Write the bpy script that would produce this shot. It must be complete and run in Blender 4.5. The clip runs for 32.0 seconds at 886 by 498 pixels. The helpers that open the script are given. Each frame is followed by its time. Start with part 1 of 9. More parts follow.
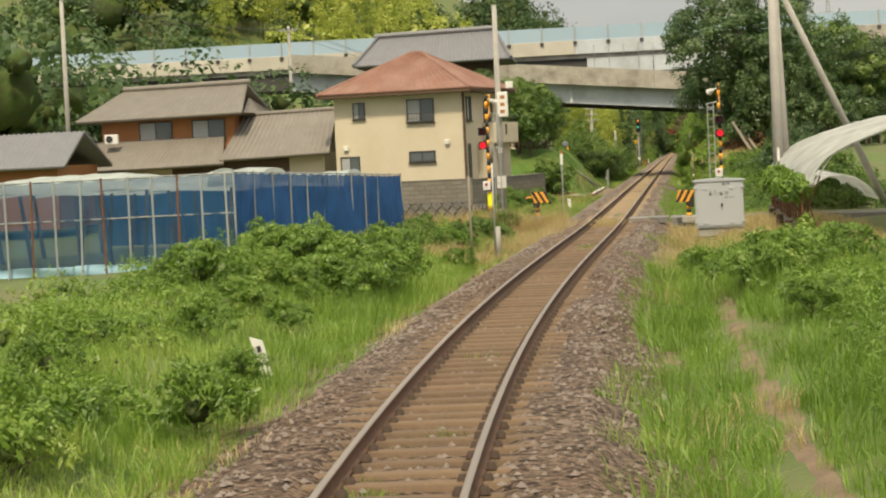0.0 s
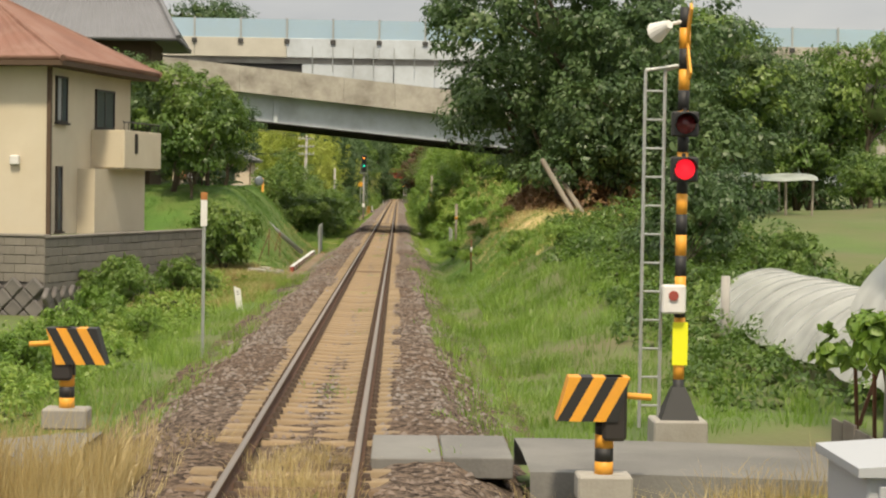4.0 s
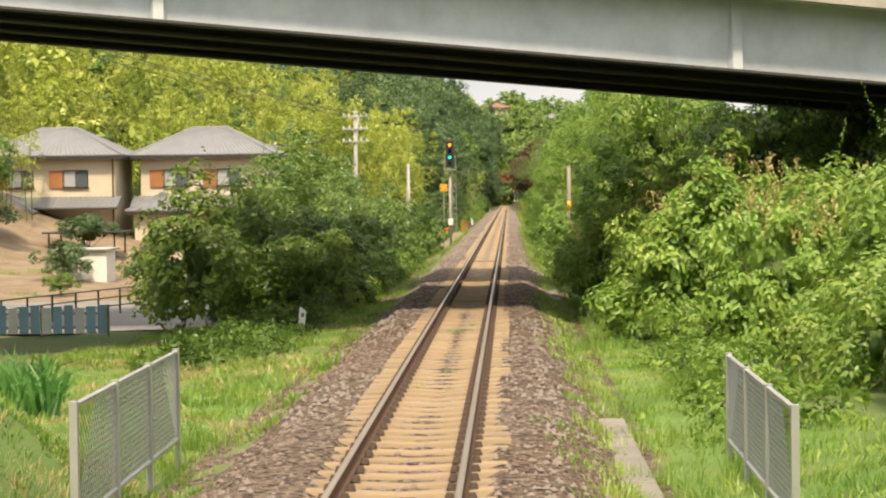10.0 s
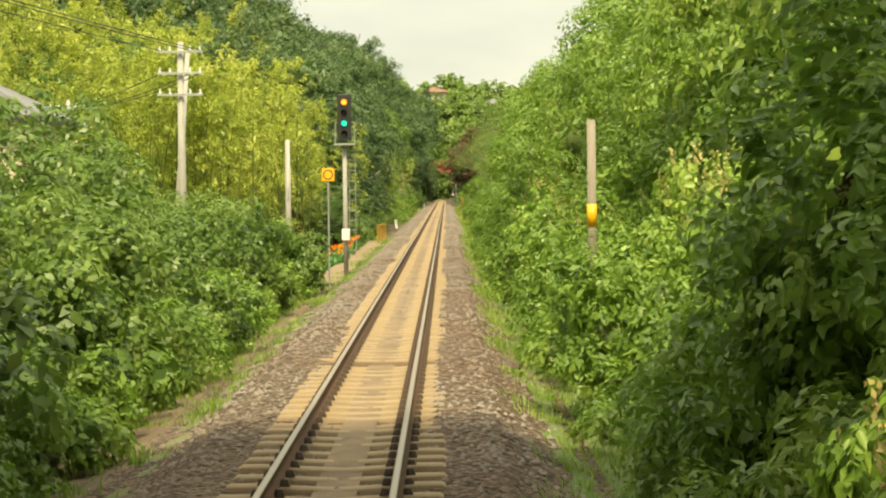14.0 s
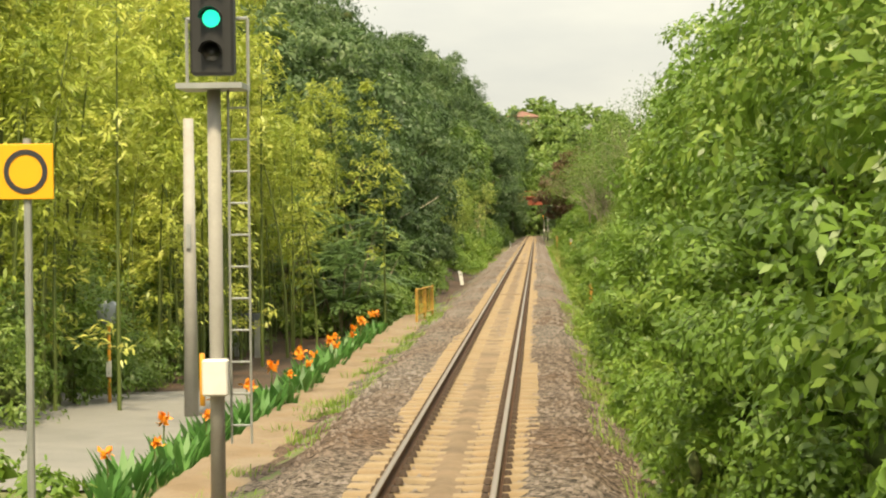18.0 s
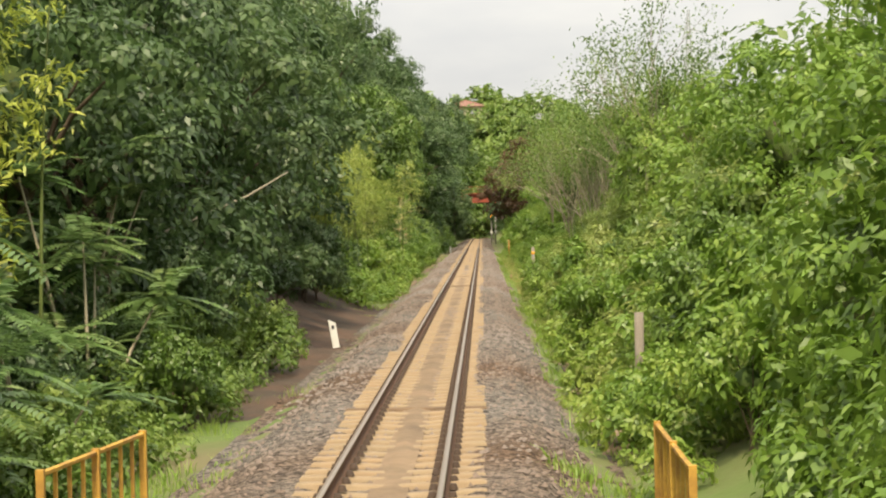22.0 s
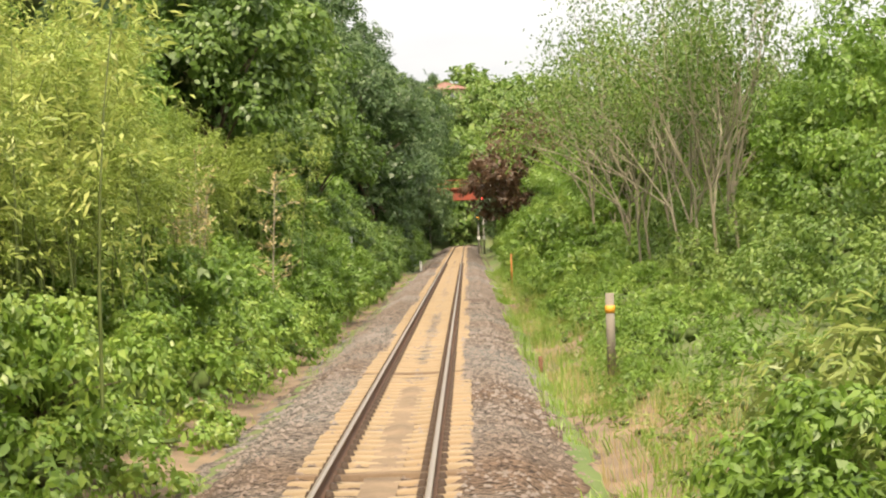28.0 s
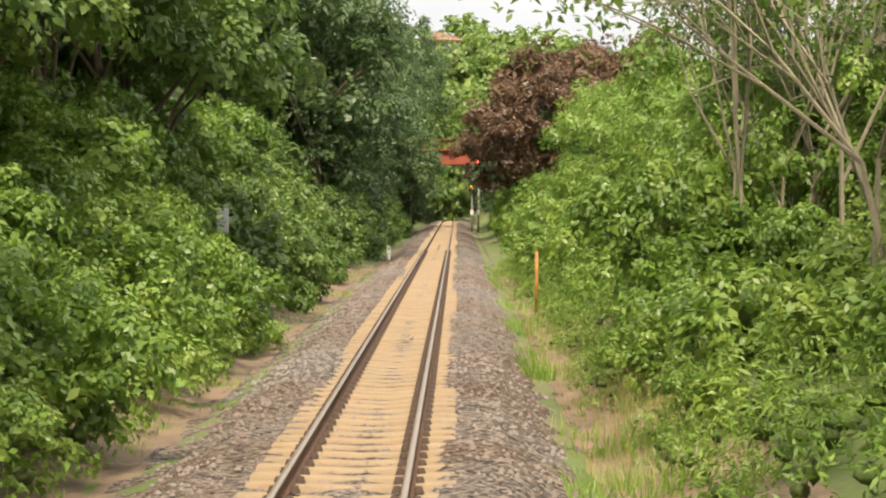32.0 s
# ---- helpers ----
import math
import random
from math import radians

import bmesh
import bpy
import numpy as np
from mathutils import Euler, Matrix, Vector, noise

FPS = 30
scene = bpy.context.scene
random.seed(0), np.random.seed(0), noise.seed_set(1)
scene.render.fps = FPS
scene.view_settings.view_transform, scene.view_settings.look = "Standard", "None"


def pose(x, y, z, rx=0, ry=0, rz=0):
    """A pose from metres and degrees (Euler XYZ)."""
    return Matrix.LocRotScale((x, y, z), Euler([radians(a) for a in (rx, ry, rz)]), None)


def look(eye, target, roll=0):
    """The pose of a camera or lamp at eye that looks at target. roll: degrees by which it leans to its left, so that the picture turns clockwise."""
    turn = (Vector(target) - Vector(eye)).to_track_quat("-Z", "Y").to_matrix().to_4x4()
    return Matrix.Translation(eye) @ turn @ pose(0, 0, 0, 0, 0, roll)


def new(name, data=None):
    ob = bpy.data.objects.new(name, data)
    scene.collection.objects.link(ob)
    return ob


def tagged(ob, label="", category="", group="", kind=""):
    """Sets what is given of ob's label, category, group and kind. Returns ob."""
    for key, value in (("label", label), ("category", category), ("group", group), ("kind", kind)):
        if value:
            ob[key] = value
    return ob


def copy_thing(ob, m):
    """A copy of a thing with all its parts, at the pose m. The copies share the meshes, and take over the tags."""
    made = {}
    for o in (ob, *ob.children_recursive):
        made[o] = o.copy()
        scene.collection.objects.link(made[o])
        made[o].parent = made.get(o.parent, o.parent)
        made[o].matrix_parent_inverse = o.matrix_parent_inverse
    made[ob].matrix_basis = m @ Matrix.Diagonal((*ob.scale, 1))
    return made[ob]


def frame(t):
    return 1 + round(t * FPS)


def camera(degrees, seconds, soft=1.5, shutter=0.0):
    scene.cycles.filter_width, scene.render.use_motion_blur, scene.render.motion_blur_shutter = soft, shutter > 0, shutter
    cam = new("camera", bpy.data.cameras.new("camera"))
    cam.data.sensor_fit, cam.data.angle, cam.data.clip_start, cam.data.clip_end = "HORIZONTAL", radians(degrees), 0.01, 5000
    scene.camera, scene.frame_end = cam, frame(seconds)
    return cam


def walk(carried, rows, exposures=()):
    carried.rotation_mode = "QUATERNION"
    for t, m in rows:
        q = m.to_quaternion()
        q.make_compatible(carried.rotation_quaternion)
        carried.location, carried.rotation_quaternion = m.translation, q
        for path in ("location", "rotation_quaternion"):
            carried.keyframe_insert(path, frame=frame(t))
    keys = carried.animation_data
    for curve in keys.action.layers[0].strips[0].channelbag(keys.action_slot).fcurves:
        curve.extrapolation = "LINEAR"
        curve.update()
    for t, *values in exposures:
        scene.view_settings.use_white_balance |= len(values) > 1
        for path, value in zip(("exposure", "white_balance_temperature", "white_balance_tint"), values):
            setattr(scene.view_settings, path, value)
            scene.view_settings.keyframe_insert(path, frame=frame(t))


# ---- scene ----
cam = camera(25, 32.0, 2.1)
PATH = [
    (0, (2.642, 0.002, 2.473), (0.238, 19.835, 1.536), -2.73),
    (0.5, (1.997, 6.497, 2.496), (0.057, 26.379, 1.535), -2.45),
    (1, (1.527, 13.002, 2.503), (0.154, 32.928, 1.466), -1.58),
    (1.5, (1.209, 19.531, 2.496), (0.306, 39.485, 1.482), -0.85),
    (2, (1.027, 26.064, 2.474), (0.386, 46.031, 1.522), -0.25),
    (2.5, (0.926, 32.558, 2.481), (0.536, 52.535, 1.596), 0.26),
    (3, (0.890, 39.007, 2.489), (0.707, 58.989, 1.667), 1.02),
    (3.5, (0.898, 45.440, 2.500), (1.212, 65.419, 1.661), 1.62),
    (4, (0.922, 51.801, 2.526), (1.377, 71.787, 1.938), 0.92),
    (4.5, (0.970, 58.165, 2.528), (0.723, 78.159, 2.123), 0.73),
    (6.5, (1.025, 83.764, 2.524), (0.933, 103.750, 1.795), 2.03),
    (7, (1.010, 90.172, 2.529), (0.711, 110.165, 2.099), 0.94),
    (7.5, (1.008, 96.574, 2.531), (0.732, 116.565, 1.981), 0.82),
    (8, (1.006, 102.959, 2.520), (0.670, 122.945, 1.846), 1.05),
    (8.5, (1.011, 109.315, 2.534), (0.620, 129.301, 1.900), 0.54),
    (9, (1.036, 115.612, 2.522), (0.179, 135.590, 2.142), -0.16),
    (9.5, (1.033, 121.925, 2.532), (0.153, 141.902, 2.145), -0.49),
    (10, (1.023, 128.225, 2.534), (0.358, 148.207, 1.995), -0.76),
    (10.5, (1.014, 134.523, 2.531), (0.242, 154.498, 1.880), -1.08),
    (11, (0.998, 140.847, 2.527), (0.157, 160.817, 1.837), -0.96),
    (11.5, (0.999, 147.227, 2.540), (0.232, 167.200, 1.862), -1.04),
    (12, (1.006, 153.616, 2.532), (0.113, 173.584, 1.843), -1.25),
    (12.5, (1.015, 160.007, 2.525), (0.429, 179.980, 1.672), -0.68),
    (13, (1.026, 166.385, 2.520), (0.999, 186.368, 1.692), -0.03),
    (13.5, (1.031, 172.733, 2.528), (1.277, 192.720, 1.866), -0.27),
    (14, (1.032, 179.034, 2.529), (0.993, 199.025, 1.911), -0.65),
    (14.5, (1.025, 185.276, 2.531), (0.894, 205.266, 1.904), -0.66),
    (16.5, (1.016, 209.623, 2.538), (0.530, 229.613, 2.107), -0.32),
    (17, (1.005, 215.615, 2.546), (0.733, 235.608, 2.066), 0.30),
    (17.5, (0.998, 221.610, 2.561), (0.495, 241.601, 2.216), -0.21),
    (18, (0.998, 227.521, 2.561), (0.061, 247.497, 2.298), -0.60),
    (18.5, (1.000, 233.405, 2.552), (0.194, 253.387, 2.230), -0.17),
    (19, (1.001, 239.274, 2.558), (0.314, 259.260, 2.293), -0.27),
    (19.5, (1.016, 245.135, 2.556), (0.307, 265.121, 2.348), -0.95),
    (20, (1.015, 250.998, 2.547), (0.453, 270.988, 2.263), -0.93),
    (20.5, (1.023, 256.859, 2.552), (0.477, 276.850, 2.357), -1.11),
    (21, (1.033, 262.670, 2.554), (0.269, 282.655, 2.446), -1.47),
    (21.5, (1.036, 268.372, 2.538), (0.314, 288.359, 2.395), -1.81),
    (22, (1.016, 273.864, 2.535), (0.616, 293.858, 2.277), -1.18),
    (22.5, (1.012, 279.235, 2.533), (0.502, 299.228, 2.397), -1.50),
    (23, (1.015, 284.521, 2.533), (0.290, 304.507, 2.454), -2.09),
    (23.5, (1.020, 289.731, 2.529), (0.725, 309.727, 2.275), -2.07),
    (24, (1.020, 294.907, 2.527), (0.771, 314.904, 2.322), -2.29),
    (24.5, (1.018, 300.093, 2.518), (0.551, 320.087, 2.433), -2.35),
    (26.5, (1.033, 321.453, 2.502), (0.654, 341.448, 2.294), -1.76),
    (27, (1.033, 326.944, 2.516), (0.736, 346.941, 2.299), -1.67),
    (27.5, (1.022, 332.440, 2.521), (0.693, 352.436, 2.325), -1.87),
    (28, (1.022, 337.951, 2.528), (0.776, 357.948, 2.304), -2.05),
    (28.5, (1.011, 343.474, 2.536), (0.970, 363.472, 2.262), -1.91),
    (29, (1.014, 349.006, 2.560), (1.002, 369.005, 2.313), -1.64),
    (29.5, (1.014, 354.563, 2.566), (0.960, 374.562, 2.331), -1.45),
    (30, (1.004, 360.088, 2.580), (1.129, 380.085, 2.268), -0.96),
    (30.5, (1.011, 365.502, 2.556), (1.097, 385.498, 2.154), -0.25),
    (31, (1.005, 370.838, 2.549), (1.011, 390.834, 2.131), -0.14),
    (31.5, (1.013, 376.151, 2.547), (0.849, 396.145, 2.097), -0.19),
    (32, (1.012, 381.447, 2.541), (0.869, 401.440, 2.015), 0.16),
]
EXPOSURES = [(0, -0.1, 6550, 7), (4.5, -0.1, 6300, 10), (6.8, -0.22, 6350, 12), (8, 0.25, 6400, 12), (10, 0.54, 6500, 11), (12, 0.52, 6900, 5), (14, 0.62, 7500, -4), (17, 0.55, 7200, 1), (19, 0.5, 6800, 6), (21, 0.5, 6450, 10), (24, 0.33, 6500, 10), (26.5, 0.68, 6500, 11), (28.5, 0.76, 6400, 12), (32, 0.7, 6300, 13)]
walk(cam, [(t, look(eye, target, roll)) for t, eye, target, roll in PATH], EXPOSURES)

# ---- world and light ----
SUN_EL, SUN_AZ = 57.0, 182.0  # degrees above the horizon; clockwise from the way ahead
world = bpy.data.worlds.new("overcast_sky")
scene.world = world
world.use_nodes = True
wn, wl = world.node_tree.nodes, world.node_tree.links
wn.clear()
w_out = wn.new("ShaderNodeOutputWorld")
w_bg = wn.new("ShaderNodeBackground")
w_sky = wn.new("ShaderNodeTexSky")
w_sky.sky_type = "NISHITA"
w_sky.sun_disc = False
w_sky.sun_elevation, w_sky.sun_rotation = radians(SUN_EL), radians(SUN_AZ)
w_sky.air_density, w_sky.dust_density = 1.0, 3.0
w_co = wn.new("ShaderNodeTexCoord")
w_map = wn.new("ShaderNodeMapping")
w_map.inputs["Scale"].default_value = (1.0, 1.0, 3.2)
w_noise = wn.new("ShaderNodeTexNoise")
w_noise.inputs["Scale"].default_value = 2.6
w_noise.inputs["Detail"].default_value = 6.0
w_noise.inputs["Roughness"].default_value = 0.55
w_ramp = wn.new("ShaderNodeValToRGB")
w_ramp.color_ramp.elements[0].position, w_ramp.color_ramp.elements[0].color = 0.32, (6.6, 6.5, 6.3, 1)
w_ramp.color_ramp.elements[1].position, w_ramp.color_ramp.elements[1].color = 0.62, (9.6, 9.1, 8.1, 1)
w_mix = wn.new("ShaderNodeMixRGB")
w_mix.inputs[0].default_value = 0.88
wl.new(w_co.outputs["Generated"], w_map.inputs["Vector"])
wl.new(w_map.outputs["Vector"], w_noise.inputs["Vector"])
wl.new(w_noise.outputs["Fac"], w_ramp.inputs["Fac"])
wl.new(w_sky.outputs["Color"], w_mix.inputs[1])
wl.new(w_ramp.outputs["Color"], w_mix.inputs[2])
# an overcast dome is brighter overhead than at its rim
w_sep = wn.new("ShaderNodeSeparateXYZ")
w_rise = wn.new("ShaderNodeMapRange")
w_rise.inputs["From Min"].default_value, w_rise.inputs["From Max"].default_value = 0.05, 1.0
w_rise.inputs["To Min"].default_value, w_rise.inputs["To Max"].default_value = 0.086, 0.185
wl.new(w_co.outputs["Generated"], w_sep.inputs[0])
wl.new(w_sep.outputs["Z"], w_rise.inputs["Value"])
wl.new(w_mix.outputs["Color"], w_bg.inputs["Color"])
wl.new(w_rise.outputs["Result"], w_bg.inputs["Strength"])
wl.new(w_bg.outputs["Background"], w_out.inputs["Surface"])

sun_data = bpy.data.lights.new("sun", "SUN")
sun_data.energy, sun_data.angle, sun_data.color = 4.3, radians(6.0), (1.0, 0.84, 0.60)
sun = new("sun", sun_data)
_a, _e = radians(SUN_AZ), radians(SUN_EL)
sun_from = Vector((math.sin(_a) * math.cos(_e), math.cos(_a) * math.cos(_e), math.sin(_e)))
sun.matrix_world = look(sun_from * 100, (0, 0, 0))

# ---- materials ----
def mat(name, color, rough=0.7, vary=0.25, scale=3.0, bump=0.2, metal=0.0, stain=None, stain_amount=0.5, stain_scale=0.6, fine=30.0, spec=0.4):
    """Two scales of variation on a base colour, with stains of a second colour and a fine relief."""
    m = bpy.data.materials.new(name)
    m.use_nodes = True
    n, l = m.node_tree.nodes, m.node_tree.links
    b = n["Principled BSDF"]
    b.inputs["Metallic"].default_value = metal
    b.inputs["Specular IOR Level"].default_value = spec
    co = n.new("ShaderNodeTexCoord")
    n1 = n.new("ShaderNodeTexNoise")
    n1.inputs["Scale"].default_value = scale
    n1.inputs["Detail"].default_value = 5
    n2 = n.new("ShaderNodeTexNoise")
    n2.inputs["Scale"].default_value = fine
    n2.inputs["Detail"].default_value = 3
    info = n.new("ShaderNodeObjectInfo")
    for q in (n1, n2):
        l.new(co.outputs["Object"], q.inputs["Vector"])
    add = n.new("ShaderNodeMath")
    add.operation = "MULTIPLY_ADD"
    l.new(n1.outputs["Fac"], add.inputs[0])
    add.inputs[1].default_value = 0.6
    s2 = n.new("ShaderNodeMath")
    s2.operation = "MULTIPLY_ADD"
    l.new(n2.outputs["Fac"], s2.inputs[0])
    s2.inputs[1].default_value = 0.3
    s3 = n.new("ShaderNodeMath")
    s3.operation = "MULTIPLY"
    l.new(info.outputs["Random"], s3.inputs[0])
    s3.inputs[1].default_value = 0.25
    l.new(s3.outputs[0], s2.inputs[2])
    l.new(s2.outputs[0], add.inputs[2])
    ramp = n.new("ShaderNodeValToRGB")
    c = np.array(color)
    ramp.color_ramp.elements[0].position, ramp.color_ramp.elements[0].color = 0.3, (*(c * (1 - vary)), 1)
    ramp.color_ramp.elements[1].position, ramp.color_ramp.elements[1].color = 0.85, (*np.minimum(c * (1 + vary), 0.95), 1)
    l.new(add.outputs[0], ramp.inputs["Fac"])
    last = ramp.outputs["Color"]
    if stain is not None:
        n3 = n.new("ShaderNodeTexNoise")
        n3.inputs["Scale"].default_value = stain_scale
        n3.inputs["Detail"].default_value = 7
        n3.inputs["Roughness"].default_value = 0.65
        l.new(co.outputs["Object"], n3.inputs["Vector"])
        r3 = n.new("ShaderNodeValToRGB")
        r3.color_ramp.elements[0].position, r3.color_ramp.elements[0].color = 0.42, (0, 0, 0, 1)
        r3.color_ramp.elements[1].position, r3.color_ramp.elements[1].color = 0.68, (stain_amount,) * 3 + (1,)
        l.new(n3.outputs["Fac"], r3.inputs["Fac"])
        mx = n.new("ShaderNodeMixRGB")
        l.new(r3.outputs["Color"], mx.inputs[0])
        l.new(last, mx.inputs[1])
        mx.inputs[2].default_value = (*stain, 1)
        last = mx.outputs["Color"]
    l.new(last, b.inputs["Base Color"])
    rr = n.new("ShaderNodeMapRange")
    rr.inputs["To Min"].default_value, rr.inputs["To Max"].default_value = max(rough - 0.12, 0.02), min(rough + 0.12, 1)
    l.new(n1.outputs["Fac"], rr.inputs["Value"])
    l.new(rr.outputs["Result"], b.inputs["Roughness"])
    if bump:
        bp = n.new("ShaderNodeBump")
        bp.inputs["Strength"].default_value = bump
        bp.inputs["Distance"].default_value = 0.02
        l.new(n2.outputs["Fac"], bp.inputs["Height"])
        l.new(bp.outputs["Normal"], b.inputs["Normal"])
    return m


def leaf_mat(name, dark, mid, light, patch=0.35, through_light=0.38, rough=0.42):
    """Leaves: every leaf a tone of its own, tinted in patches, with light coming through."""
    m = bpy.data.materials.new(name)
    m.use_nodes = True
    n, l = m.node_tree.nodes, m.node_tree.links
    b = n["Principled BSDF"]
    b.inputs["Roughness"].default_value = rough
    b.inputs["Specular IOR Level"].default_value = 0.5
    geo, info, co = n.new("ShaderNodeNewGeometry"), n.new("ShaderNodeObjectInfo"), n.new("ShaderNodeTexCoord")
    ns = n.new("ShaderNodeTexNoise")
    ns.inputs["Scale"].default_value = patch
    ns.inputs["Detail"].default_value = 3
    l.new(co.outputs["Object"], ns.inputs["Vector"])
    a = n.new("ShaderNodeMath")
    a.operation = "MULTIPLY_ADD"
    l.new(geo.outputs["Random Per Island"], a.inputs[0])
    a.inputs[1].default_value = 0.24
    ns2 = n.new("ShaderNodeTexNoise")
    ns2.inputs["Scale"].default_value = patch * 3.4
    ns2.inputs["Detail"].default_value = 2
    l.new(co.outputs["Object"], ns2.inputs["Vector"])
    both = n.new("ShaderNodeMath")
    both.operation = "ADD"
    l.new(ns.outputs["Fac"], both.inputs[0])
    l.new(ns2.outputs["Fac"], both.inputs[1])
    a2 = n.new("ShaderNodeMath")
    a2.operation = "MULTIPLY_ADD"
    l.new(both.outputs[0], a2.inputs[0])
    a2.inputs[1].default_value = 0.75
    a3 = n.new("ShaderNodeMath")
    a3.operation = "MULTIPLY_ADD"
    l.new(info.outputs["Random"], a3.inputs[0])
    a3.inputs[1].default_value = 0.25
    a3.inputs[2].default_value = -0.5
    l.new(a3.outputs[0], a2.inputs[2])
    l.new(a2.outputs[0], a.inputs[2])
    r = n.new("ShaderNodeValToRGB")
    e = r.color_ramp.elements
    if mid[1] > mid[0]:
        dark, mid, light = (tuple(np.array(q) * (1.1, 1.0, 1.5)) for q in (dark, mid, light))
    e[0].position, e[0].color = 0.22, (*dark, 1)
    e[1].position, e[1].color = 0.84, (*light, 1)
    k = e.new(0.5)
    k.color = (*mid, 1)
    l.new(a.outputs[0], r.inputs["Fac"])
    l.new(r.outputs["Color"], b.inputs["Base Color"])
    t = n.new("ShaderNodeBsdfTranslucent")
    l.new(r.outputs["Color"], t.inputs["Color"])
    mx = n.new("ShaderNodeMixShader")
    mx.inputs[0].default_value = through_light
    l.new(b.outputs[0], mx.inputs[1])
    l.new(t.outputs[0], mx.inputs[2])
    l.new(mx.outputs[0], n["Material Output"].inputs["Surface"])
    return m


def plain(name, color, rough=0.5, metal=0.0, spec=0.5):
    m = bpy.data.materials.new(name)
    m.use_nodes = True
    b = m.node_tree.nodes["Principled BSDF"]
    b.inputs["Base Color"].default_value = (*color, 1)
    b.inputs["Roughness"].default_value = rough
    b.inputs["Metallic"].default_value = metal
    b.inputs["Specular IOR Level"].default_value = spec
    return m


def glow(name, color, strength):
    m = bpy.data.materials.new(name)
    m.use_nodes = True
    b = m.node_tree.nodes["Principled BSDF"]
    b.inputs["Base Color"].default_value = (*color, 1)
    b.inputs["Emission Color"].default_value = (*color, 1)
    b.inputs["Emission Strength"].default_value = strength
    return m


def film_mat(name, color, alpha, rough=0.35):
    """Thin vinyl or netting that lets part of the light pass."""
    m = bpy.data.materials.new(name)
    m.use_nodes = True
    n, l = m.node_tree.nodes, m.node_tree.links
    b = n["Principled BSDF"]
    b.inputs["Roughness"].default_value = rough
    co = n.new("ShaderNodeTexCoord")
    ns = n.new("ShaderNodeTexNoise")
    ns.inputs["Scale"].default_value = 1.6
    ns.inputs["Detail"].default_value = 6
    l.new(co.outputs["Object"], ns.inputs["Vector"])
    r = n.new("ShaderNodeValToRGB")
    r.color_ramp.elements[0].position, r.color_ramp.elements[0].color = 0.3, (*(np.array(color) * 0.72), 1)
    r.color_ramp.elements[1].position, r.color_ramp.elements[1].color = 0.7, (*np.minimum(np.array(color) * 1.15, 0.95), 1)
    l.new(ns.outputs["Fac"], r.inputs["Fac"])
    l.new(r.outputs["Color"], b.inputs["Base Color"])
    tl = n.new("ShaderNodeBsdfTranslucent")
    l.new(r.outputs["Color"], tl.inputs["Color"])
    tr = n.new("ShaderNodeBsdfTransparent")
    m1, m2 = n.new("ShaderNodeMixShader"), n.new("ShaderNodeMixShader")
    m1.inputs[0].default_value = 0.35
    m2.inputs[0].default_value = alpha
    l.new(b.outputs[0], m1.inputs[1])
    l.new(tl.outputs[0], m1.inputs[2])
    l.new(tr.outputs[0], m2.inputs[1])
    l.new(m1.outputs[0], m2.inputs[2])
    l.new(m2.outputs[0], n["Material Output"].inputs["Surface"])
    return m


M = {}
M["soil"] = mat("soil_and_turf", (0.085, 0.125, 0.03), 0.95, 0.4, 0.35, 0.5, stain=(0.17, 0.13, 0.075), stain_amount=0.7, stain_scale=0.16, fine=9)
def gravel_mat(name, tones, scale):
    m = bpy.data.materials.new(name)
    m.use_nodes = True
    n, l = m.node_tree.nodes, m.node_tree.links
    b = n["Principled BSDF"]
    b.inputs["Roughness"].default_value = 0.95
    b.inputs["Specular IOR Level"].default_value = 0.2
    co, vo, ns = n.new("ShaderNodeTexCoord"), n.new("ShaderNodeTexVoronoi"), n.new("ShaderNodeTexNoise")
    vo.inputs["Scale"].default_value = scale
    ns.inputs["Scale"].default_value = 0.14
    ns.inputs["Detail"].default_value = 6
    l.new(co.outputs["Object"], vo.inputs["Vector"])
    l.new(co.outputs["Object"], ns.inputs["Vector"])
    sep = n.new("ShaderNodeSeparateColor")
    l.new(vo.outputs["Color"], sep.inputs[0])
    r1, r2 = n.new("ShaderNodeValToRGB"), n.new("ShaderNodeValToRGB")
    for r, (a, c) in ((r1, tones[:2]), (r2, tones[2:])):
        r.color_ramp.elements[0].color, r.color_ramp.elements[1].color = (*a, 1), (*c, 1)
        l.new(sep.outputs[0], r.inputs["Fac"])
    rr = n.new("ShaderNodeValToRGB")
    rr.color_ramp.elements[0].position, rr.color_ramp.elements[1].position = 0.36, 0.6
    l.new(ns.outputs["Fac"], rr.inputs["Fac"])
    sx, along, half = n.new("ShaderNodeSeparateXYZ"), n.new("ShaderNodeMapRange"), n.new("ShaderNodeMath")
    l.new(co.outputs["Object"], sx.inputs[0])
    l.new(sx.outputs["Y"], along.inputs["Value"])
    along.inputs["From Min"].default_value, along.inputs["From Max"].default_value = 200.0, 330.0
    along.inputs["To Min"].default_value, along.inputs["To Max"].default_value = 0.25, 0.95
    half.operation = "MULTIPLY"
    l.new(rr.outputs["Color"], half.inputs[0])
    l.new(along.outputs["Result"], half.inputs[1])
    mx = n.new("ShaderNodeMixRGB")
    l.new(half.outputs[0], mx.inputs[0])
    l.new(r1.outputs["Color"], mx.inputs[1])
    l.new(r2.outputs["Color"], mx.inputs[2])
    l.new(mx.outputs["Color"], b.inputs["Base Color"])
    bp = n.new("ShaderNodeBump")
    bp.inputs["Strength"].default_value, bp.inputs["Distance"].default_value = 1.0, 0.05
    bp.invert = True
    l.new(vo.outputs["Distance"], bp.inputs["Height"])
    l.new(bp.outputs["Normal"], b.inputs["Normal"])
    return m


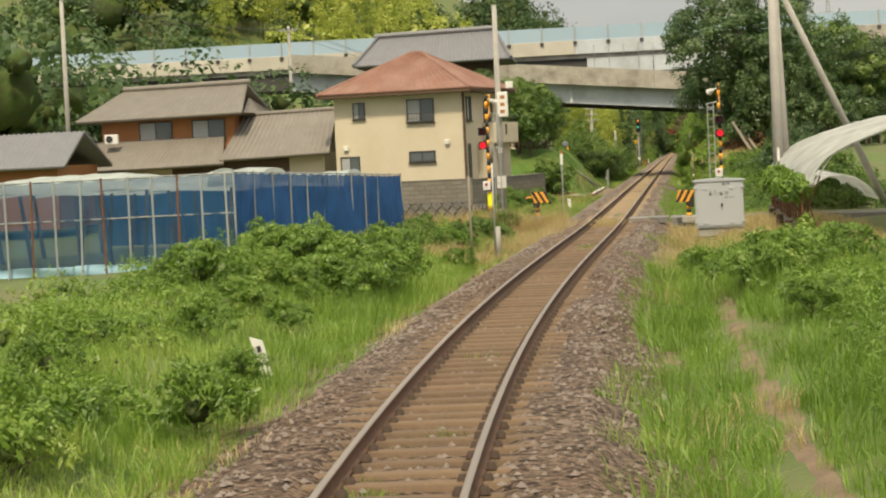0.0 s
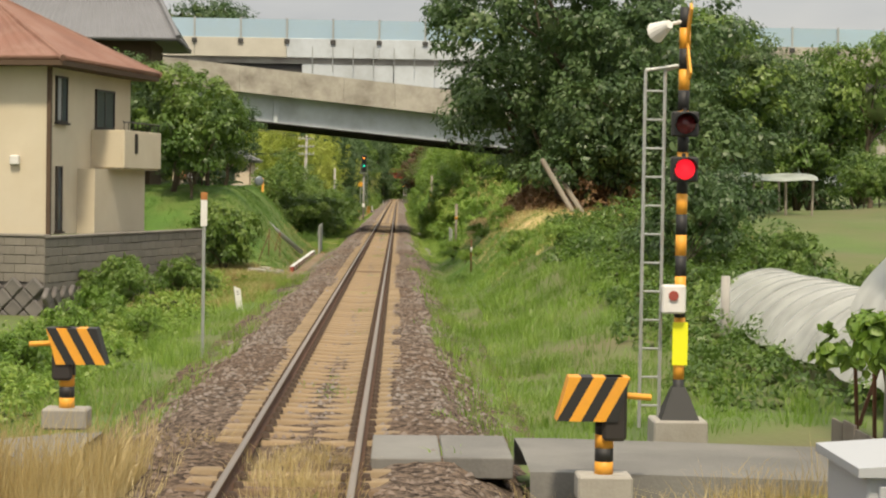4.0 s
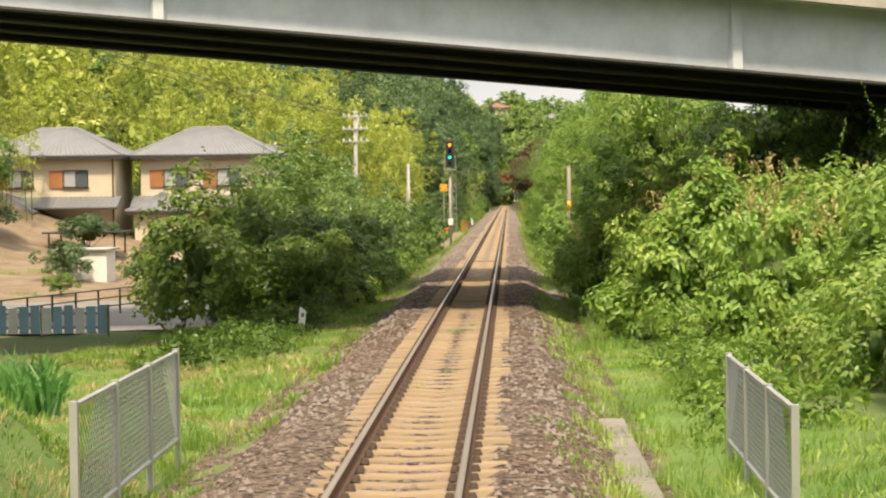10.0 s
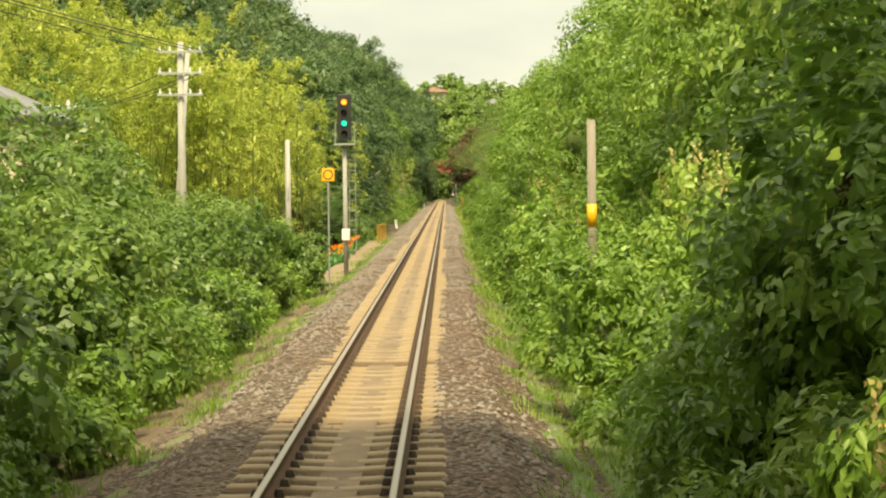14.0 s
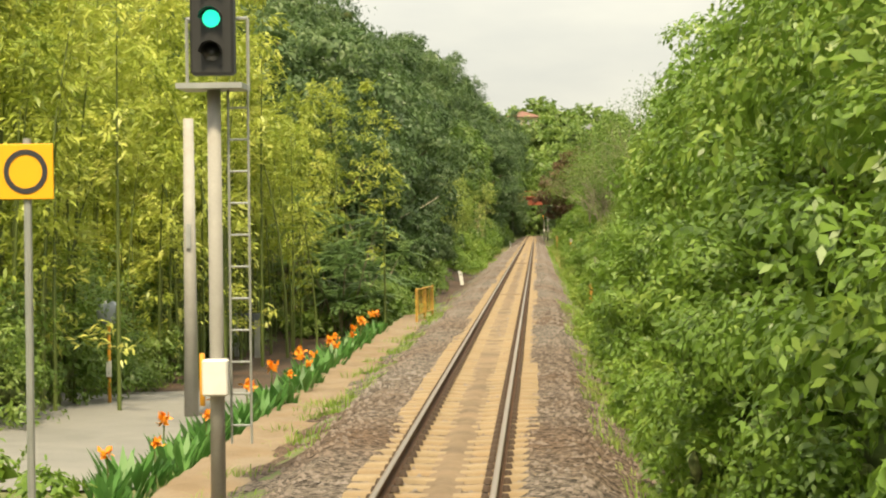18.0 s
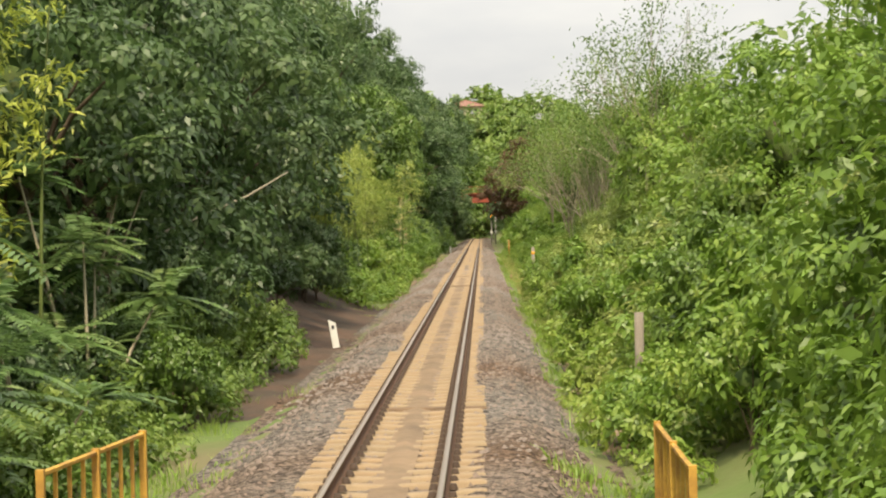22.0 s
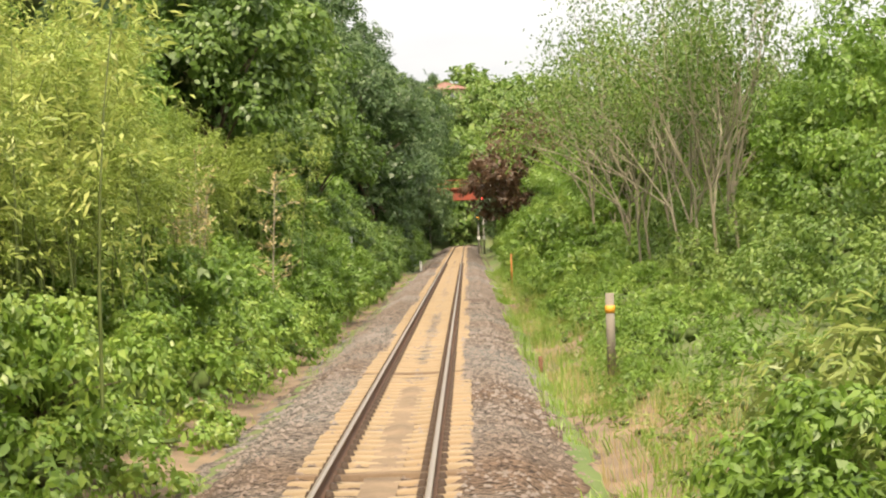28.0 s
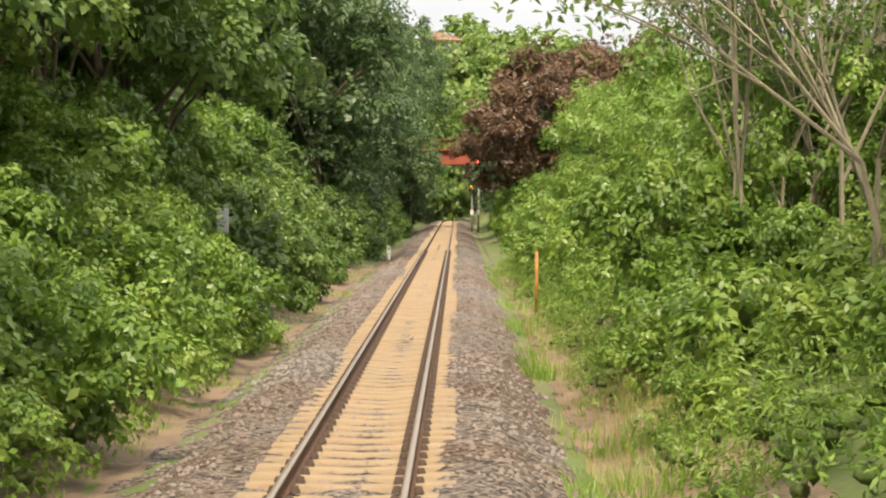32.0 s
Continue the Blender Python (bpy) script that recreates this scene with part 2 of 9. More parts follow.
M["ballast"] = gravel_mat("ballast_stone", ((0.022, 0.014, 0.01), (0.20, 0.135, 0.092), (0.03, 0.027, 0.024), (0.27, 0.25, 0.225)), 17.0)
M["stone"] = mat("ballast_chips", (0.165, 0.125, 0.1), 0.9, 0.65, 5.0, 0.4, stain=(0.27, 0.25, 0.235), stain_amount=0.7, stain_scale=0.12)
M["sleeper"] = mat("dusty_concrete_sleeper", (0.245, 0.185, 0.115), 0.9, 0.3, 2.0, 0.3, stain=(0.27, 0.18, 0.10), stain_amount=0.6, stain_scale=1.2)
M["old_sleeper"] = mat("weathered_timber_sleeper", (0.17, 0.115, 0.07), 0.9, 0.4, 3.0, 0.5, stain=(0.09, 0.06, 0.04), stain_amount=0.6)
M["rail_rust"] = mat("rail_rust", (0.115, 0.06, 0.035), 0.85, 0.4, 3.0, 0.2)
M["rail_top"] = mat("worn_brown_rail_head", (0.30, 0.25, 0.205), 0.42, 0.2, 2.0, 0.05, metal=0.6)
M["fastening"] = mat("dark_rail_fastening", (0.055, 0.036, 0.025), 0.85, 0.3, 4.0, 0.2)
M["concrete"] = mat("weathered_concrete", (0.40, 0.38, 0.34), 0.85, 0.2, 0.6, 0.25, stain=(0.2, 0.18, 0.155), stain_amount=0.75, stain_scale=0.45)
M["pole_concrete"] = mat("grey_pole_concrete", (0.36, 0.345, 0.32), 0.8, 0.15, 2.0, 0.15, stain=(0.25, 0.235, 0.21), stain_amount=0.5, stain_scale=1.5)
M["parapet"] = mat("streaked_parapet_concrete", (0.43, 0.40, 0.345), 0.9, 0.22, 0.5, 0.3, stain=(0.15, 0.13, 0.105), stain_amount=0.8, stain_scale=0.5)
M["pale_panel"] = mat("pale_cream_concrete_panel", (0.55, 0.52, 0.44), 0.85, 0.12, 0.6, 0.15, stain=(0.38, 0.35, 0.29), stain_amount=0.5, stain_scale=0.4)
M["girder"] = mat("pale_blue_grey_girder_paint", (0.55, 0.59, 0.62), 0.55, 0.1, 0.35, 0.06, stain=(0.36, 0.38, 0.38), stain_amount=0.7, stain_scale=0.5)
# Girder colour darkened: shade under decks and between webs is put into it.
M["girder_dark"] = mat("shade_dark_girder_underside", (0.06, 0.058, 0.055), 0.8, 0.3, 0.8, 0.1)
M["barrier"] = mat("pale_blue_sound_barrier", (0.36, 0.48, 0.58), 0.4, 0.1, 0.3, 0.05, stain=(0.35, 0.43, 0.46), stain_amount=0.4)
M["road"] = mat("worn_asphalt", (0.17, 0.165, 0.155), 0.9, 0.25, 1.2, 0.3, stain=(0.25, 0.24, 0.22), stain_amount=0.6, stain_scale=0.5)
M["cream"] = mat("cream_stucco", (0.60, 0.53, 0.405), 0.9, 0.06, 0.8, 0.12, stain=(0.48, 0.39, 0.26), stain_amount=0.35, stain_scale=0.5)
M["wall_cream2"] = mat("pale_render", (0.58, 0.50, 0.38), 0.9, 0.08, 0.8, 0.12, stain=(0.45, 0.38, 0.28), stain_amount=0.4, stain_scale=0.5)
M["roof_brown"] = mat("faded_red_brown_roofing", (0.21, 0.105, 0.075), 0.75, 0.2, 0.8, 0.2, stain=(0.30, 0.19, 0.15), stain_amount=0.6, stain_scale=0.7)
M["tile_grey"] = mat("grey_clay_tile", (0.19, 0.172, 0.15), 0.6, 0.25, 1.5, 0.2, stain=(0.17, 0.15, 0.12), stain_amount=0.6, stain_scale=0.9)
M["tile_blue"] = mat("blue_grey_clay_tile", (0.17, 0.17, 0.18), 0.5, 0.2, 1.5, 0.2, stain=(0.15, 0.15, 0.155), stain_amount=0.5, stain_scale=0.9)
M["wood_dark"] = mat("dark_weathered_boards", (0.10, 0.065, 0.042), 0.85, 0.3, 2.5, 0.3)
M["wood_orange"] = mat("orange_brown_boards", (0.30, 0.13, 0.05), 0.8, 0.2, 2.5, 0.2)
M["wood_grey"] = mat("silvered_timber", (0.26, 0.23, 0.19), 0.9, 0.3, 4.0, 0.4, stain=(0.14, 0.11, 0.08), stain_amount=0.6, stain_scale=2.0)
M["block"] = mat("grey_concrete_block", (0.21, 0.19, 0.165), 0.9, 0.25, 2.0, 0.3, stain=(0.13, 0.115, 0.1), stain_amount=0.7, stain_scale=0.8)
M["rubble"] = mat("dark_rubble_stone", (0.13, 0.12, 0.115), 0.9, 0.35, 2.0, 0.4, stain=(0.2, 0.18, 0.16), stain_amount=0.6, stain_scale=0.8)
M["glass_dark"] = plain("dark_window_glass", (0.09, 0.105, 0.115), 0.08, 0.0, 0.8)
M["curtain"] = mat("pale_curtain", (0.35, 0.36, 0.37), 0.9, 0.15, 5.0, 0.1)
M["frame_dark"] = plain("dark_bronze_frame", (0.035, 0.03, 0.028), 0.45)
M["white"] = mat("white_enamel", (0.72, 0.71, 0.68), 0.45, 0.06, 2.0, 0.05, stain=(0.5, 0.47, 0.42), stain_amount=0.4, stain_scale=2.0)
M["cab_grey"] = mat("pale_grey_cabinet_paint", (0.41, 0.425, 0.45), 0.45, 0.05, 1.0, 0.04, stain=(0.42, 0.43, 0.44), stain_amount=0.4, stain_scale=1.5)
M["black"] = plain("matt_black_paint", (0.02, 0.02, 0.02), 0.6)
M["yellow"] = mat("hazard_orange_yellow_paint", (0.78, 0.36, 0.035), 0.5, 0.12, 4.0, 0.05, stain=(0.5, 0.24, 0.05), stain_amount=0.4, stain_scale=4.0)
M["sign_yellow"] = plain("sign_yellow", (0.85, 0.42, 0.02), 0.4)
M["fluo"] = plain("fluorescent_yellow_band", (0.85, 0.85, 0.02), 0.4)
M["galv"] = mat("galvanised_steel", (0.42, 0.43, 0.42), 0.45, 0.12, 4.0, 0.05, metal=0.5)
M["mirror_back"] = mat("grey_blue_mirror_shell", (0.22, 0.25, 0.28), 0.35, 0.15, 3.0, 0.05, metal=0.3)
M["rust"] = mat("rusted_steel", (0.15, 0.07, 0.035), 0.85, 0.35, 4.0, 0.2)
M["orange_rust"] = mat("rusty_orange_fence_paint", (0.46, 0.20, 0.055), 0.7, 0.3, 4.0, 0.15, stain=(0.2, 0.08, 0.035), stain_amount=0.8, stain_scale=3.0)
M["red_bridge"] = mat("faded_red_bridge_paint", (0.33, 0.075, 0.04), 0.7, 0.2, 1.0, 0.1, stain=(0.2, 0.07, 0.05), stain_amount=0.5)
M["red_lamp"] = glow("lit_red_lamp", (1.0, 0.015, 0.03), 1.1)
M["signal_red"] = glow("lit_signal_red", (1.0, 0.03, 0.03), 5.0)
M["dark_lamp"] = plain("unlit_red_lens", (0.09, 0.012, 0.014), 0.25)
M["amber_lamp"] = glow("lit_amber_lamp", (1.0, 0.30, 0.03), 2.0)
M["green_lamp"] = glow("lit_green_lamp", (0.02, 0.75, 0.45), 1.3)
M["lens_off"] = plain("unlit_signal_lens", (0.03, 0.03, 0.03), 0.2)
M["vinyl"] = film_mat("clouded_white_vinyl", (0.70, 0.70, 0.66), 0.9)
M["vinyl_thin"] = film_mat("thin_clear_vinyl", (0.66, 0.72, 0.68), 0.75)
M["net_blue"] = film_mat("blue_crop_netting", (0.025, 0.115, 0.33), 0.90, 0.7)
M["net_thin"] = film_mat("sheer_blue_netting", (0.02, 0.10, 0.22), 0.66, 0.7)
M["cyan_sheet"] = mat("pale_blue_sheet", (0.26, 0.42, 0.52), 0.6, 0.15, 2.0, 0.1)
M["red_white"] = mat("faded_red_paint", (0.27, 0.06, 0.045), 0.8, 0.2, 3.0, 0.15)
M["ink"] = plain("dark_lettering", (0.03, 0.03, 0.035), 0.6)
M["bark"] = mat("bark", (0.105, 0.08, 0.055), 0.95, 0.35, 4.0, 0.5)
M["bark_pale"] = mat("pale_bark", (0.27, 0.24, 0.17), 0.95, 0.3, 4.0, 0.4)
M["dry_leaf"] = leaf_mat("dead_vine_leaves", (0.11, 0.06, 0.03), (0.22, 0.13, 0.065), (0.36, 0.25, 0.13))
M["straw"] = leaf_mat("dry_grass", (0.36, 0.27, 0.11), (0.52, 0.41, 0.19), (0.63, 0.54, 0.30), 0.3)
M["straw_mat"] = mat("matted_dry_straw", (0.60, 0.43, 0.20), 0.95, 0.3, 1.4, 0.8, stain=(0.24, 0.27, 0.06), stain_amount=0.6, stain_scale=0.5, fine=40)
M["track_dirt"] = mat("oily_brown_track_dirt", (0.19, 0.135, 0.085), 0.95, 0.35, 1.5, 0.6, stain=(0.07, 0.05, 0.035), stain_amount=0.7, stain_scale=0.9, fine=30)
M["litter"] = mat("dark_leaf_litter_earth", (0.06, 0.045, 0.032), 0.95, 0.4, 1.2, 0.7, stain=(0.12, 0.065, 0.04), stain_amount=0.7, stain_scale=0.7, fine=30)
M["fence_ochre"] = mat("rusting_ochre_fence_paint", (0.5, 0.30, 0.05), 0.7, 0.3, 4.0, 0.15, stain=(0.22, 0.1, 0.035), stain_amount=0.8, stain_scale=3.0)
M["dirt"] = mat("bare_brown_earth", (0.21, 0.145, 0.085), 0.95, 0.35, 1.5, 0.6, stain=(0.27, 0.22, 0.16), stain_amount=0.7, stain_scale=0.8, fine=30)
M["grass"] = leaf_mat("fresh_grass", (0.1, 0.2, 0.015), (0.19, 0.34, 0.03), (0.36, 0.48, 0.08), 0.3)
M["lawn"] = leaf_mat("bank_turf", (0.07, 0.16, 0.016), (0.11, 0.235, 0.026), (0.2, 0.32, 0.05), 0.3)
M["leaf_mid"] = leaf_mat("mid_green_leaves", (0.055, 0.115, 0.012), (0.12, 0.22, 0.025), (0.25, 0.36, 0.055))
M["leaf_fresh"] = leaf_mat("fresh_green_leaves", (0.08, 0.165, 0.012), (0.165, 0.3, 0.028), (0.32, 0.44, 0.06))
M["leaf_dark"] = leaf_mat("dark_evergreen_leaves", (0.035, 0.075, 0.016), (0.076, 0.145, 0.03), (0.17, 0.26, 0.065))
M["leaf_big"] = leaf_mat("broad_soft_leaves", (0.1, 0.2, 0.02), (0.21, 0.37, 0.04), (0.38, 0.52, 0.08))
M["leaf_bamboo"] = leaf_mat("yellow_green_bamboo_leaves", (0.18, 0.27, 0.025), (0.38, 0.48, 0.055), (0.6, 0.66, 0.12), 0.22)
M["leaf_lime"] = leaf_mat("lime_green_bamboo_leaves", (0.16, 0.25, 0.03), (0.27, 0.38, 0.05), (0.44, 0.52, 0.1), 0.25)
M["leaf_sasa"] = leaf_mat("dwarf_bamboo_leaves", (0.085, 0.16, 0.018), (0.18, 0.28, 0.036), (0.34, 0.42, 0.085))
M["leaf_pinnate"] = leaf_mat("feathered_leaflets", (0.075, 0.15, 0.03), (0.14, 0.25, 0.05), (0.27, 0.38, 0.1))
M["leaf_brown"] = leaf_mat("wilted_russet_leaves", (0.07, 0.042, 0.022), (0.15, 0.088, 0.045), (0.22, 0.14, 0.08))
M["blossom"] = leaf_mat("pale_yellow_flower_spikes", (0.35, 0.30, 0.10), (0.5, 0.42, 0.16), (0.6, 0.52, 0.24))
M["canna"] = leaf_mat("canna_leaves", (0.05, 0.15, 0.02), (0.10, 0.27, 0.04), (0.2, 0.4, 0.08))
M["petal"] = plain("orange_petals", (0.85, 0.30, 0.02), 0.5)
# Twig-filled foliage cores, with inner shade put into their dark colour.
M["twigs"] = mat("shade_dark_foliage_core", (0.06, 0.1, 0.02), 0.95, 0.5, 3.0, 0.9, stain=(0.07, 0.06, 0.025), stain_amount=0.7, stain_scale=1.4, fine=14)
M["matted_turf"] = mat("matted_green_turf", (0.085, 0.165, 0.026), 0.95, 0.35, 0.9, 0.7, stain=(0.2, 0.19, 0.06), stain_amount=0.5, stain_scale=0.35, fine=30)
M["culm"] = mat("green_bamboo_culm", (0.1, 0.13, 0.035), 0.5, 0.2, 3.0, 0.05)

# ---- builders ----
def thing(name, at=(0, 0, 0), label="", category="", group="", kind="", turn=0.0):
    ob = new(name)
    ob.empty_display_size = 0.2
    ob.matrix_basis = pose(*at, 0, 0, turn)
    return tagged(ob, label, category, group, kind)


def finish(name, bm, material, smooth=False):
    me = bpy.data.meshes.new(name)
    bmesh.ops.recalc_face_normals(bm, faces=bm.faces)
    bm.to_mesh(me)
    bm.free()
    for q in (material if isinstance(material, (list, tuple)) else (material,)):
        me.materials.append(M[q] if isinstance(q, str) else q)
    if smooth:
        me.polygons.foreach_set("use_smooth", [True] * len(me.polygons))
    return me


def part(name, bm, material, parent=None, label="", smooth=False):
    me = bm if isinstance(bm, bpy.types.Mesh) else finish(name, bm, material, smooth)
    ob = new(name, me)
    ob.parent = parent
    return tagged(ob, label)


def box(bm, x0, x1, y0, y1, z0, z1, m=None, bevel=0.0):
    q = bmesh.ops.create_cube(bm, size=1, matrix=Matrix.Translation(((x0 + x1) / 2, (y0 + y1) / 2, (z0 + z1) / 2)) @ Matrix.Diagonal((abs(x1 - x0), abs(y1 - y0), abs(z1 - z0), 1)))
    if bevel:
        edges = {e for v in q["verts"] for e in v.link_edges}
        r = bmesh.ops.bevel(bm, geom=list(edges), offset=bevel, segments=1, affect="EDGES")
        verts = r["verts"]
    else:
        verts = q["verts"]
    if m is not None:
        bmesh.ops.transform(bm, matrix=m, verts=verts)
    return bm


def rod(bm, a, b, r0, r1=None, n=8, cap=True):
    a, b = Vector(a), Vector(b)
    d = b - a
    m = Matrix.Translation((a + b) / 2) @ d.to_track_quat("Z", "Y").to_matrix().to_4x4()
    bmesh.ops.create_cone(bm, cap_ends=cap, segments=n, radius1=r0, radius2=r0 if r1 is None else r1, depth=d.length, matrix=m)
    return bm


def tube(bm, pts, r, n=6, r_end=None):
    """One connected tube through the points, tapering to r_end."""
    rings = []
    for i, p in enumerate(pts):
        p = Vector(p)
        d = (Vector(pts[min(i + 1, len(pts) - 1)]) - Vector(pts[max(i - 1, 0)])).normalized()
        q = d.to_track_quat("Z", "Y")
        rr = r if r_end is None else r + (r_end - r) * i / (len(pts) - 1)
        rings.append([bm.verts.new(p + q @ Vector((rr * math.cos(math.tau * k / n), rr * math.sin(math.tau * k / n), 0))) for k in range(n)])
    for a, b in zip(rings, rings[1:]):
        for k in range(n):
            bm.faces.new((a[k], a[(k + 1) % n], b[(k + 1) % n], b[k]))
    bm.faces.new(rings[-1])
    bm.faces.new(rings[0][::-1])
    return bm


def quad_mesh(name, verts, faces, material, smooth=False):
    me = bpy.data.meshes.new(name)
    verts, faces = np.asarray(verts, np.float32), np.asarray(faces, np.int32)
    k = faces.shape[1]
    me.vertices.add(len(verts))
    me.vertices.foreach_set("co", verts.ravel())
    me.loops.add(faces.size)
    me.loops.foreach_set("vertex_index", faces.ravel())
    me.polygons.add(len(faces))
    me.polygons.foreach_set("loop_start", np.arange(0, faces.size, k, dtype=np.int32))
    me.polygons.foreach_set("loop_total", np.full(len(faces), k, np.int32))
    if smooth:
        me.polygons.foreach_set("use_smooth", np.ones(len(faces), bool))
    me.update(calc_edges=True)
    for q in (material if isinstance(material, (list, tuple)) else (material,)):
        me.materials.append(M[q])
    return me


def grid_mesh(name, xs, ys, fn, material):
    """A sheet over the lines xs and ys, lifted by fn(x, y)."""
    X, Y = np.meshgrid(xs, ys)
    Z = fn(X, Y)
    nx, ny = len(xs), len(ys)
    i = np.arange(nx * ny).reshape(ny, nx)
    f = np.stack([i[:-1, :-1], i[:-1, 1:], i[1:, 1:], i[1:, :-1]], -1).reshape(-1, 4)
    return quad_mesh(name, np.stack([X, Y, Z], -1).reshape(-1, 3), f, material, True)


def sstep(a, b, v):
    t = np.clip((v - a) / (b - a), 0, 1)
    return t * t * (3 - 2 * t)


def wobble(x, y, s=1.0):
    return (np.sin(x * 1.7 * s + 1.3 * np.sin(y * 0.9 * s)) + np.sin(y * 1.3 * s + 1.7 * np.sin(x * 1.1 * s + 2)) + 0.6 * np.sin(x * 3.9 * s + y * 3.1 * s)) / 2.6


# ---- the line of the track and the lie of the land ----
def centre(y):
    """The track's centre line: a right-hand curve that runs out into a long straight, and a last bend."""
    y = np.asarray(y, float)
    u = np.clip(69.57 - y, 0, 69.57)
    c = -6.13669873e-04 * u**2 + 1.35123587e-05 * u**3
    c = c + np.clip(-y, 0, None) * 0.1108
    return c + np.clip(y - 585, 0, None) ** 2 / 700.0


YL = [-60, 60, 68, 78, 88, 100, 112, 119, 124, 128, 131, 143, 148, 152, 170, 190, 205, 235, 246, 262, 290, 302, 330, 345, 420, 640]
ZL = [-0.1, -0.1, -0.3, -0.5, -0.9, -1.05, -0.9, -0.45, -0.2, 1.9, 2.4, 2.5, 1.4, -0.6, -0.9, -1.6, -1.9, -1.7, -1.1, -1.25, -1.6, -1.0, 0.2, 1.0, 1.2, 1.0]
WL = [3, 3, 3, 3, 3.5, 3.5, 3, 2, 2.5, 3.3, 3.3, 3.3, 3, 3, 3.5, 4, 5, 4, 2.6, 2.6, 3, 3, 5, 5, 5, 5]
YR = [-60, 66, 78, 92, 102, 112, 130, 140, 147, 180, 240, 300, 380, 640]
ZR = [-0.3, -0.25, -0.3, 0.0, 1.0, 1.7, 1.9, 1.3, -0.2, -0.6, -0.2, 0.3, 0.5, 0.8]
WR = [2.5, 2.5, 3, 3.5, 3.2, 3.0, 3.2, 3, 3, 3, 3, 3.5, 4, 4]


def height(x, y):
    x, y = np.asarray(x, float), np.asarray(y, float)
    d = x - centre(y)
    a = np.abs(d)
    bed = -0.42 - 0.22 * sstep(1.9, 2.6, a)
    left = bed + (np.interp(y, YL, ZL) + 0.64) * sstep(0, 1, (-d - 2.5) / np.interp(y, YL, WL))
    right = bed + (np.interp(y, YR, ZR) + 0.64) * sstep(0, 1, (d - 2.4) / np.interp(y, YR, WR))
    z = np.where(d < 0, left, right)
    z = z + wobble(x * 0.35, y * 0.35) * 0.1 * sstep(2.6, 6, a)
    hill = 22 * np.exp(-((x + 62) / 34) ** 2 - ((y - 300) / 85) ** 2) * sstep(190, 250, y)
    hill = hill + 46 * np.exp(-((x + 150) / 75) ** 2 - ((y - 420) / 150) ** 2)
    hill = hill + 24 * np.exp(-((x + 60) / 45) ** 2 - ((y - 560) / 150) ** 2)
    hill = hill + 10 * np.exp(-((x - 75) / 40) ** 2 - ((y - 480) / 160) ** 2)
    hill = hill + 3 * sstep(9, 30, d) * sstep(100, 150, y) * (1 - sstep(190, 230, y))
    z = z + hill * sstep(9, 45, a)
    z = z + np.interp(y, [300, 340, 420, 480, 600, 630, 670], [0, 4, 8, 13, 16, 12, 0]) * sstep(4.6, 17, -d)
    z = z + 24 * np.exp(-((x - 4) / 75) ** 2 - ((y - 722) / 75) ** 2) * np.maximum(sstep(4, 30, a), sstep(610, 640, y))
    return z


xs = np.concatenate([np.linspace(-900, -80, 22), np.linspace(-75, -14, 40), np.arange(-13.5, 13.6, 0.45), np.linspace(14, 75, 40), np.linspace(80, 900, 22)])
ys = np.concatenate([np.linspace(-300, -20, 10), np.arange(-15, 620, 1.25), np.linspace(625, 860, 60), np.linspace(880, 3000, 14)])
tagged(new("ground", grid_mesh("ground", xs, ys, height, "soil")), "rough turf and bare soil beside the railway", "ground", kind="structure")

# ---- track ----
rng = np.random.default_rng(7)
track = thing("railway_track", (0, 0, 0), "single railway line of rusty rails on dusty concrete sleepers", "railway track", kind="structure")
RAIL = [(-0.0635, -0.153), (0.0635, -0.153), (0.0635, -0.14), (0.012, -0.122), (0.008, -0.05), (0.0325, -0.038), (0.0325, -0.008), (0.024, 0.0), (-0.024, 0.0), (-0.0325, -0.008), (-0.0325, -0.038), (-0.008, -0.05), (-0.012, -0.122), (-0.0635, -0.14)]


def rail_piece(side, y0, y1):
    yy = np.linspace(y0, y1, max(2, int((y1 - y0) / 1.5)))
    cx, slope = centre(yy), np.gradient(centre(yy), yy)
    k = len(RAIL)
    v = []
    for c, s, y in zip(cx, slope, yy):
        nx, ny = 1 / math.hypot(1, s), -s / math.hypot(1, s)
        for px, pz in RAIL:
            o = side * 0.566 + px
            v.append((c + o * nx, y + o * ny, pz))
    f = [[i * k + j, i * k + (j + 1) % k, (i + 1) * k + (j + 1) % k, (i + 1) * k + j] for i in range(len(yy) - 1) for j in range(k)]
    me = quad_mesh("rail", v, f, ("rail_rust", "rail_top"))
    me.polygons.foreach_set("material_index", [1 if j in (6, 7, 8) else 0 for i in range(len(yy) - 1) for j in range(k)])
    return me


for side in (-1, 1):
    for a in range(-20, 620, 25):
        part("rail", rail_piece(side, a, a + 24.99), None, track)


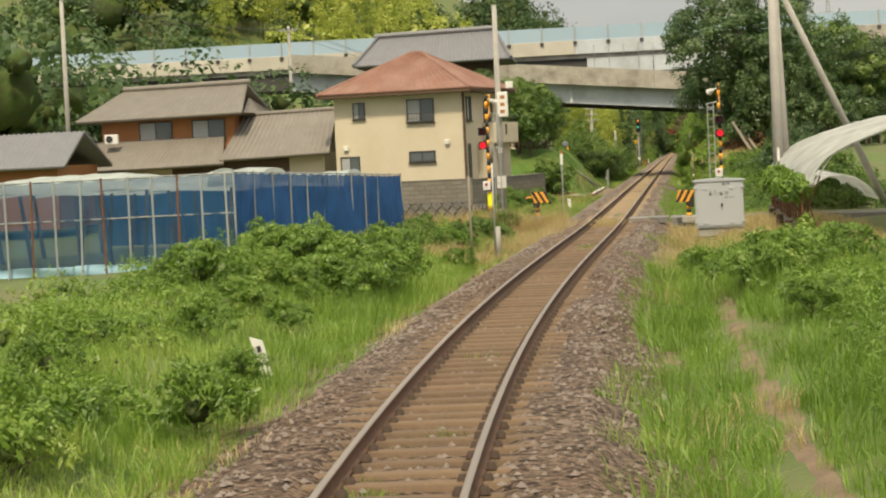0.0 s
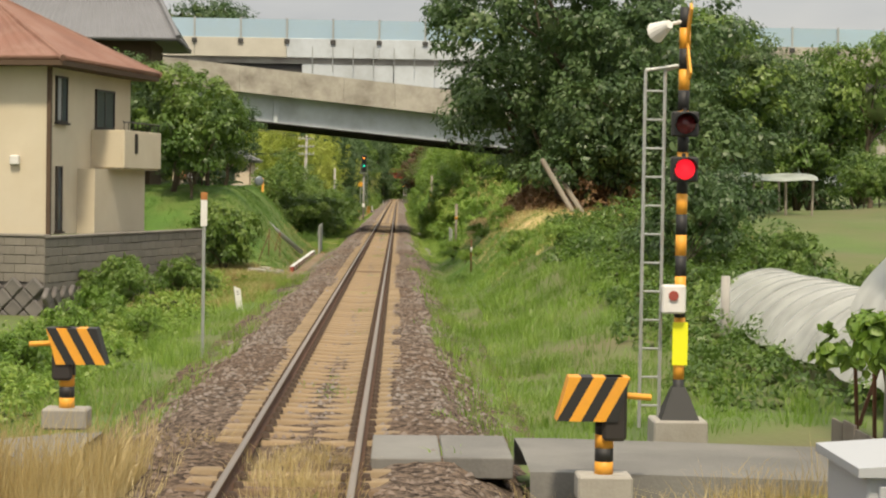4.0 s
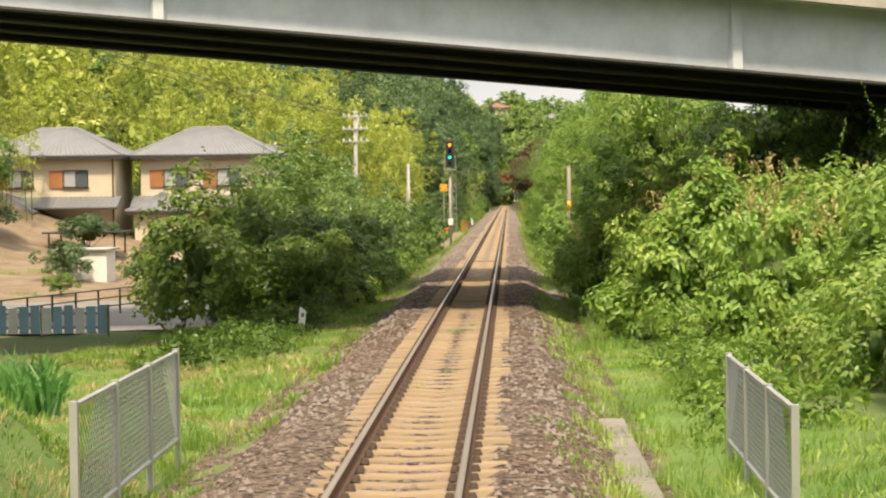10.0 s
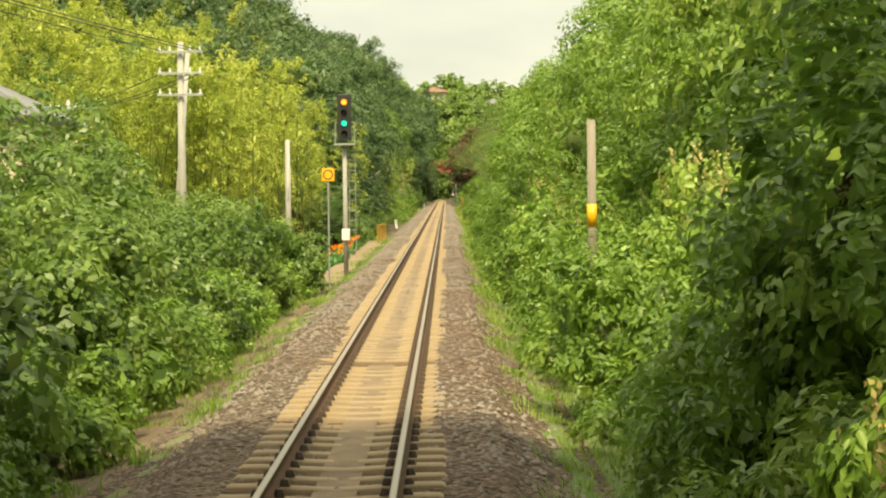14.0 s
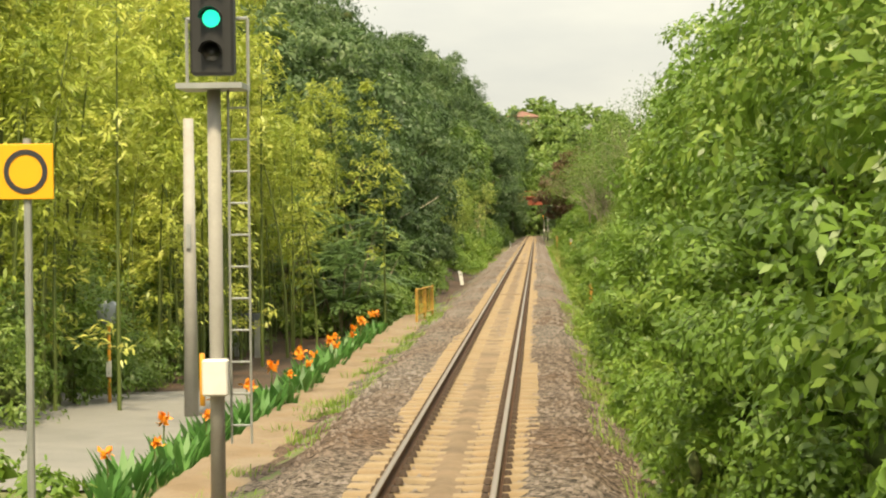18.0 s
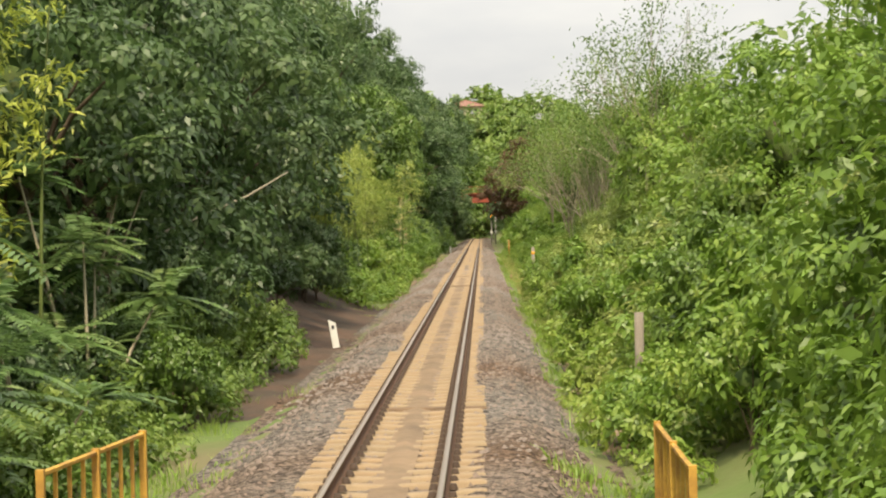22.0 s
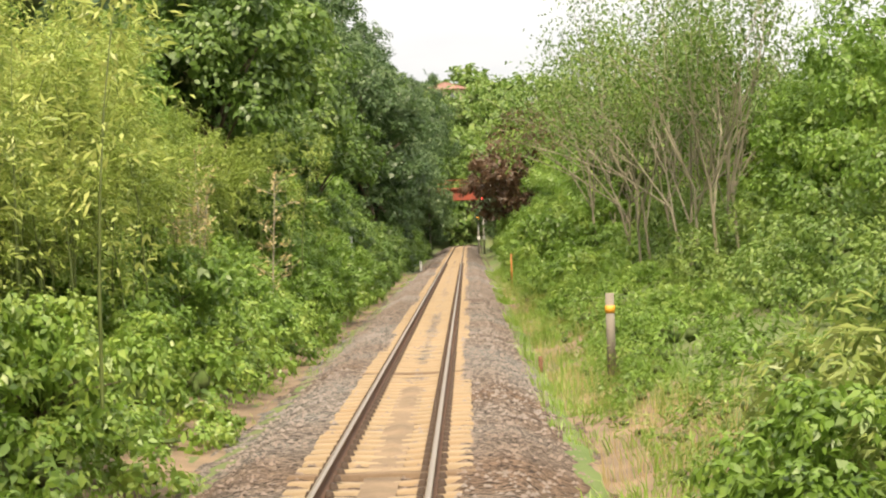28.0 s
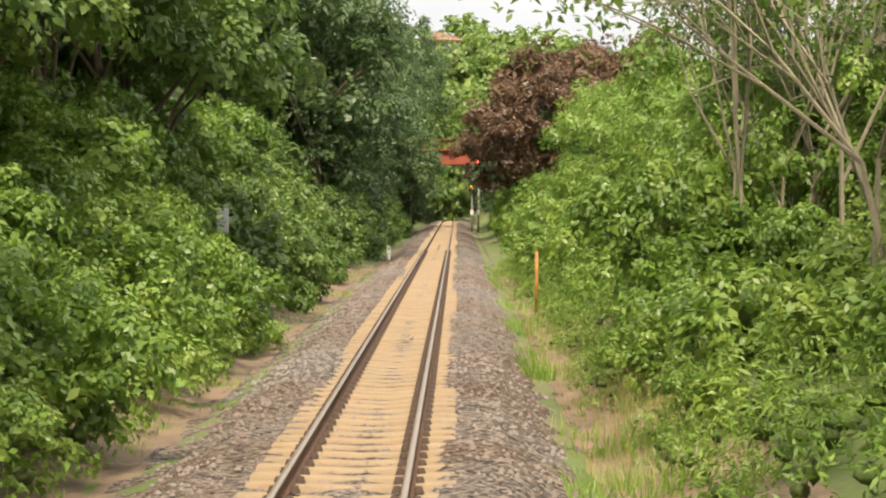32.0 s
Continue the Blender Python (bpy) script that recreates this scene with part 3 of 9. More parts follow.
def sleeper_mesh(name, material, length=2.0, top=-0.158, dip=0.045, wide=0.235):
    st = [(-length / 2, 0.02), (-length / 2 + 0.03, 0.0), (-0.75, 0.0), (-0.4, dip * 0.5), (0, dip), (0.4, dip * 0.5), (0.75, 0.0), (length / 2 - 0.03, 0.0), (length / 2, 0.02)]
    v, f = [], []
    for x, dz in st:
        v += [(x, -wide / 2 - 0.03, top - 0.16), (x, -wide / 2, top - 0.015 - dz), (x, -wide / 2 + 0.02, top - dz), (x, wide / 2 - 0.02, top - dz), (x, wide / 2, top - 0.015 - dz), (x, wide / 2 + 0.03, top - 0.16)]
    for i in range(len(st) - 1):
        for j in range(5):
            f.append([i * 6 + j, i * 6 + j + 1, (i + 1) * 6 + j + 1, (i + 1) * 6 + j])
    f += [[0, 1, 4, 5], [1, 2, 3, 4], [48, 53, 52, 49], [49, 52, 51, 50]]
    return quad_mesh(name, v, f, material)


PITCH = 0.61
conc, wood = sleeper_mesh("sleeper", "sleeper"), sleeper_mesh("sleeper", "old_sleeper", 2.1, -0.165, 0.0, 0.2)
sleeper_y = np.arange(8, 612, PITCH)
in_road = (sleeper_y > 71.0) & (sleeper_y < 73.2)
rest = []
for i, y in enumerate(sleeper_y):
    if in_road[i]:
        continue
    old = y < 70 or min(abs(y - q) for q in (117.2, 210.0, 303.0, 359.7, 375.5)) < 0.31
    jit = rng.normal(0, 0.012, 2)
    me = wood if old else conc
    sl = float((centre(y + 0.5) - centre(y - 0.5)))
    if 14 < y < 196:
        ob = part("sleeper", me, None, track)
        ob.matrix_basis = pose(float(centre(y)) + jit[0], y + jit[1], rng.normal(0, 0.006), 0, 0, -math.degrees(sl) + rng.normal(0, 0.5))
    else:
        rest.append((y + jit[1], jit[0], me))
for tag, want in (("sleepers_far", conc), ("timber_sleepers_far", wood)):
    base = np.empty(len(want.vertices) * 3)
    want.vertices.foreach_get("co", base)
    base = base.reshape(-1, 3)
    fac = np.array([list(p.vertices) for p in want.polygons])
    sel = [(y, dx) for y, dx, me in rest if me == want]
    if sel:
        vv = np.concatenate([base + (float(centre(y)) + dx, y, rng.normal(0, 0.006)) for y, dx in sel])
        ff = np.concatenate([fac + i * len(base) for i in range(len(sel))])
        tagged(part("sleeper", quad_mesh("sleeper", vv, ff, "sleeper" if want == conc else "old_sleeper"), None, track), kind="stuff")


# spring clips and pads that hold the rails
cy = np.repeat(sleeper_y[~in_road & (sleeper_y > 14) & (sleeper_y < 480)], 4)
co = np.tile((-0.566 - 0.1, -0.566 + 0.1, 0.566 - 0.1, 0.566 + 0.1), len(cy) // 4)
cube = np.array([(-0.05, -0.055, -0.165), (0.05, -0.055, -0.165), (0.05, 0.055, -0.165), (-0.05, 0.055, -0.165), (-0.03, -0.04, -0.105), (0.03, -0.04, -0.105), (0.03, 0.04, -0.105), (-0.03, 0.04, -0.105)])
cv = cube[None] + np.column_stack([centre(cy) + co, cy, 0 * cy])[:, None]
cf = np.array([(0, 1, 5, 4), (1, 2, 6, 5), (2, 3, 7, 6), (3, 0, 4, 7), (4, 5, 6, 7)])[None] + 8 * np.arange(len(cy))[:, None, None]
tagged(part("rail_clip", quad_mesh("rail_clip", cv.reshape(-1, 3), cf.reshape(-1, 4), "fastening"), None, track, "rusty rail fastenings"), kind="stuff")


def bed_height(d, y):
    """Ballast: flush with the sleepers' sides, heaped in places over their middles, falling off at the shoulders."""
    a = np.abs(d)
    heap = sstep(-0.2, 0.5, wobble(y * 0.07, 0 * y) + 0.3 * wobble(y * 0.9, d)) * 0.03 * (1 - sstep(0.03, 0.3 + 0.08 * wobble(y * 0.6, 0 * y), a))
    z = -0.232 + heap + 0.012 * wobble(d * 9, y * 9)
    z = z + np.where(y < 70, 0.012, 0.0) * (1 - sstep(1.0, 1.6, a))
    # stones heaped over the sleepers' ends, more of them on the inner side of the line
    buried = sstep(-0.35, 0.25, wobble(y * 0.17 + np.where(d > 0, 3.0, 9.0), 0.4 * wobble(y * 0.9, d)) + np.where(d > 0, 0.1, -0.35))
    z = z + (0.03 + 0.055 * buried + 0.02 * wobble(d * 3.1, y * 1.7)) * sstep(0.7, 0.92, a) * (1 - sstep(1.5, 1.8, a))
    z = z + 0.03 * wobble(d * 4, y * 3.3) * sstep(1.0, 1.3, a) - 0.36 * sstep(1.45, 2.55, a)
    return z


ds = np.linspace(-2.7, 2.7, 37)
by = np.arange(6, 615, 0.5)
DD, BY = np.meshgrid(ds, by)
BX = DD + centre(BY)
BZ = bed_height(DD, BY)
ii = np.arange(BX.size).reshape(BX.shape)
bf = np.stack([ii[:-1, :-1], ii[:-1, 1:], ii[1:, 1:], ii[1:, :-1]], -1).reshape(-1, 4)
part("ballast_bed", quad_mesh("ballast_bed", np.stack([BX, BY, BZ], -1).reshape(-1, 3), bf, "ballast", True), None, track, "brown-grey crushed stone ballast")

# loose stones on the ballast
n = 52000
sy = rng.uniform(12, 470, n)
sd = rng.uniform(-2.45, 2.45, n)
on_rail = np.abs(np.abs(sd) - 0.566) < 0.08
sd = np.where(on_rail, sd + np.sign(sd) * 0.9, sd)
sz = bed_height(sd, sy)
r = rng.uniform(0.016, 0.05, n)
octa = np.array([(1, 0, 0), (0, 1, 0), (-1, 0, 0), (0, -1, 0), (0.1, 0.1, 0.8), (0, 0, -0.6)])
of = np.array([(0, 1, 4), (1, 2, 4), (2, 3, 4), (3, 0, 4)])
ang = rng.uniform(0, 6.28, n)
ca, sa = np.cos(ang)[:, None], np.sin(ang)[:, None]
j = octa[None] * rng.uniform(0.6, 1.3, (n, 6, 1)) * r[:, None, None]
vx = j[..., 0] * ca - j[..., 1] * sa + (sd + centre(sy))[:, None]
vy = j[..., 0] * sa + j[..., 1] * ca + sy[:, None]
vz = j[..., 2] + sz[:, None] + 0.006
stones = quad_mesh("ballast_stones", np.stack([vx, vy, vz], -1).reshape(-1, 3), (of[None] + 6 * np.arange(n)[:, None, None]).reshape(-1, 3), "stone")
tagged(new("ballast_stones", stones), "loose crushed stones over the track bed", "ballast", kind="stuff")

# ---- level crossing ----
def road_z(x, y):
    d = np.abs(x - centre(y))
    z = np.interp(x, [-40, -16, -9, -4.5, -2.5, 2.5, 5, 14, 40], [-1.5, -1.35, -0.95, -0.35, -0.12, -0.1, -0.14, -0.25, -0.3])
    return z + 0.01 * wobble(x, y)


rx = np.concatenate([np.linspace(-40, -3, 40), np.linspace(-2.6, 2.6, 14), np.linspace(3, 40, 38)])
bm = bmesh.new()
lines = []
for x in rx:
    yo = 71.9 - 0.05 * max(0, x) + 0.25 * max(0, -x - 3)
    lines.append([bm.verts.new((x, yo + s * w, float(road_z(x, 72)) + dz)) for s, w, dz in ((-1, 1.35, -0.3), (-1, 1.3, 0.0), (0, 0, 0.03), (1, 1.3, 0.0), (1, 1.35, -0.3))])
for a, b in zip(lines, lines[1:]):
    if abs((a[0].co.x + b[0].co.x) / 2) < 2.05:
        continue
    for k in range(4):
        bm.faces.new((a[k], a[k + 1], b[k + 1], b[k]))
tagged(part("road", bm, "road"), "narrow worn asphalt lane over the level crossing", "road", kind="structure")
for x0, x1 in ((0.68, 2.1),):
    for k in range(2):
        bm = bmesh.new()
        xa = x0 + (x1 - x0) * k / 2 + 0.01
        box(bm, xa, x0 + (x1 - x0) * (k + 1) / 2 - 0.01, 71.25 + 0.06 * k, 73.1, -0.3, -0.095 + 0.006 * k, bevel=0.012)
        tagged(part("crossing_slab", bm, "road"), "dark worn crossing panel between the rails", "concrete slab", "crossing slabs")


def striped_pole(name, bands, height_m, r, parent):
    for k in range(bands):
        bm = bmesh.new()
        rod(bm, (0, 0, height_m * k / bands), (0, 0, height_m * (k + 1) / bands), r, n=14)
        part(name, bm, "black" if k % 2 else "yellow", parent, "black band" if k % 2 else "orange-yellow band", True)


def lamp_unit(parent, at, lit, face=-1):
    x, y, z = at
    bm = bmesh.new()
    box(bm, x - 0.15, x + 0.15, y - 0.06, y + 0.06, z - 0.14, z + 0.14, bevel=0.02)
    house = part("lamp_housing", bm, "black", parent)
    bm = bmesh.new()
    rod(bm, (x, y - 0.055, z), (x, y - 0.085, z), 0.115, 0.105, 20)
    part("lens", bm, "red_lamp" if lit else "dark_lamp", house, "lit red lamp" if lit else "unlit red lamp", True)
    bm = bmesh.new()
    for k in range(9):
        a0, a1 = math.pi * k / 9, math.pi * (k + 1) / 9
        q = [bm.verts.new((x + 0.125 * math.cos(a), yy, z + 0.125 * math.sin(a))) for a, yy in ((a0, y - 0.06), (a1, y - 0.06), (a1, y - 0.2), (a0, y - 0.2))]
        bm.faces.new(q)
    bmesh.ops.solidify(bm, geom=bm.faces[:], thickness=0.004)
    part("hood", bm, "black", house)


def crossing_signal(at, side, lit, label):
    s = thing("crossing_signal", at, label, "crossing signal", "crossing signals")
    bm = bmesh.new()
    box(bm, -0.3, 0.3, -0.3, 0.3, -0.25, 0.12, bevel=0.02)
    part("footing", bm, "concrete", s, "concrete footing")
    bm = bmesh.new()
    bmesh.ops.create_cone(bm, segments=4, radius1=0.3, radius2=0.1, depth=0.36, matrix=Matrix.Translation((0, 0, 0.3)) @ pose(0, 0, 0, 0, 0, 45))
    part("base", bm, "black", s)
    p = thing("pole", (0, 0, 0.1))
    p.parent = s
    striped_pole("band", 20, 4.6, 0.062, p)
    for zz, on in ((3.42, lit[0]), (2.92, lit[1])):
        bm = bmesh.new()
        rod(bm, (0, 0, zz + 0.14), (side * 0.14, -0.12, zz + 0.14), 0.022)
        part("bracket", bm, "black", s)
        lamp_unit(s, (side * 0.16, -0.13, zz - 0.02), on)
    bm = bmesh.new()
    for a in (50, -50):
        box(bm, -0.012, 0.012, -0.5, 0.5, -0.06, 0.06, pose(0.09 * -side + 0.02, 0.0, 4.3, a, 0, 0))
    part("cross_buck", bm, "yellow", s, "edge-on crossed warning boards")
    bm = bmesh.new()
    k = 1 if side else -1
    bmesh.ops.create_cone(bm, cap_ends=True, segments=14, radius1=0.12, radius2=0.05, depth=0.24, matrix=pose(0.27 * k, -0.12, 4.45, 70, 0, -35 * k))
    rod(bm, (0, 0, 4.55), (0.2 * k, -0.08, 4.5), 0.02)
    part("loudspeaker", bm, "white", s, "white horn loudspeaker")
    bm = bmesh.new()
    for xx in (0.42 * k, 0.2 * k):
        rod(bm, (xx, 0.1, 0.0), (xx, 0.1, 4.0), 0.02, n=8)
        rod(bm, (xx, 0.1, 4.0), (0.02 * k, 0.02, 4.06), 0.02, n=8)
    for q in range(12):
        rod(bm, (0.42 * k, 0.1, 0.25 + q * 0.32), (0.2 * k, 0.1, 0.25 + q * 0.32), 0.012, n=6)
    part("ladder", bm, "galv", s, "pale steel ladder")
    bm = bmesh.new()
    box(bm, -0.22, 0.04, -0.2, -0.06, 1.3, 1.62, bevel=0.02)
    b = part("emergency_button", bm, "white", s, "pale emergency button box")
    bm = bmesh.new()
    rod(bm, (-0.1, -0.2, 1.5), (-0.1, -0.225, 1.5), 0.055, n=14)
    part("button", bm, "red_white", b, "red push button")
    bm = bmesh.new()
    box(bm, -0.085, 0.085, -0.075, -0.066, 0.72, 1.2)
    part("reflector", bm, "fluo", s, "bright yellow reflective plate")
    return s


crossing_signal((4.08, 74.0, -0.1), 0, (False, True), "striped crossing signal post with one red lamp lit beside the lane")
crossing_signal((-4.2, 71.2, -0.15), -1, (False, True), "striped crossing signal post with bracketed red lamps in the weeds")


def gate_machine(at, face, label):
    g = thing("barrier_machine", at, label, "barrier machine", "barrier machines")
    bm = bmesh.new()
    box(bm, -0.25, 0.25, -0.2, 0.2, -0.2, 0.03, bevel=0.02)
    part("plinth", bm, "concrete", g)
    p = thing("post", (0, 0, 0.02))
    p.parent = g
    striped_pole("band", 5, 0.62, 0.085, p)
    head = thing("head", (-0.12 * face, 0, 0.72))
    head.parent = g
    for k in range(6):
        # slanting hazard stripes over the front of the head
        bm = bmesh.new()
        x0, x1 = -0.33, 0.33
        a, b = x0 + k * 0.11, x0 + (k + 1) * 0.11
        sl = 0.11 * face
        q = [bm.verts.new(c) for c in ((a - sl, -0.16, -0.2), (b - sl, -0.16, -0.2), (b + sl, -0.16, 0.2), (a + sl, -0.16, 0.2))]
        for v in q:
            v.co.x = max(x0, min(x1, v.co.x))
        bm.faces.new(q)
        ex = bmesh.ops.extrude_face_region(bm, geom=bm.faces[:])
        bmesh.ops.translate(bm, vec=(0, 0.3, 0), verts=[v for v in ex["geom"] if isinstance(v, bmesh.types.BMVert)])
        part("stripe", bm, "black" if k % 2 else "yellow", head, "black stripe" if k % 2 else "orange stripe")
    bm = bmesh.new()
    box(bm, 0.18 * face - 0.09, 0.18 * face + 0.13, -0.14, 0.2, -0.38, 0.2, bevel=0.03)
    part("motor_box", bm, "frame_dark", head)
    bm = bmesh.new()
    rod(bm, (0.3 * face, 0.05, 0.02), (0.55 * face, 0.09, 0.0), 0.03)
    part("arm_stub", bm, "yellow", head)
    return g


gate_machine((2.83, 69.9, -0.06), 1, "orange and black striped barrier machine beside the rails")
gate_machine((-2.72, 74.0, 0.02), -1, "orange and black striped barrier machine in dry grass")

# relay cabinet
cab = thing("relay_cabinet", (3.72, 60.9, -0.16), "pale grey steel relay cabinet with peaked top and lettering", "cabinet")
bm = bmesh.new()
box(bm, -0.66, 0.66, -0.35, 0.35, -0.2, 0.07, bevel=0.015)
part("plinth", bm, "concrete", cab)
bm = bmesh.new()
box(bm, -0.72, 0.72, -0.4, 0.4, 0.07, 1.46, bevel=0.012)
body = part("body", bm, "cab_grey", cab)
bm = bmesh.new()
q = [bm.verts.new(c) for c in ((-0.77, -0.45, 1.46), (0.77, -0.45, 1.46), (0.77, -0.45, 1.5), (0, -0.45, 1.56), (-0.77, -0.45, 1.5))]
bm.faces.new(q)
ex = bmesh.ops.extrude_face_region(bm, geom=bm.faces[:])
bmesh.ops.translate(bm, vec=(0, 0.9, 0), verts=[v for v in ex["geom"] if isinstance(v, bmesh.types.BMVert)])
part("lid", bm, "cab_grey", cab)
bm = bmesh.new()
box(bm, -0.67, 0.67, -0.425, -0.4, 0.13, 1.42, bevel=0.006)
door = part("door", bm, "cab_grey", cab)
for xx in (-0.42, 0.35):
    for zz in (0.22, 1.25):
        bm = bmesh.new()
        box(bm, xx - 0.07, xx + 0.07, -0.445, -0.425, zz - 0.035, zz + 0.035, bevel=0.006)
        part("hinge_plate", bm, "cab_grey", door)
for xx in (-0.7, 0.7):
    for zz in (0.25, 1.28):
        bm = bmesh.new()
        box(bm, xx - 0.06, xx + 0.06, -0.44, -0.4, zz - 0.03, zz + 0.03, bevel=0.006)
        part("latch", bm, "cab_grey", door)
bm = bmesh.new()
rod(bm, (0.07, -0.425, 0.76), (0.07, -0.46, 0.76), 0.035, n=12)
box(bm, 0.05, 0.09, -0.475, -0.455, 0.69, 0.8)
part("handle", bm, "frame_dark", door, "dark turning handle")


def lettering(name, text, at, size, material, parent=None, turn=0.0, squash=1.0):
    cu = bpy.data.curves.new(name, "FONT")
    cu.body, cu.size, cu.align_x, cu.align_y, cu.extrude = text, size, "CENTER", "CENTER", 0.001
    tmp = new(name, cu)
    me = bpy.data.meshes.new_from_object(tmp.evaluated_get(bpy.context.evaluated_depsgraph_get()))
    bpy.data.objects.remove(tmp)
    me.materials.clear()
    me.materials.append(M[material])
    ob = new(name, me)
    ob.parent = parent
    ob.matrix_basis = pose(*at, 90, 0, turn) @ Matrix.Diagonal((squash, 1, 1, 1))
    return ob


def strokes(name, at, size, bars, material, parent):
    """A glyph too blurred to read, as plain strokes."""
    bm = bmesh.new()
    for x0, x1, z0, z1 in bars:
        box(bm, at[0] + x0 * size, at[0] + x1 * size, at[1] - 0.002, at[1], at[2] + z0 * size, at[2] + z1 * size)
    return part(name, bm, material, parent)


lettering("lettering", "3A", (0.27, -0.432, 1.385), 0.1, "ink", door)
KANJI = {
    "fumi": [(-0.45, -0.1, 0.25, 0.34), (-0.45, -0.1, -0.05, 0.04), (-0.45, -0.36, -0.05, 0.45), (-0.19, -0.1, -0.05, 0.45), (-0.33, -0.24, -0.4, 0), (-0.45, 0, -0.45, -0.37), (0.05, 0.45, 0.3, 0.38), (0.2, 0.28, 0, 0.45), (0.08, 0.42, -0.1, -0.02), (0.08, 0.16, -0.45, 0), (0.34, 0.42, -0.45, 0), (0.08, 0.42, -0.28, -0.21), (0.08, 0.42, -0.45, -0.38)],
    "kiri": [(-0.45, -0.05, 0.15, 0.23), (-0.32, -0.24, -0.35, 0.45), (-0.32, -0.02, -0.42, -0.34), (0.02, 0.45, 0.3, 0.38), (0.36, 0.44, -0.4, 0.36), (0.2, 0.4, -0.45, -0.37), (0.12, 0.2, -0.35, 0.36)],
    "kawa": [(-0.4, -0.32, -0.4, 0.42), (-0.04, 0.04, -0.35, 0.35), (0.32, 0.4, -0.45, 0.45)],
    "soto": [(-0.2, 0.2, 0.38, 0.45), (-0.4, 0.4, 0.22, 0.29), (-0.35, -0.28, -0.02, 0.25), (0.28, 0.35, -0.02, 0.25), (-0.35, 0.35, -0.05, 0.02), (-0.28, -0.2, -0.45, -0.1), (0.2, 0.28, -0.45, -0.1), (-0.28, 0.28, -0.18, -0.11), (-0.28, 0.28, -0.32, -0.25), (-0.28, 0.28, -0.45, -0.38), (-0.04, 0.04, -0.05, 0.3)],
}
for key, xx in (("soto", -0.26), ("kawa", -0.1), ("fumi", 0.06), ("kiri", 0.22)):
    strokes("lettering", (xx, -0.427, 1.09), 0.115, KANJI[key], "ink", door)
strokes("lettering", (0.14, -0.427, 1.385), 0.1, KANJI["fumi"], "ink", door)
for xx, w in ((-0.27, 0.03), (-0.12, 0.04), (0.2, 0.09), (0.32, 0.06), (0.41, 0.04)):
    strokes("lettering_bar", (xx, -0.427, 1.175 if xx < 0 else 0.975), 1.0, [(-w / 2, w / 2, -0.011, 0.011)], "ink", door)


def utility_pole(at, h, r, label, arms=0, lean=(0, 0), plates=()):
    p = thing("utility_pole", at, label, "utility pole", "utility poles")
    bm = bmesh.new()
    rod(bm, (0, 0, -0.4), (lean[0], lean[1], h), r, r * 0.68, 18)
    part("shaft", bm, "pole_concrete", p, "", True)
    for k in range(arms):
        z = h - 0.35 - 0.75 * k
        bm = bmesh.new()
        box(bm, -0.8, 0.8, -r - 0.08, -r, z - 0.04, z + 0.04, bevel=0.005)
        part("cross_arm", bm, "galv", p)
        for xx in (-0.7, -0.35, 0.35, 0.7):
            bm = bmesh.new()
            rod(bm, (xx, -r - 0.04, z + 0.04), (xx, -r - 0.04, z + 0.2), 0.04, 0.025, 8)
            part("insulator", bm, "white", p)
    for z, w, hh, mtl in plates:
        bm = bmesh.new()
        box(bm, -w / 2, w / 2, -r - 0.02, -r + 0.02, z - hh / 2, z + hh / 2, bevel=0.003)
        part("plate", bm, mtl, p)
    return p


utility_pole((6.05, 71.8, -0.3), 10.0, 0.2, "tall grey concrete utility pole beside the vinyl grape house", plates=((2.25, 0.09, 0.45, "white"),))
utility_pole((6.42, 72.6, -0.3), 10.0, 0.17, "grey concrete pole standing close behind another", lean=(-0.3, 0))
utility_pole((10.6, 78.5, -0.3), 8.5, 0.15, "leaning concrete stay pole propping its neighbour", lean=(-4.2, -3.5))
lp = utility_pole((-3.85, 72.3, -0.2), 8.0, 0.13, "grey pole with a white box and floodlight in the weeds", plates=((1.6, 0.34, 0.44, "white"), (2.75, 0.14, 0.2, "white")))
bm = bmesh.new()
box(bm, -0.02, 0.36, -0.32, -0.14, 3.95, 4.85, bevel=0.02)
bx = part("box", bm, "white", lp, "white upright box with faded orange marks")
for k in range(3):
    bm = bmesh.new()
    box(bm, 0.09, 0.25, -0.325, -0.32, 4.08 + 0.26 * k, 4.2 + 0.26 * k)
    part("mark", bm, "orange_rust", bx)
bm = bmesh.new()
box(bm, 0.3, 0.56, -0.2, -0.02, 4.98, 5.22, pose(0, 0, 0, 0, 0, 0), 0.02)
part("floodlight", bm, "white", lp, "white floodlight")
utility_pole((-34.2, 118, 1.0), 12.5, 0.17, "far utility pole with switch gear among houses", arms=1)
utility_pole((-28.5, 160, 2.0), 11.5, 0.16, "far utility pole behind the tiled roofs", arms=1)
utility_pole((-5.95, 267.3, -1.25), 5.95, 0.15, "short grey concrete pole beside the lane", plates=((3.6, 0.1, 0.5, "galv"),))
utility_pole((-8.2, 249, -1.7), 9.4, 0.16, "concrete utility pole with cross arms before the bamboo", arms=3)
utility_pole((-8.95, 251, -1.7), 9.2, 0.12, "leaning timber-coloured pole beside another", lean=(0.75, 0))
utility_pole((-14.6, 262, -1.2), 7.5, 0.12, "thin pole with short cross arms above the roofs", arms=3)
utility_pole((-2.7, 540, -0.4), 7.5, 0.11, "thin pale pole at the edge of the woods")

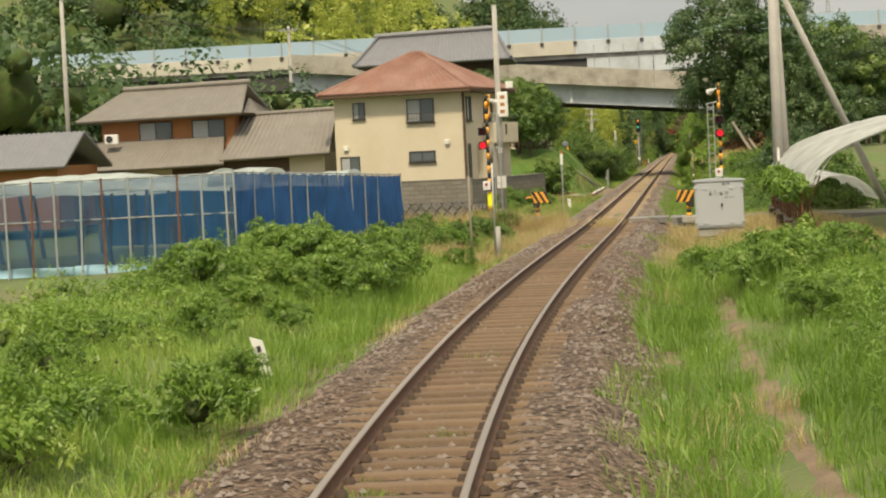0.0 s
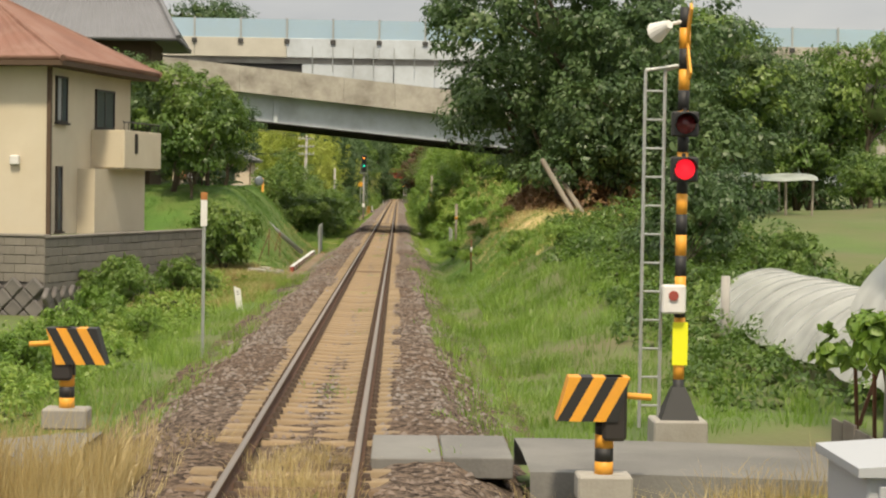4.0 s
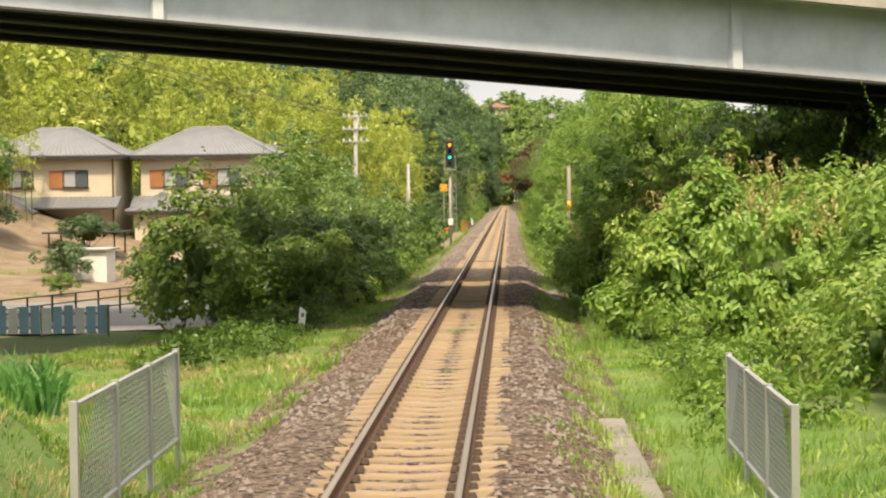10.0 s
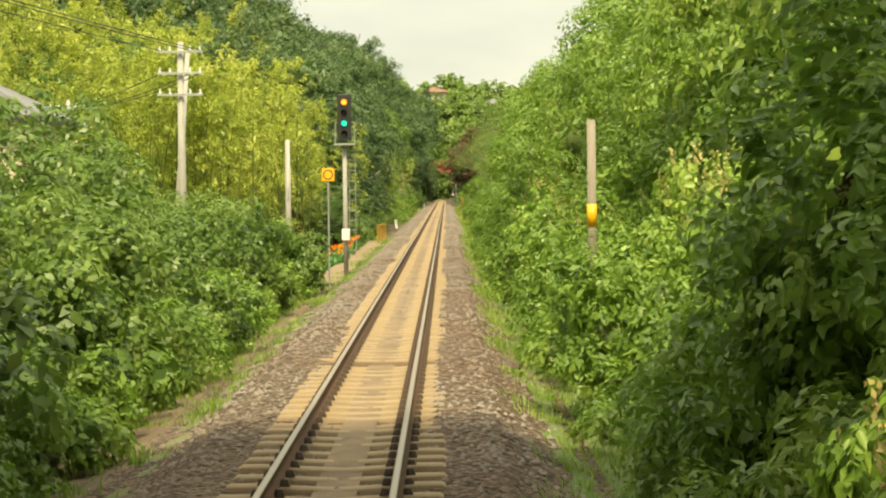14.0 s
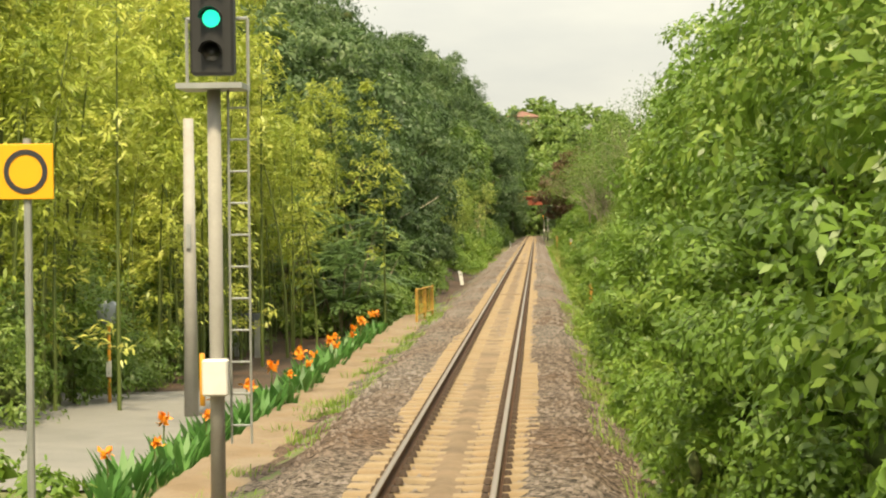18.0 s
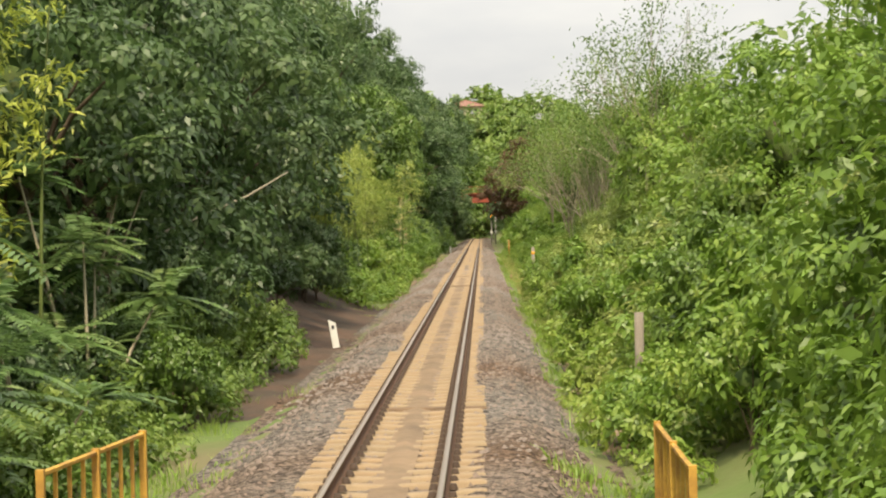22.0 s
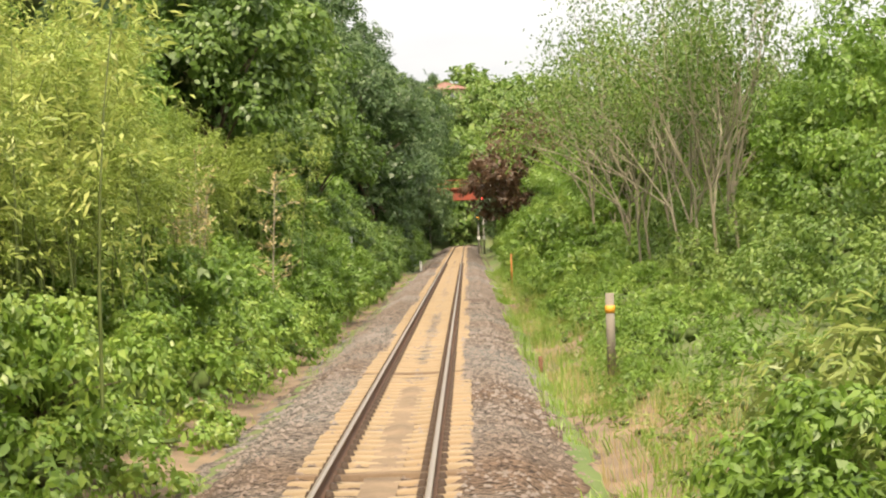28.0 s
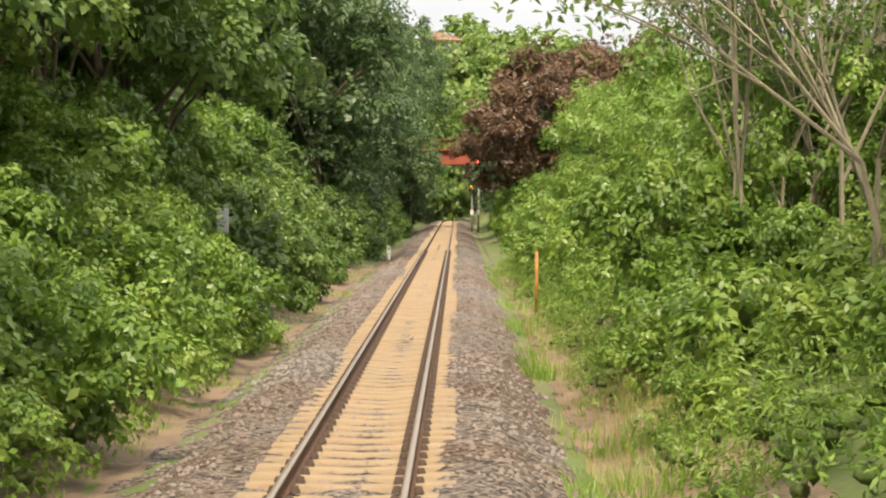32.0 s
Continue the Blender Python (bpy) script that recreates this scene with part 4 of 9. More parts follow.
# slender marker posts
def post(name, at, h, r, material, label, category="post", cap=None, lean=(0, 0), n=10):
    p = thing(name, at, label, category)
    bm = bmesh.new()
    rod(bm, (0, 0, -0.3), (lean[0], lean[1], h), r, r * 0.92, n)
    part("shaft", bm, material, p, "", True)
    if cap:
        z0, z1, rr, m2, lab = cap
        bm = bmesh.new()
        rod(bm, (lean[0] * z0 / h, lean[1] * z0 / h, z0), (lean[0] * z1 / h, lean[1] * z1 / h, z1), rr, n=n)
        part("band", bm, m2, p, lab, True)
    return p


for xx in (-3.35,):
    w = thing("whistle_post", (-2.6, 88.2, -0.5), "slim steel post with a white plate and red tip", "marker post")
    bm = bmesh.new()
    rod(bm, (0, 0, -0.3), (0, 0, 2.3), 0.03)
    part("shaft", bm, "galv", w)
    bm = bmesh.new()
    box(bm, -0.06, 0.06, -0.045, -0.025, 2.3, 2.85, bevel=0.006)
    pl = part("plate", bm, "white", w)
    bm = bmesh.new()
    box(bm, -0.06, 0.06, -0.05, -0.03, 2.78, 2.92, bevel=0.006)
    part("tip", bm, "orange_rust", pl, "faded red tip")
post("signal_post", (-2.71, 56.6, -0.3), 3.05, 0.028, "galv", "thin post with a grey tube lamp and red cap", cap=(2.5, 3.05, 0.05, "wood_grey", "grey tube"))
post("signal_post", (-2.9, 52.0, -0.3), 2.2, 0.03, "wood_grey", "bare grey stake in the tall grass")
post("concrete_stub", (-2.6, 56.4, -0.3), 0.68, 0.08, "pole_concrete", "short concrete stub post in the grass")
post("concrete_stub", (6.9, 88, -0.2), 1.25, 0.09, "pole_concrete", "short concrete post among weeds")
post("wooden_post", (3.4, 136.8, 0.1), 1.85, 0.06, "wood_grey", "grey wooden post with a black and yellow band", cap=(1.2, 1.3, 0.064, "yellow", "yellow band"))
post("wooden_post", (3.62, 214.6, -0.3), 4.0, 0.085, "wood_grey", "tall timber post with a yellow band in the bushes", cap=(2.1, 2.5, 0.09, "sign_yellow", "yellow band"))
post("wooden_post", (3.5, 373.3, 0.1), 1.15, 0.085, "wood_grey", "stubby timber post with a yellow band", cap=(0.8, 0.93, 0.089, "yellow", "yellow band"))
post("wooden_post", (3.15, 301.5, -0.1), 1.35, 0.07, "wood_grey", "weathered timber post in the undergrowth")
post("rusty_stake", (3.3, 116.2, 0.1), 0.85, 0.028, "rust", "rusty steel stake with flaking white paint", cap=(0.45, 0.6, 0.03, "white", "flaked white paint"))
post("rusty_stake", (2.46, 379.6, -0.5), 0.25, 0.05, "rust", "short rusty stub at the ballast edge")
post("yellow_post", (-6.1, 269.5, -1.25), 1.1, 0.06, "yellow", "short yellow bollard beside the lane")
post("yellow_post", (3.1, 434, -0.2), 1.3, 0.045, "orange_rust", "slim ochre marker post beside the ballast")


def distance_post(at, h, label, lean=4, num=None):
    """White wooden distance marker with a slanting top."""
    p = tagged(new("distance_post"), label, "distance marker", "distance markers")
    p.matrix_basis = pose(*at, 0, lean, 12)
    bm = bmesh.new()
    q = [bm.verts.new(c) for c in ((-0.08, -0.04, -0.25), (0.08, -0.04, -0.25), (0.08, -0.04, h - 0.1), (-0.08, -0.04, h))]
    bm.faces.new(q)
    ex = bmesh.ops.extrude_face_region(bm, geom=bm.faces[:])
    bmesh.ops.translate(bm, vec=(0, 0.08, 0), verts=[v for v in ex["geom"] if isinstance(v, bmesh.types.BMVert)])
    b = part("board", bm, "white", p)
    if num:
        lettering("numeral", num, (0, -0.046, h - 0.2), 0.14, "ink", b)
    else:
        bm = bmesh.new()
        box(bm, -0.03, 0.03, -0.046, -0.042, h - 0.24, h - 0.15)
        part("numeral_bar", bm, "ink", b)
    return p


distance_post((-3.33, 27.6, -0.35), 0.42, "small white distance post leaning in the grass", -14)
distance_post((-3.22, 104.2, -0.45), 0.4, "white distance post with the numeral 2 in the grass", -8, "2")
distance_post((-4.0, 176.2, -0.45), 0.34, "small white distance post in shaded weeds", 6)
distance_post((-2.55, 321.2, -0.12), 0.44, "white distance post on the ballast edge", -9)
distance_post((-2.3, 478, -0.3), 0.5, "white distance post near the far bend", 0)

# ---- bridge over the line ----
def bridge(name, a, b, ribs, label):
    """A steel girder bridge from a to b, its web facing the line, with a concrete parapet."""
    t = thing(name, a, label, "road bridge")
    A, B = Vector((0, 0, 0)), Vector(b) - Vector(a)
    u = Vector((B.x, B.y, 0)).normalized()
    nrm = Vector((-u.y, u.x, 0))

    def slab(nm, mtl, off0, off1, z0, z1, s0=0.0, s1=1.0, lab="", par=t):
        bm = bmesh.new()
        v = [bm.verts.new(B * s + nrm * o + Vector((0, 0, z))) for s in (s0, s1) for o, z in ((off0, z0), (off1, z0), (off1, z1), (off0, z1))]
        for f in ((0, 1, 2, 3), (4, 7, 6, 5), (0, 4, 5, 1), (1, 5, 6, 2), (2, 6, 7, 3), (3, 7, 4, 0)):
            bm.faces.new([v[i] for i in f])
        return part(nm, bm, mtl, par, lab)

    # Deck, inner webs, bottom flanges and cross beams carry shade in their colour.
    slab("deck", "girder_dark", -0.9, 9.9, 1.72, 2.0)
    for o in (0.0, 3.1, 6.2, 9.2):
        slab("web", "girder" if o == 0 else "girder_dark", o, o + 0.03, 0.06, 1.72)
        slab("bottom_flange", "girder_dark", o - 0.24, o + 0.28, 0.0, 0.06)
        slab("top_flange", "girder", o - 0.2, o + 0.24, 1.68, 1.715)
    L = B.length
    n = int(L / 3.1)
    for k in range(n):
        slab("parapet_panel", "parapet", -0.95, -0.7, 1.62, 3.15, k / n + 0.003 / L, (k + 1) / n - 0.012 / L)
    slab("far_parapet", "parapet", 9.7, 9.95, 1.7, 3.15)
    for s in ribs:
        bm = bmesh.new()
        w = 0.11
        o = u * w
        c = B * s
        v = [bm.verts.new(c + p) for p in (-o + nrm * -0.2 + Vector((0, 0, 0.06)), o + nrm * -0.2 + Vector((0, 0, 0.06)), o * 1.0 + nrm * -0.12 + Vector((0, 0, 1.68)), -o * 1.0 + nrm * -0.12 + Vector((0, 0, 1.68)), -o * 1.8 + Vector((0, 0, 0.06)), o * 1.8 + Vector((0, 0, 0.06)), o + Vector((0, 0, 1.68)), -o + Vector((0, 0, 1.68)))]
        for f in ((0, 1, 2, 3), (4, 7, 6, 5), (0, 4, 5, 1), (1, 5, 6, 2), (2, 6, 7, 3), (3, 7, 4, 0)):
            bm.faces.new([v[i] for i in f])
        part("stiffener", bm, "girder", t, "pale vertical stiffener")
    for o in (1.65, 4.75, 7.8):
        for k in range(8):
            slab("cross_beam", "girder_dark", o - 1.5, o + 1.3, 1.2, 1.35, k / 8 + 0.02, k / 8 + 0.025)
    return t


X0, X1 = -30.0, 34.0
gz = lambda x: 5.74 - 0.089 * x
gy = lambda x: 172.2 + 0.175 * x
bridge("road_bridge", (X0, gy(X0), gz(X0)), (X1, gy(X1), gz(X1)), [(x - X0) / (X1 - X0) for x in (-19.06, -6.46, 6.14, 18.7, 31.0)], "steel road bridge with pale web and concrete parapet")
for px in (-21.5, 15.5):
    p = thing("bridge_pier", (px, gy(px) + 3.4, -1.5), "plain concrete bridge pier among trees", "bridge pier")
    bm = bmesh.new()
    box(bm, -0.9, 0.9, -1.6, 3.6, -1.0, gz(px) + 0.9, bevel=0.08)
    part("shaft", bm, "concrete", p)
    bm = bmesh.new()
    box(bm, -1.0, 1.0, -4.0, 6.4, gz(px) + 0.9, gz(px) + 1.48, bevel=0.08)
    part("crosshead", bm, "concrete", p)

# elevated road close behind it, with a translucent barrier
ev = thing("elevated_road", (0, 184.5, 0), "elevated road of pale concrete with a blue sound barrier", "elevated road")
for k in range(28):
    x0 = -92 + k * 6.1
    bm = bmesh.new()
    box(bm, x0, x0 + 6.07, 0, 0.25, 11.15, 12.42, bevel=0.02)
    part("parapet_panel", bm, "pale_panel" if x0 < -7 else ("girder" if x0 < 10 else "parapet"), ev)
    for j in range(2):
        bm = bmesh.new()
        box(bm, x0 + j * 3.05 + 0.04, x0 + j * 3.05 + 3.01, 0.05, 0.12, 12.42, 13.66)
        part("barrier_panel", bm, "barrier", ev)
        bm = bmesh.new()
        box(bm, x0 + j * 3.05 - 0.06, x0 + j * 3.05 + 0.06, -0.06, 0.1, 12.1, 13.75)
        part("barrier_post", bm, "galv", ev)
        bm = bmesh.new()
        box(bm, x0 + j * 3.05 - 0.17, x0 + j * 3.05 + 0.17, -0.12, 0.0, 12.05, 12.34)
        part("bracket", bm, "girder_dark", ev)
# the recessed girder's dark colour stands in for shade under the deck
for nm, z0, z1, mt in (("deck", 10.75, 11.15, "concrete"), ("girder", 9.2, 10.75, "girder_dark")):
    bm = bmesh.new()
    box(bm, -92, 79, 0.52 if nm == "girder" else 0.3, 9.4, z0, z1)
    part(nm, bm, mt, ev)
bm = bmesh.new()
box(bm, -92, 79, 9.2, 9.45, 11.15, 12.4)
part("far_parapet", bm, "concrete", ev)
for k in range(3):
    bm = bmesh.new()
    box(bm, -5.6 + k * 6.1, 0.44 + k * 6.1, 0.3, 0.5, 9.3, 10.75, bevel=0.02)
    part("fascia_panel", bm, "girder", ev, "pale blue-grey fascia panel")
for k in range(9):
    bm = bmesh.new()
    rod(bm, (-4.9 + k * 1.35, -0.08, 9.9 + 0.3 * (k % 3)), (-4.9 + k * 1.35, -0.08, 11.9), 0.035, n=6)
    part("drain_pipe", bm, "galv", ev)
for px in (-54, -27, 26, 52):
    bm = bmesh.new()
    rod(bm, (px, 4.8, -3), (px, 4.8, 9.2), 1.1, n=20)
    part("pier", bm, "concrete", ev, "", True)

# ---- buildings ----
def window(parent, x, z, w, h, y, curtain=True, panes=2, rail=False):
    """A framed window on a wall that faces -y: frame, panes and a set-back curtain."""
    bm = bmesh.new()
    t = 0.06
    for a in ((x - w / 2, x + w / 2, z - h / 2, z - h / 2 + t), (x - w / 2, x + w / 2, z + h / 2 - t, z + h / 2), (x - w / 2, x - w / 2 + t, z - h / 2 + t, z + h / 2 - t), (x + w / 2 - t, x + w / 2, z - h / 2 + t, z + h / 2 - t)):
        box(bm, a[0], a[1], y - 0.07, y + 0.02, a[2], a[3])
    for k in range(1, panes):
        xx = x - w / 2 + w * k / panes
        box(bm, xx - 0.025, xx + 0.025, y - 0.05, y + 0.0, z - h / 2 + t, z + h / 2 - t)
    win = part("window", bm, "frame_dark", parent)
    for k in range(panes):
        bm = bmesh.new()
        x0, x1 = x - w / 2 + w * k / panes + 0.03, x - w / 2 + w * (k + 1) / panes - 0.03
        box(bm, x0, x1, y - 0.035, y - 0.025, z - h / 2 + t, z + h / 2 - t)
        part("pane", bm, "curtain" if curtain and k % 2 == 0 else "glass_dark", win)
    bm = bmesh.new()
    box(bm, x - w / 2 - 0.05, x + w / 2 + 0.05, y - 0.13, y, z - h / 2 - 0.06, z - h / 2)
    part("sill", bm, "frame_dark", win)
    if rail:
        bm = bmesh.new()
        for zz in (z - h / 2 + 0.05, z - h * 0.12):
            box(bm, x - w / 2, x + w / 2, y - 0.22, y - 0.19, zz - 0.02, zz + 0.02)
        for k in range(11):
            xx = x - w / 2 + w * k / 10
            box(bm, xx - 0.01, xx + 0.01, y - 0.215, y - 0.195, z - h / 2 + 0.03, z - h * 0.12)
        part("window_rail", bm, "frame_dark", win)
    return win


def tiled_slope(name, a, b, c, d, material, parent, pitch=0.3, label=""):
    """A roof slope with raised tile rolls: eaves a to b, ridge d to c."""
    a, b, c, d = (Vector(q) for q in (a, b, c, d))
    n = (b - a).cross(d - a).normalized()
    if n.z < 0:
        n = -n
    k = max(2, int((b - a).length / pitch))
    v, f = [], []
    rows = 9
    for r_ in range(rows + 1):
        for i in range(4 * k + 1):
            s = i / (4 * k)
            e, g = a.lerp(b, s), d.lerp(c, s)
            lift = 0.075 * (0.5 + 0.5 * math.cos(i * math.pi / 2))
            step = 0.0 if r_ in (0, rows) else 0.012 * (r_ % 2)
            v.append(e.lerp(g, r_ / rows) + n * (lift + step))
    w = 4 * k + 1
    for r_ in range(rows):
        for i in range(4 * k):
            f.append([r_ * w + i, r_ * w + i + 1, (r_ + 1) * w + i + 1, (r_ + 1) * w + i])
    o = len(v)
    for q in (a, b, c, d):
        v.append(q - n * 0.1)
    f.append([o + 3, o + 2, o + 1, o])
    f.append([o, o + 1, w - 1, 0])
    f.append([o + 1, o + 2, rows * w + w - 1, w - 1])
    f.append([o + 3, o, 0, rows * w])
    return part(name, quad_mesh(name, v, f, material), None, parent, label)


def ridge_cap(parent, a, b, r, material, label=""):
    bm = bmesh.new()
    rod(bm, a, b, r, n=8)
    return part("ridge_cap", bm, material, parent, label)


def walls(parent, x0, x1, y0, y1, z0, z1, material, name="wall", t=0.16):
    for q in ((x0, x1, y0, y0 + t), (x0, x1, y1 - t, y1), (x0, x0 + t, y0 + t, y1 - t), (x1 - t, x1, y0 + t, y1 - t)):
        bm = bmesh.new()
        box(bm, *q, z0, z1)
        part(name, bm, material, parent)


def hip_roof(parent, x0, x1, y0, y1, z, top, material, tiles=True, over=0.6):
    x0, x1, y0, y1 = x0 - over, x1 + over, y0 - over, y1 + over
    w, d = x1 - x0, y1 - y0
    if w >= d:
        p, q = (x0 + d / 2, (y0 + y1) / 2, top), (x1 - d / 2, (y0 + y1) / 2, top)
    else:
        p, q = ((x0 + x1) / 2, y0 + w / 2, top), ((x0 + x1) / 2, y1 - w / 2, top)
    A, B, C, D = (x0, y0, z), (x1, y0, z), (x1, y1, z), (x0, y1, z)
    sides = ((A, B, q, p), (B, C, q, q), (C, D, p, q), (D, A, p, p)) if w >= d else ((A, B, p, p), (B, C, q, p), (C, D, q, q), (D, A, p, q))
    for s in sides:
        tiled_slope("roof_slope", s[0], s[1], s[2], s[3], material, parent, 0.3 if tiles else 0.42)
    bm = bmesh.new()
    box(bm, x0 + 0.03, x1 - 0.03, y0 + 0.03, y1 - 0.03, z - 0.2, z - 0.05)
    part("eaves_board", bm, "frame_dark" if tiles else "wood_dark", parent)
    for s in ((A, p), (B, q if w >= d else p), (C, q), (D, p if w >= d else q), (p, q)):
        if (Vector(s[0]) - Vector(s[1])).length > 0.2:
            ridge_cap(parent, s[0], s[1], 0.1, material)


# cream house on its block wall
house = thing("house", (-9.2, 109.6, 1.15), "two-storey cream stucco house with a red-brown hipped roof", "house", turn=-12)
hx = thing("storeys", (0, 0, 0))
hx.parent = house
walls(house, -7.6, 0, 0, 7.0, -0.1, 4.85, "cream")
hip_roof(house, -7.6, 0, 0, 7.0, 4.95, 7.25, "roof_brown", False, 0.75)
window(house, -6.1, 4.0, 0.72, 0.92, 0.0)
window(house, -2.45, 3.85, 1.6, 1.3, 0.0, rail=True)
window(house, -6.75, 0.95, 1.15, 1.05, 0.0)
window(house, -2.45, 1.3, 1.55, 0.62, 0.0, False)
for xx, zz in ((-6.95, 1.95), (-0.95, 2.05)):
    bm = bmesh.new()
    box(bm, xx - 0.14, xx + 0.14, -0.16, 0.0, zz - 0.14, zz + 0.14, bevel=0.03)
    part("vent_hood", bm, "white", house, "small white vent hood")
side = thing("side_wall", (0, 0, 0), turn=90)
side.parent = house
window(side, 1.0, 3.85, 0.85, 1.35, 0.0, True, 2)
window(side, 4.6, 3.7, 1.6, 1.2, 0.0, False, 2)
window(side, 3.4, 0.75, 0.95, 1.5, -0.0, True, 2)
window(side, 0.85, 0.95, 0.42, 1.9, 0.0, False, 1)
bm = bmesh.new()
box(bm, 0.0, 0.12, -0.06, 0.06, -0.1, 4.85)
part("downpipe", bm, "wood_dark", house, "brown downpipe")
bal = thing("balcony", (0, 0, 0))
bal.parent = house
for q in ((0.95, 1.08, 3.5, 6.9), (0.0, 0.95, 3.5, 3.63), (0.0, 0.95, 6.77, 6.9)):
    bm = bmesh.new()
    box(bm, q[0], q[1], q[2], q[3], 1.9, 3.05, bevel=0.01)
    part("balcony_wall", bm, "cream", bal)
bm = bmesh.new()
box(bm, 0, 1.0, 3.55, 6.85, 1.85, 2.0)
part("balcony_floor", bm, "cream", bal)
bm = bmesh.new()
for k in range(9):
    rod(bm, (1.02, 3.6 + k * 0.4, 3.05), (1.02, 3.6 + k * 0.4, 3.3), 0.012, n=6)
rod(bm, (1.02, 3.5, 3.3), (1.02, 6.9, 3.3), 0.02)
part("balcony_rail", bm, "frame_dark", bal)
bm = bmesh.new()
box(bm, 0.955, 1.09, 4.4, 4.7, 2.35, 2.95)
part("slot", bm, "frame_dark", bal)
bm = bmesh.new()
box(bm, 0.0, 0.55, 2.4, 6.9, -0.1, 1.85)
part("lower_bay", bm, "cream", house)

# block wall above a rubble base
def block_wall(p0, p1, z_base, z_mid, z_top, label):
    w = thing("retaining_wall", (p0[0], p0[1], 0), label, "wall", "retaining walls", turn=math.degrees(math.atan2(p1[1] - p0[1], p1[0] - p0[0])))
    L = math.hypot(p1[0] - p0[0], p1[1] - p0[1])
    bm = bmesh.new()
    box(bm, 0, L, 0.03, 0.35, z_base - 0.6, z_top - 0.06)
    part("core", bm, "rubble", w)
    bm = bmesh.new()
    box(bm, -0.02, L + 0.02, -0.05, 0.38, z_top - 0.06, z_top, bevel=0.01)
    part("coping", bm, "block", w, "thin coping course")
    bm = bmesh.new()
    box(bm, 0, 0.592, -0.02, 0.1, 0, 0.19, bevel=0.008)
    me = finish("block", bm, "block")
    rows = int((z_top - 0.06 - z_mid) / 0.2)
    hgt = (z_top - 0.06 - z_mid) / rows
    for r_ in range(rows):
        x = -0.3 * (r_ % 2)
        while x < L:
            x0, x1 = max(x, 0), min(x + 0.6, L)
            if x1 - x0 > 0.1:
                ob = part("block", me, None, w)
                ob.matrix_basis = pose(x0, rng.uniform(-0.008, 0.008), z_mid + r_ * hgt) @ Matrix.Diagonal(((x1 - x0) / 0.6, 1, hgt / 0.2 * 0.98, 1))
            x += 0.6
    bm = bmesh.new()
    bmesh.ops.create_cube(bm, size=1, matrix=Matrix.Diagonal((0.4, 0.14, 0.4, 1)) @ pose(0, 0, 0))
    bmesh.ops.bevel(bm, geom=bm.edges[:], offset=0.04, segments=1, affect="EDGES")
    st = finish("rubble_stone", bm, "rubble")
    nz = int((z_mid - z_base + 0.4) / 0.29)
    for r_ in range(nz):
        for k in range(int(L / 0.58) + 1):
            xx = k * 0.58 + 0.29 * (r_ % 2)
            if xx < L:
                ob = part("rubble_stone", st, None, w)
                ob.matrix_basis = pose(xx, 0.0 - 0.08 * (nz - r_) / nz, z_mid - 0.14 - r_ * 0.29, rng.uniform(-3, 3), 45 + rng.uniform(-4, 4), rng.uniform(-4, 4)) @ Matrix.Diagonal((1.0, 1, 1.0, 1))
    return w


block_wall((-17.6, 106.2), (-8.3, 104.2), -1.5, -0.05, 1.2, "grey block wall on a dark rubble stone base")
block_wall((-8.3, 104.2), (-5.35, 117.0), -1.4, -0.3, 1.15, "grey block garden wall over rough stone")

# old tiled farmhouse
old = thing("farmhouse", (-17.6, 112.5, -0.6), "old two-storey farmhouse with grey tiled roofs and orange boards", "house", turn=-3)
walls(old, -15.4, 0.0, 0.0, 8.0, 0, 3.3, "wood_dark")
bm = bmesh.new()
box(bm, -15.45, -9.0, -0.05, 0, 2.0, 3.2)
part("wall_panel", bm, "wall_cream2", old, "pale plaster strip")
bm = bmesh.new()
box(bm, -2.0, 0.06, -0.04, 8.04, 1.5, 3.6)
part("wall_panel", bm, "wall_cream2", old)
bm = bmesh.new()
box(bm, -2.6, 0.07, -0.07, -0.03, 0.3, 1.5)
part("boarding", bm, "wood_orange", old, "orange-brown boards")
tiled_slope("lower_roof", (-16.6, -1.1, 3.0), (-5.6, -1.1, 3.15), (-6.2, 1.4, 4.75), (-14.2, 1.4, 4.75), "tile_grey", old, 0.3)
tiled_slope("lower_roof", (-16.6, 4, 3.0), (-16.6, -1.1, 3.0), (-14.2, 1.4, 4.75), (-14.2, 4.0, 4.75), "tile_grey", old, 0.3)
walls(old, -13.6, -5.6, 1.4, 7.0, 3.3, 6.0, "wood_orange")
for x0, x1 in ((-11.3, -9.3), (-8.1, -6.1)):
    window(old, (x0 + x1) / 2, 5.2, x1 - x0, 1.2, 1.4)
ac = thing("air_conditioner", (-18.0 - 12.2, 113.55, 4.3), "white outdoor air conditioning unit on the upper wall", "air conditioner")
bm = bmesh.new()
box(bm, -0.4, 0.4, -0.28, 0.0, -0.28, 0.28, bevel=0.03)
cs = part("casing", bm, "white", ac)
bm = bmesh.new()
rod(bm, (-0.1, -0.28, 0), (-0.1, -0.3, 0), 0.2, n=18)
part("fan_grille", bm, "frame_dark", cs)
tiled_slope("upper_roof", (-14.9, 0.5, 5.95), (-4.8, 0.5, 6.05), (-5.4, 4.2, 7.85), (-13.0, 4.2, 7.75), "tile_grey", old, 0.3)
tiled_slope("upper_roof", (-4.8, 7.8, 6.05), (-14.9, 7.8, 5.95), (-13.0, 4.2, 7.75), (-5.4, 4.2, 7.85), "tile_grey", old, 0.3)
tiled_slope("upper_roof", (-14.9, 7.8, 5.95), (-14.9, 0.5, 5.95), (-13.0, 4.2, 7.75), (-13.0, 4.2, 7.75), "tile_grey", old, 0.3)
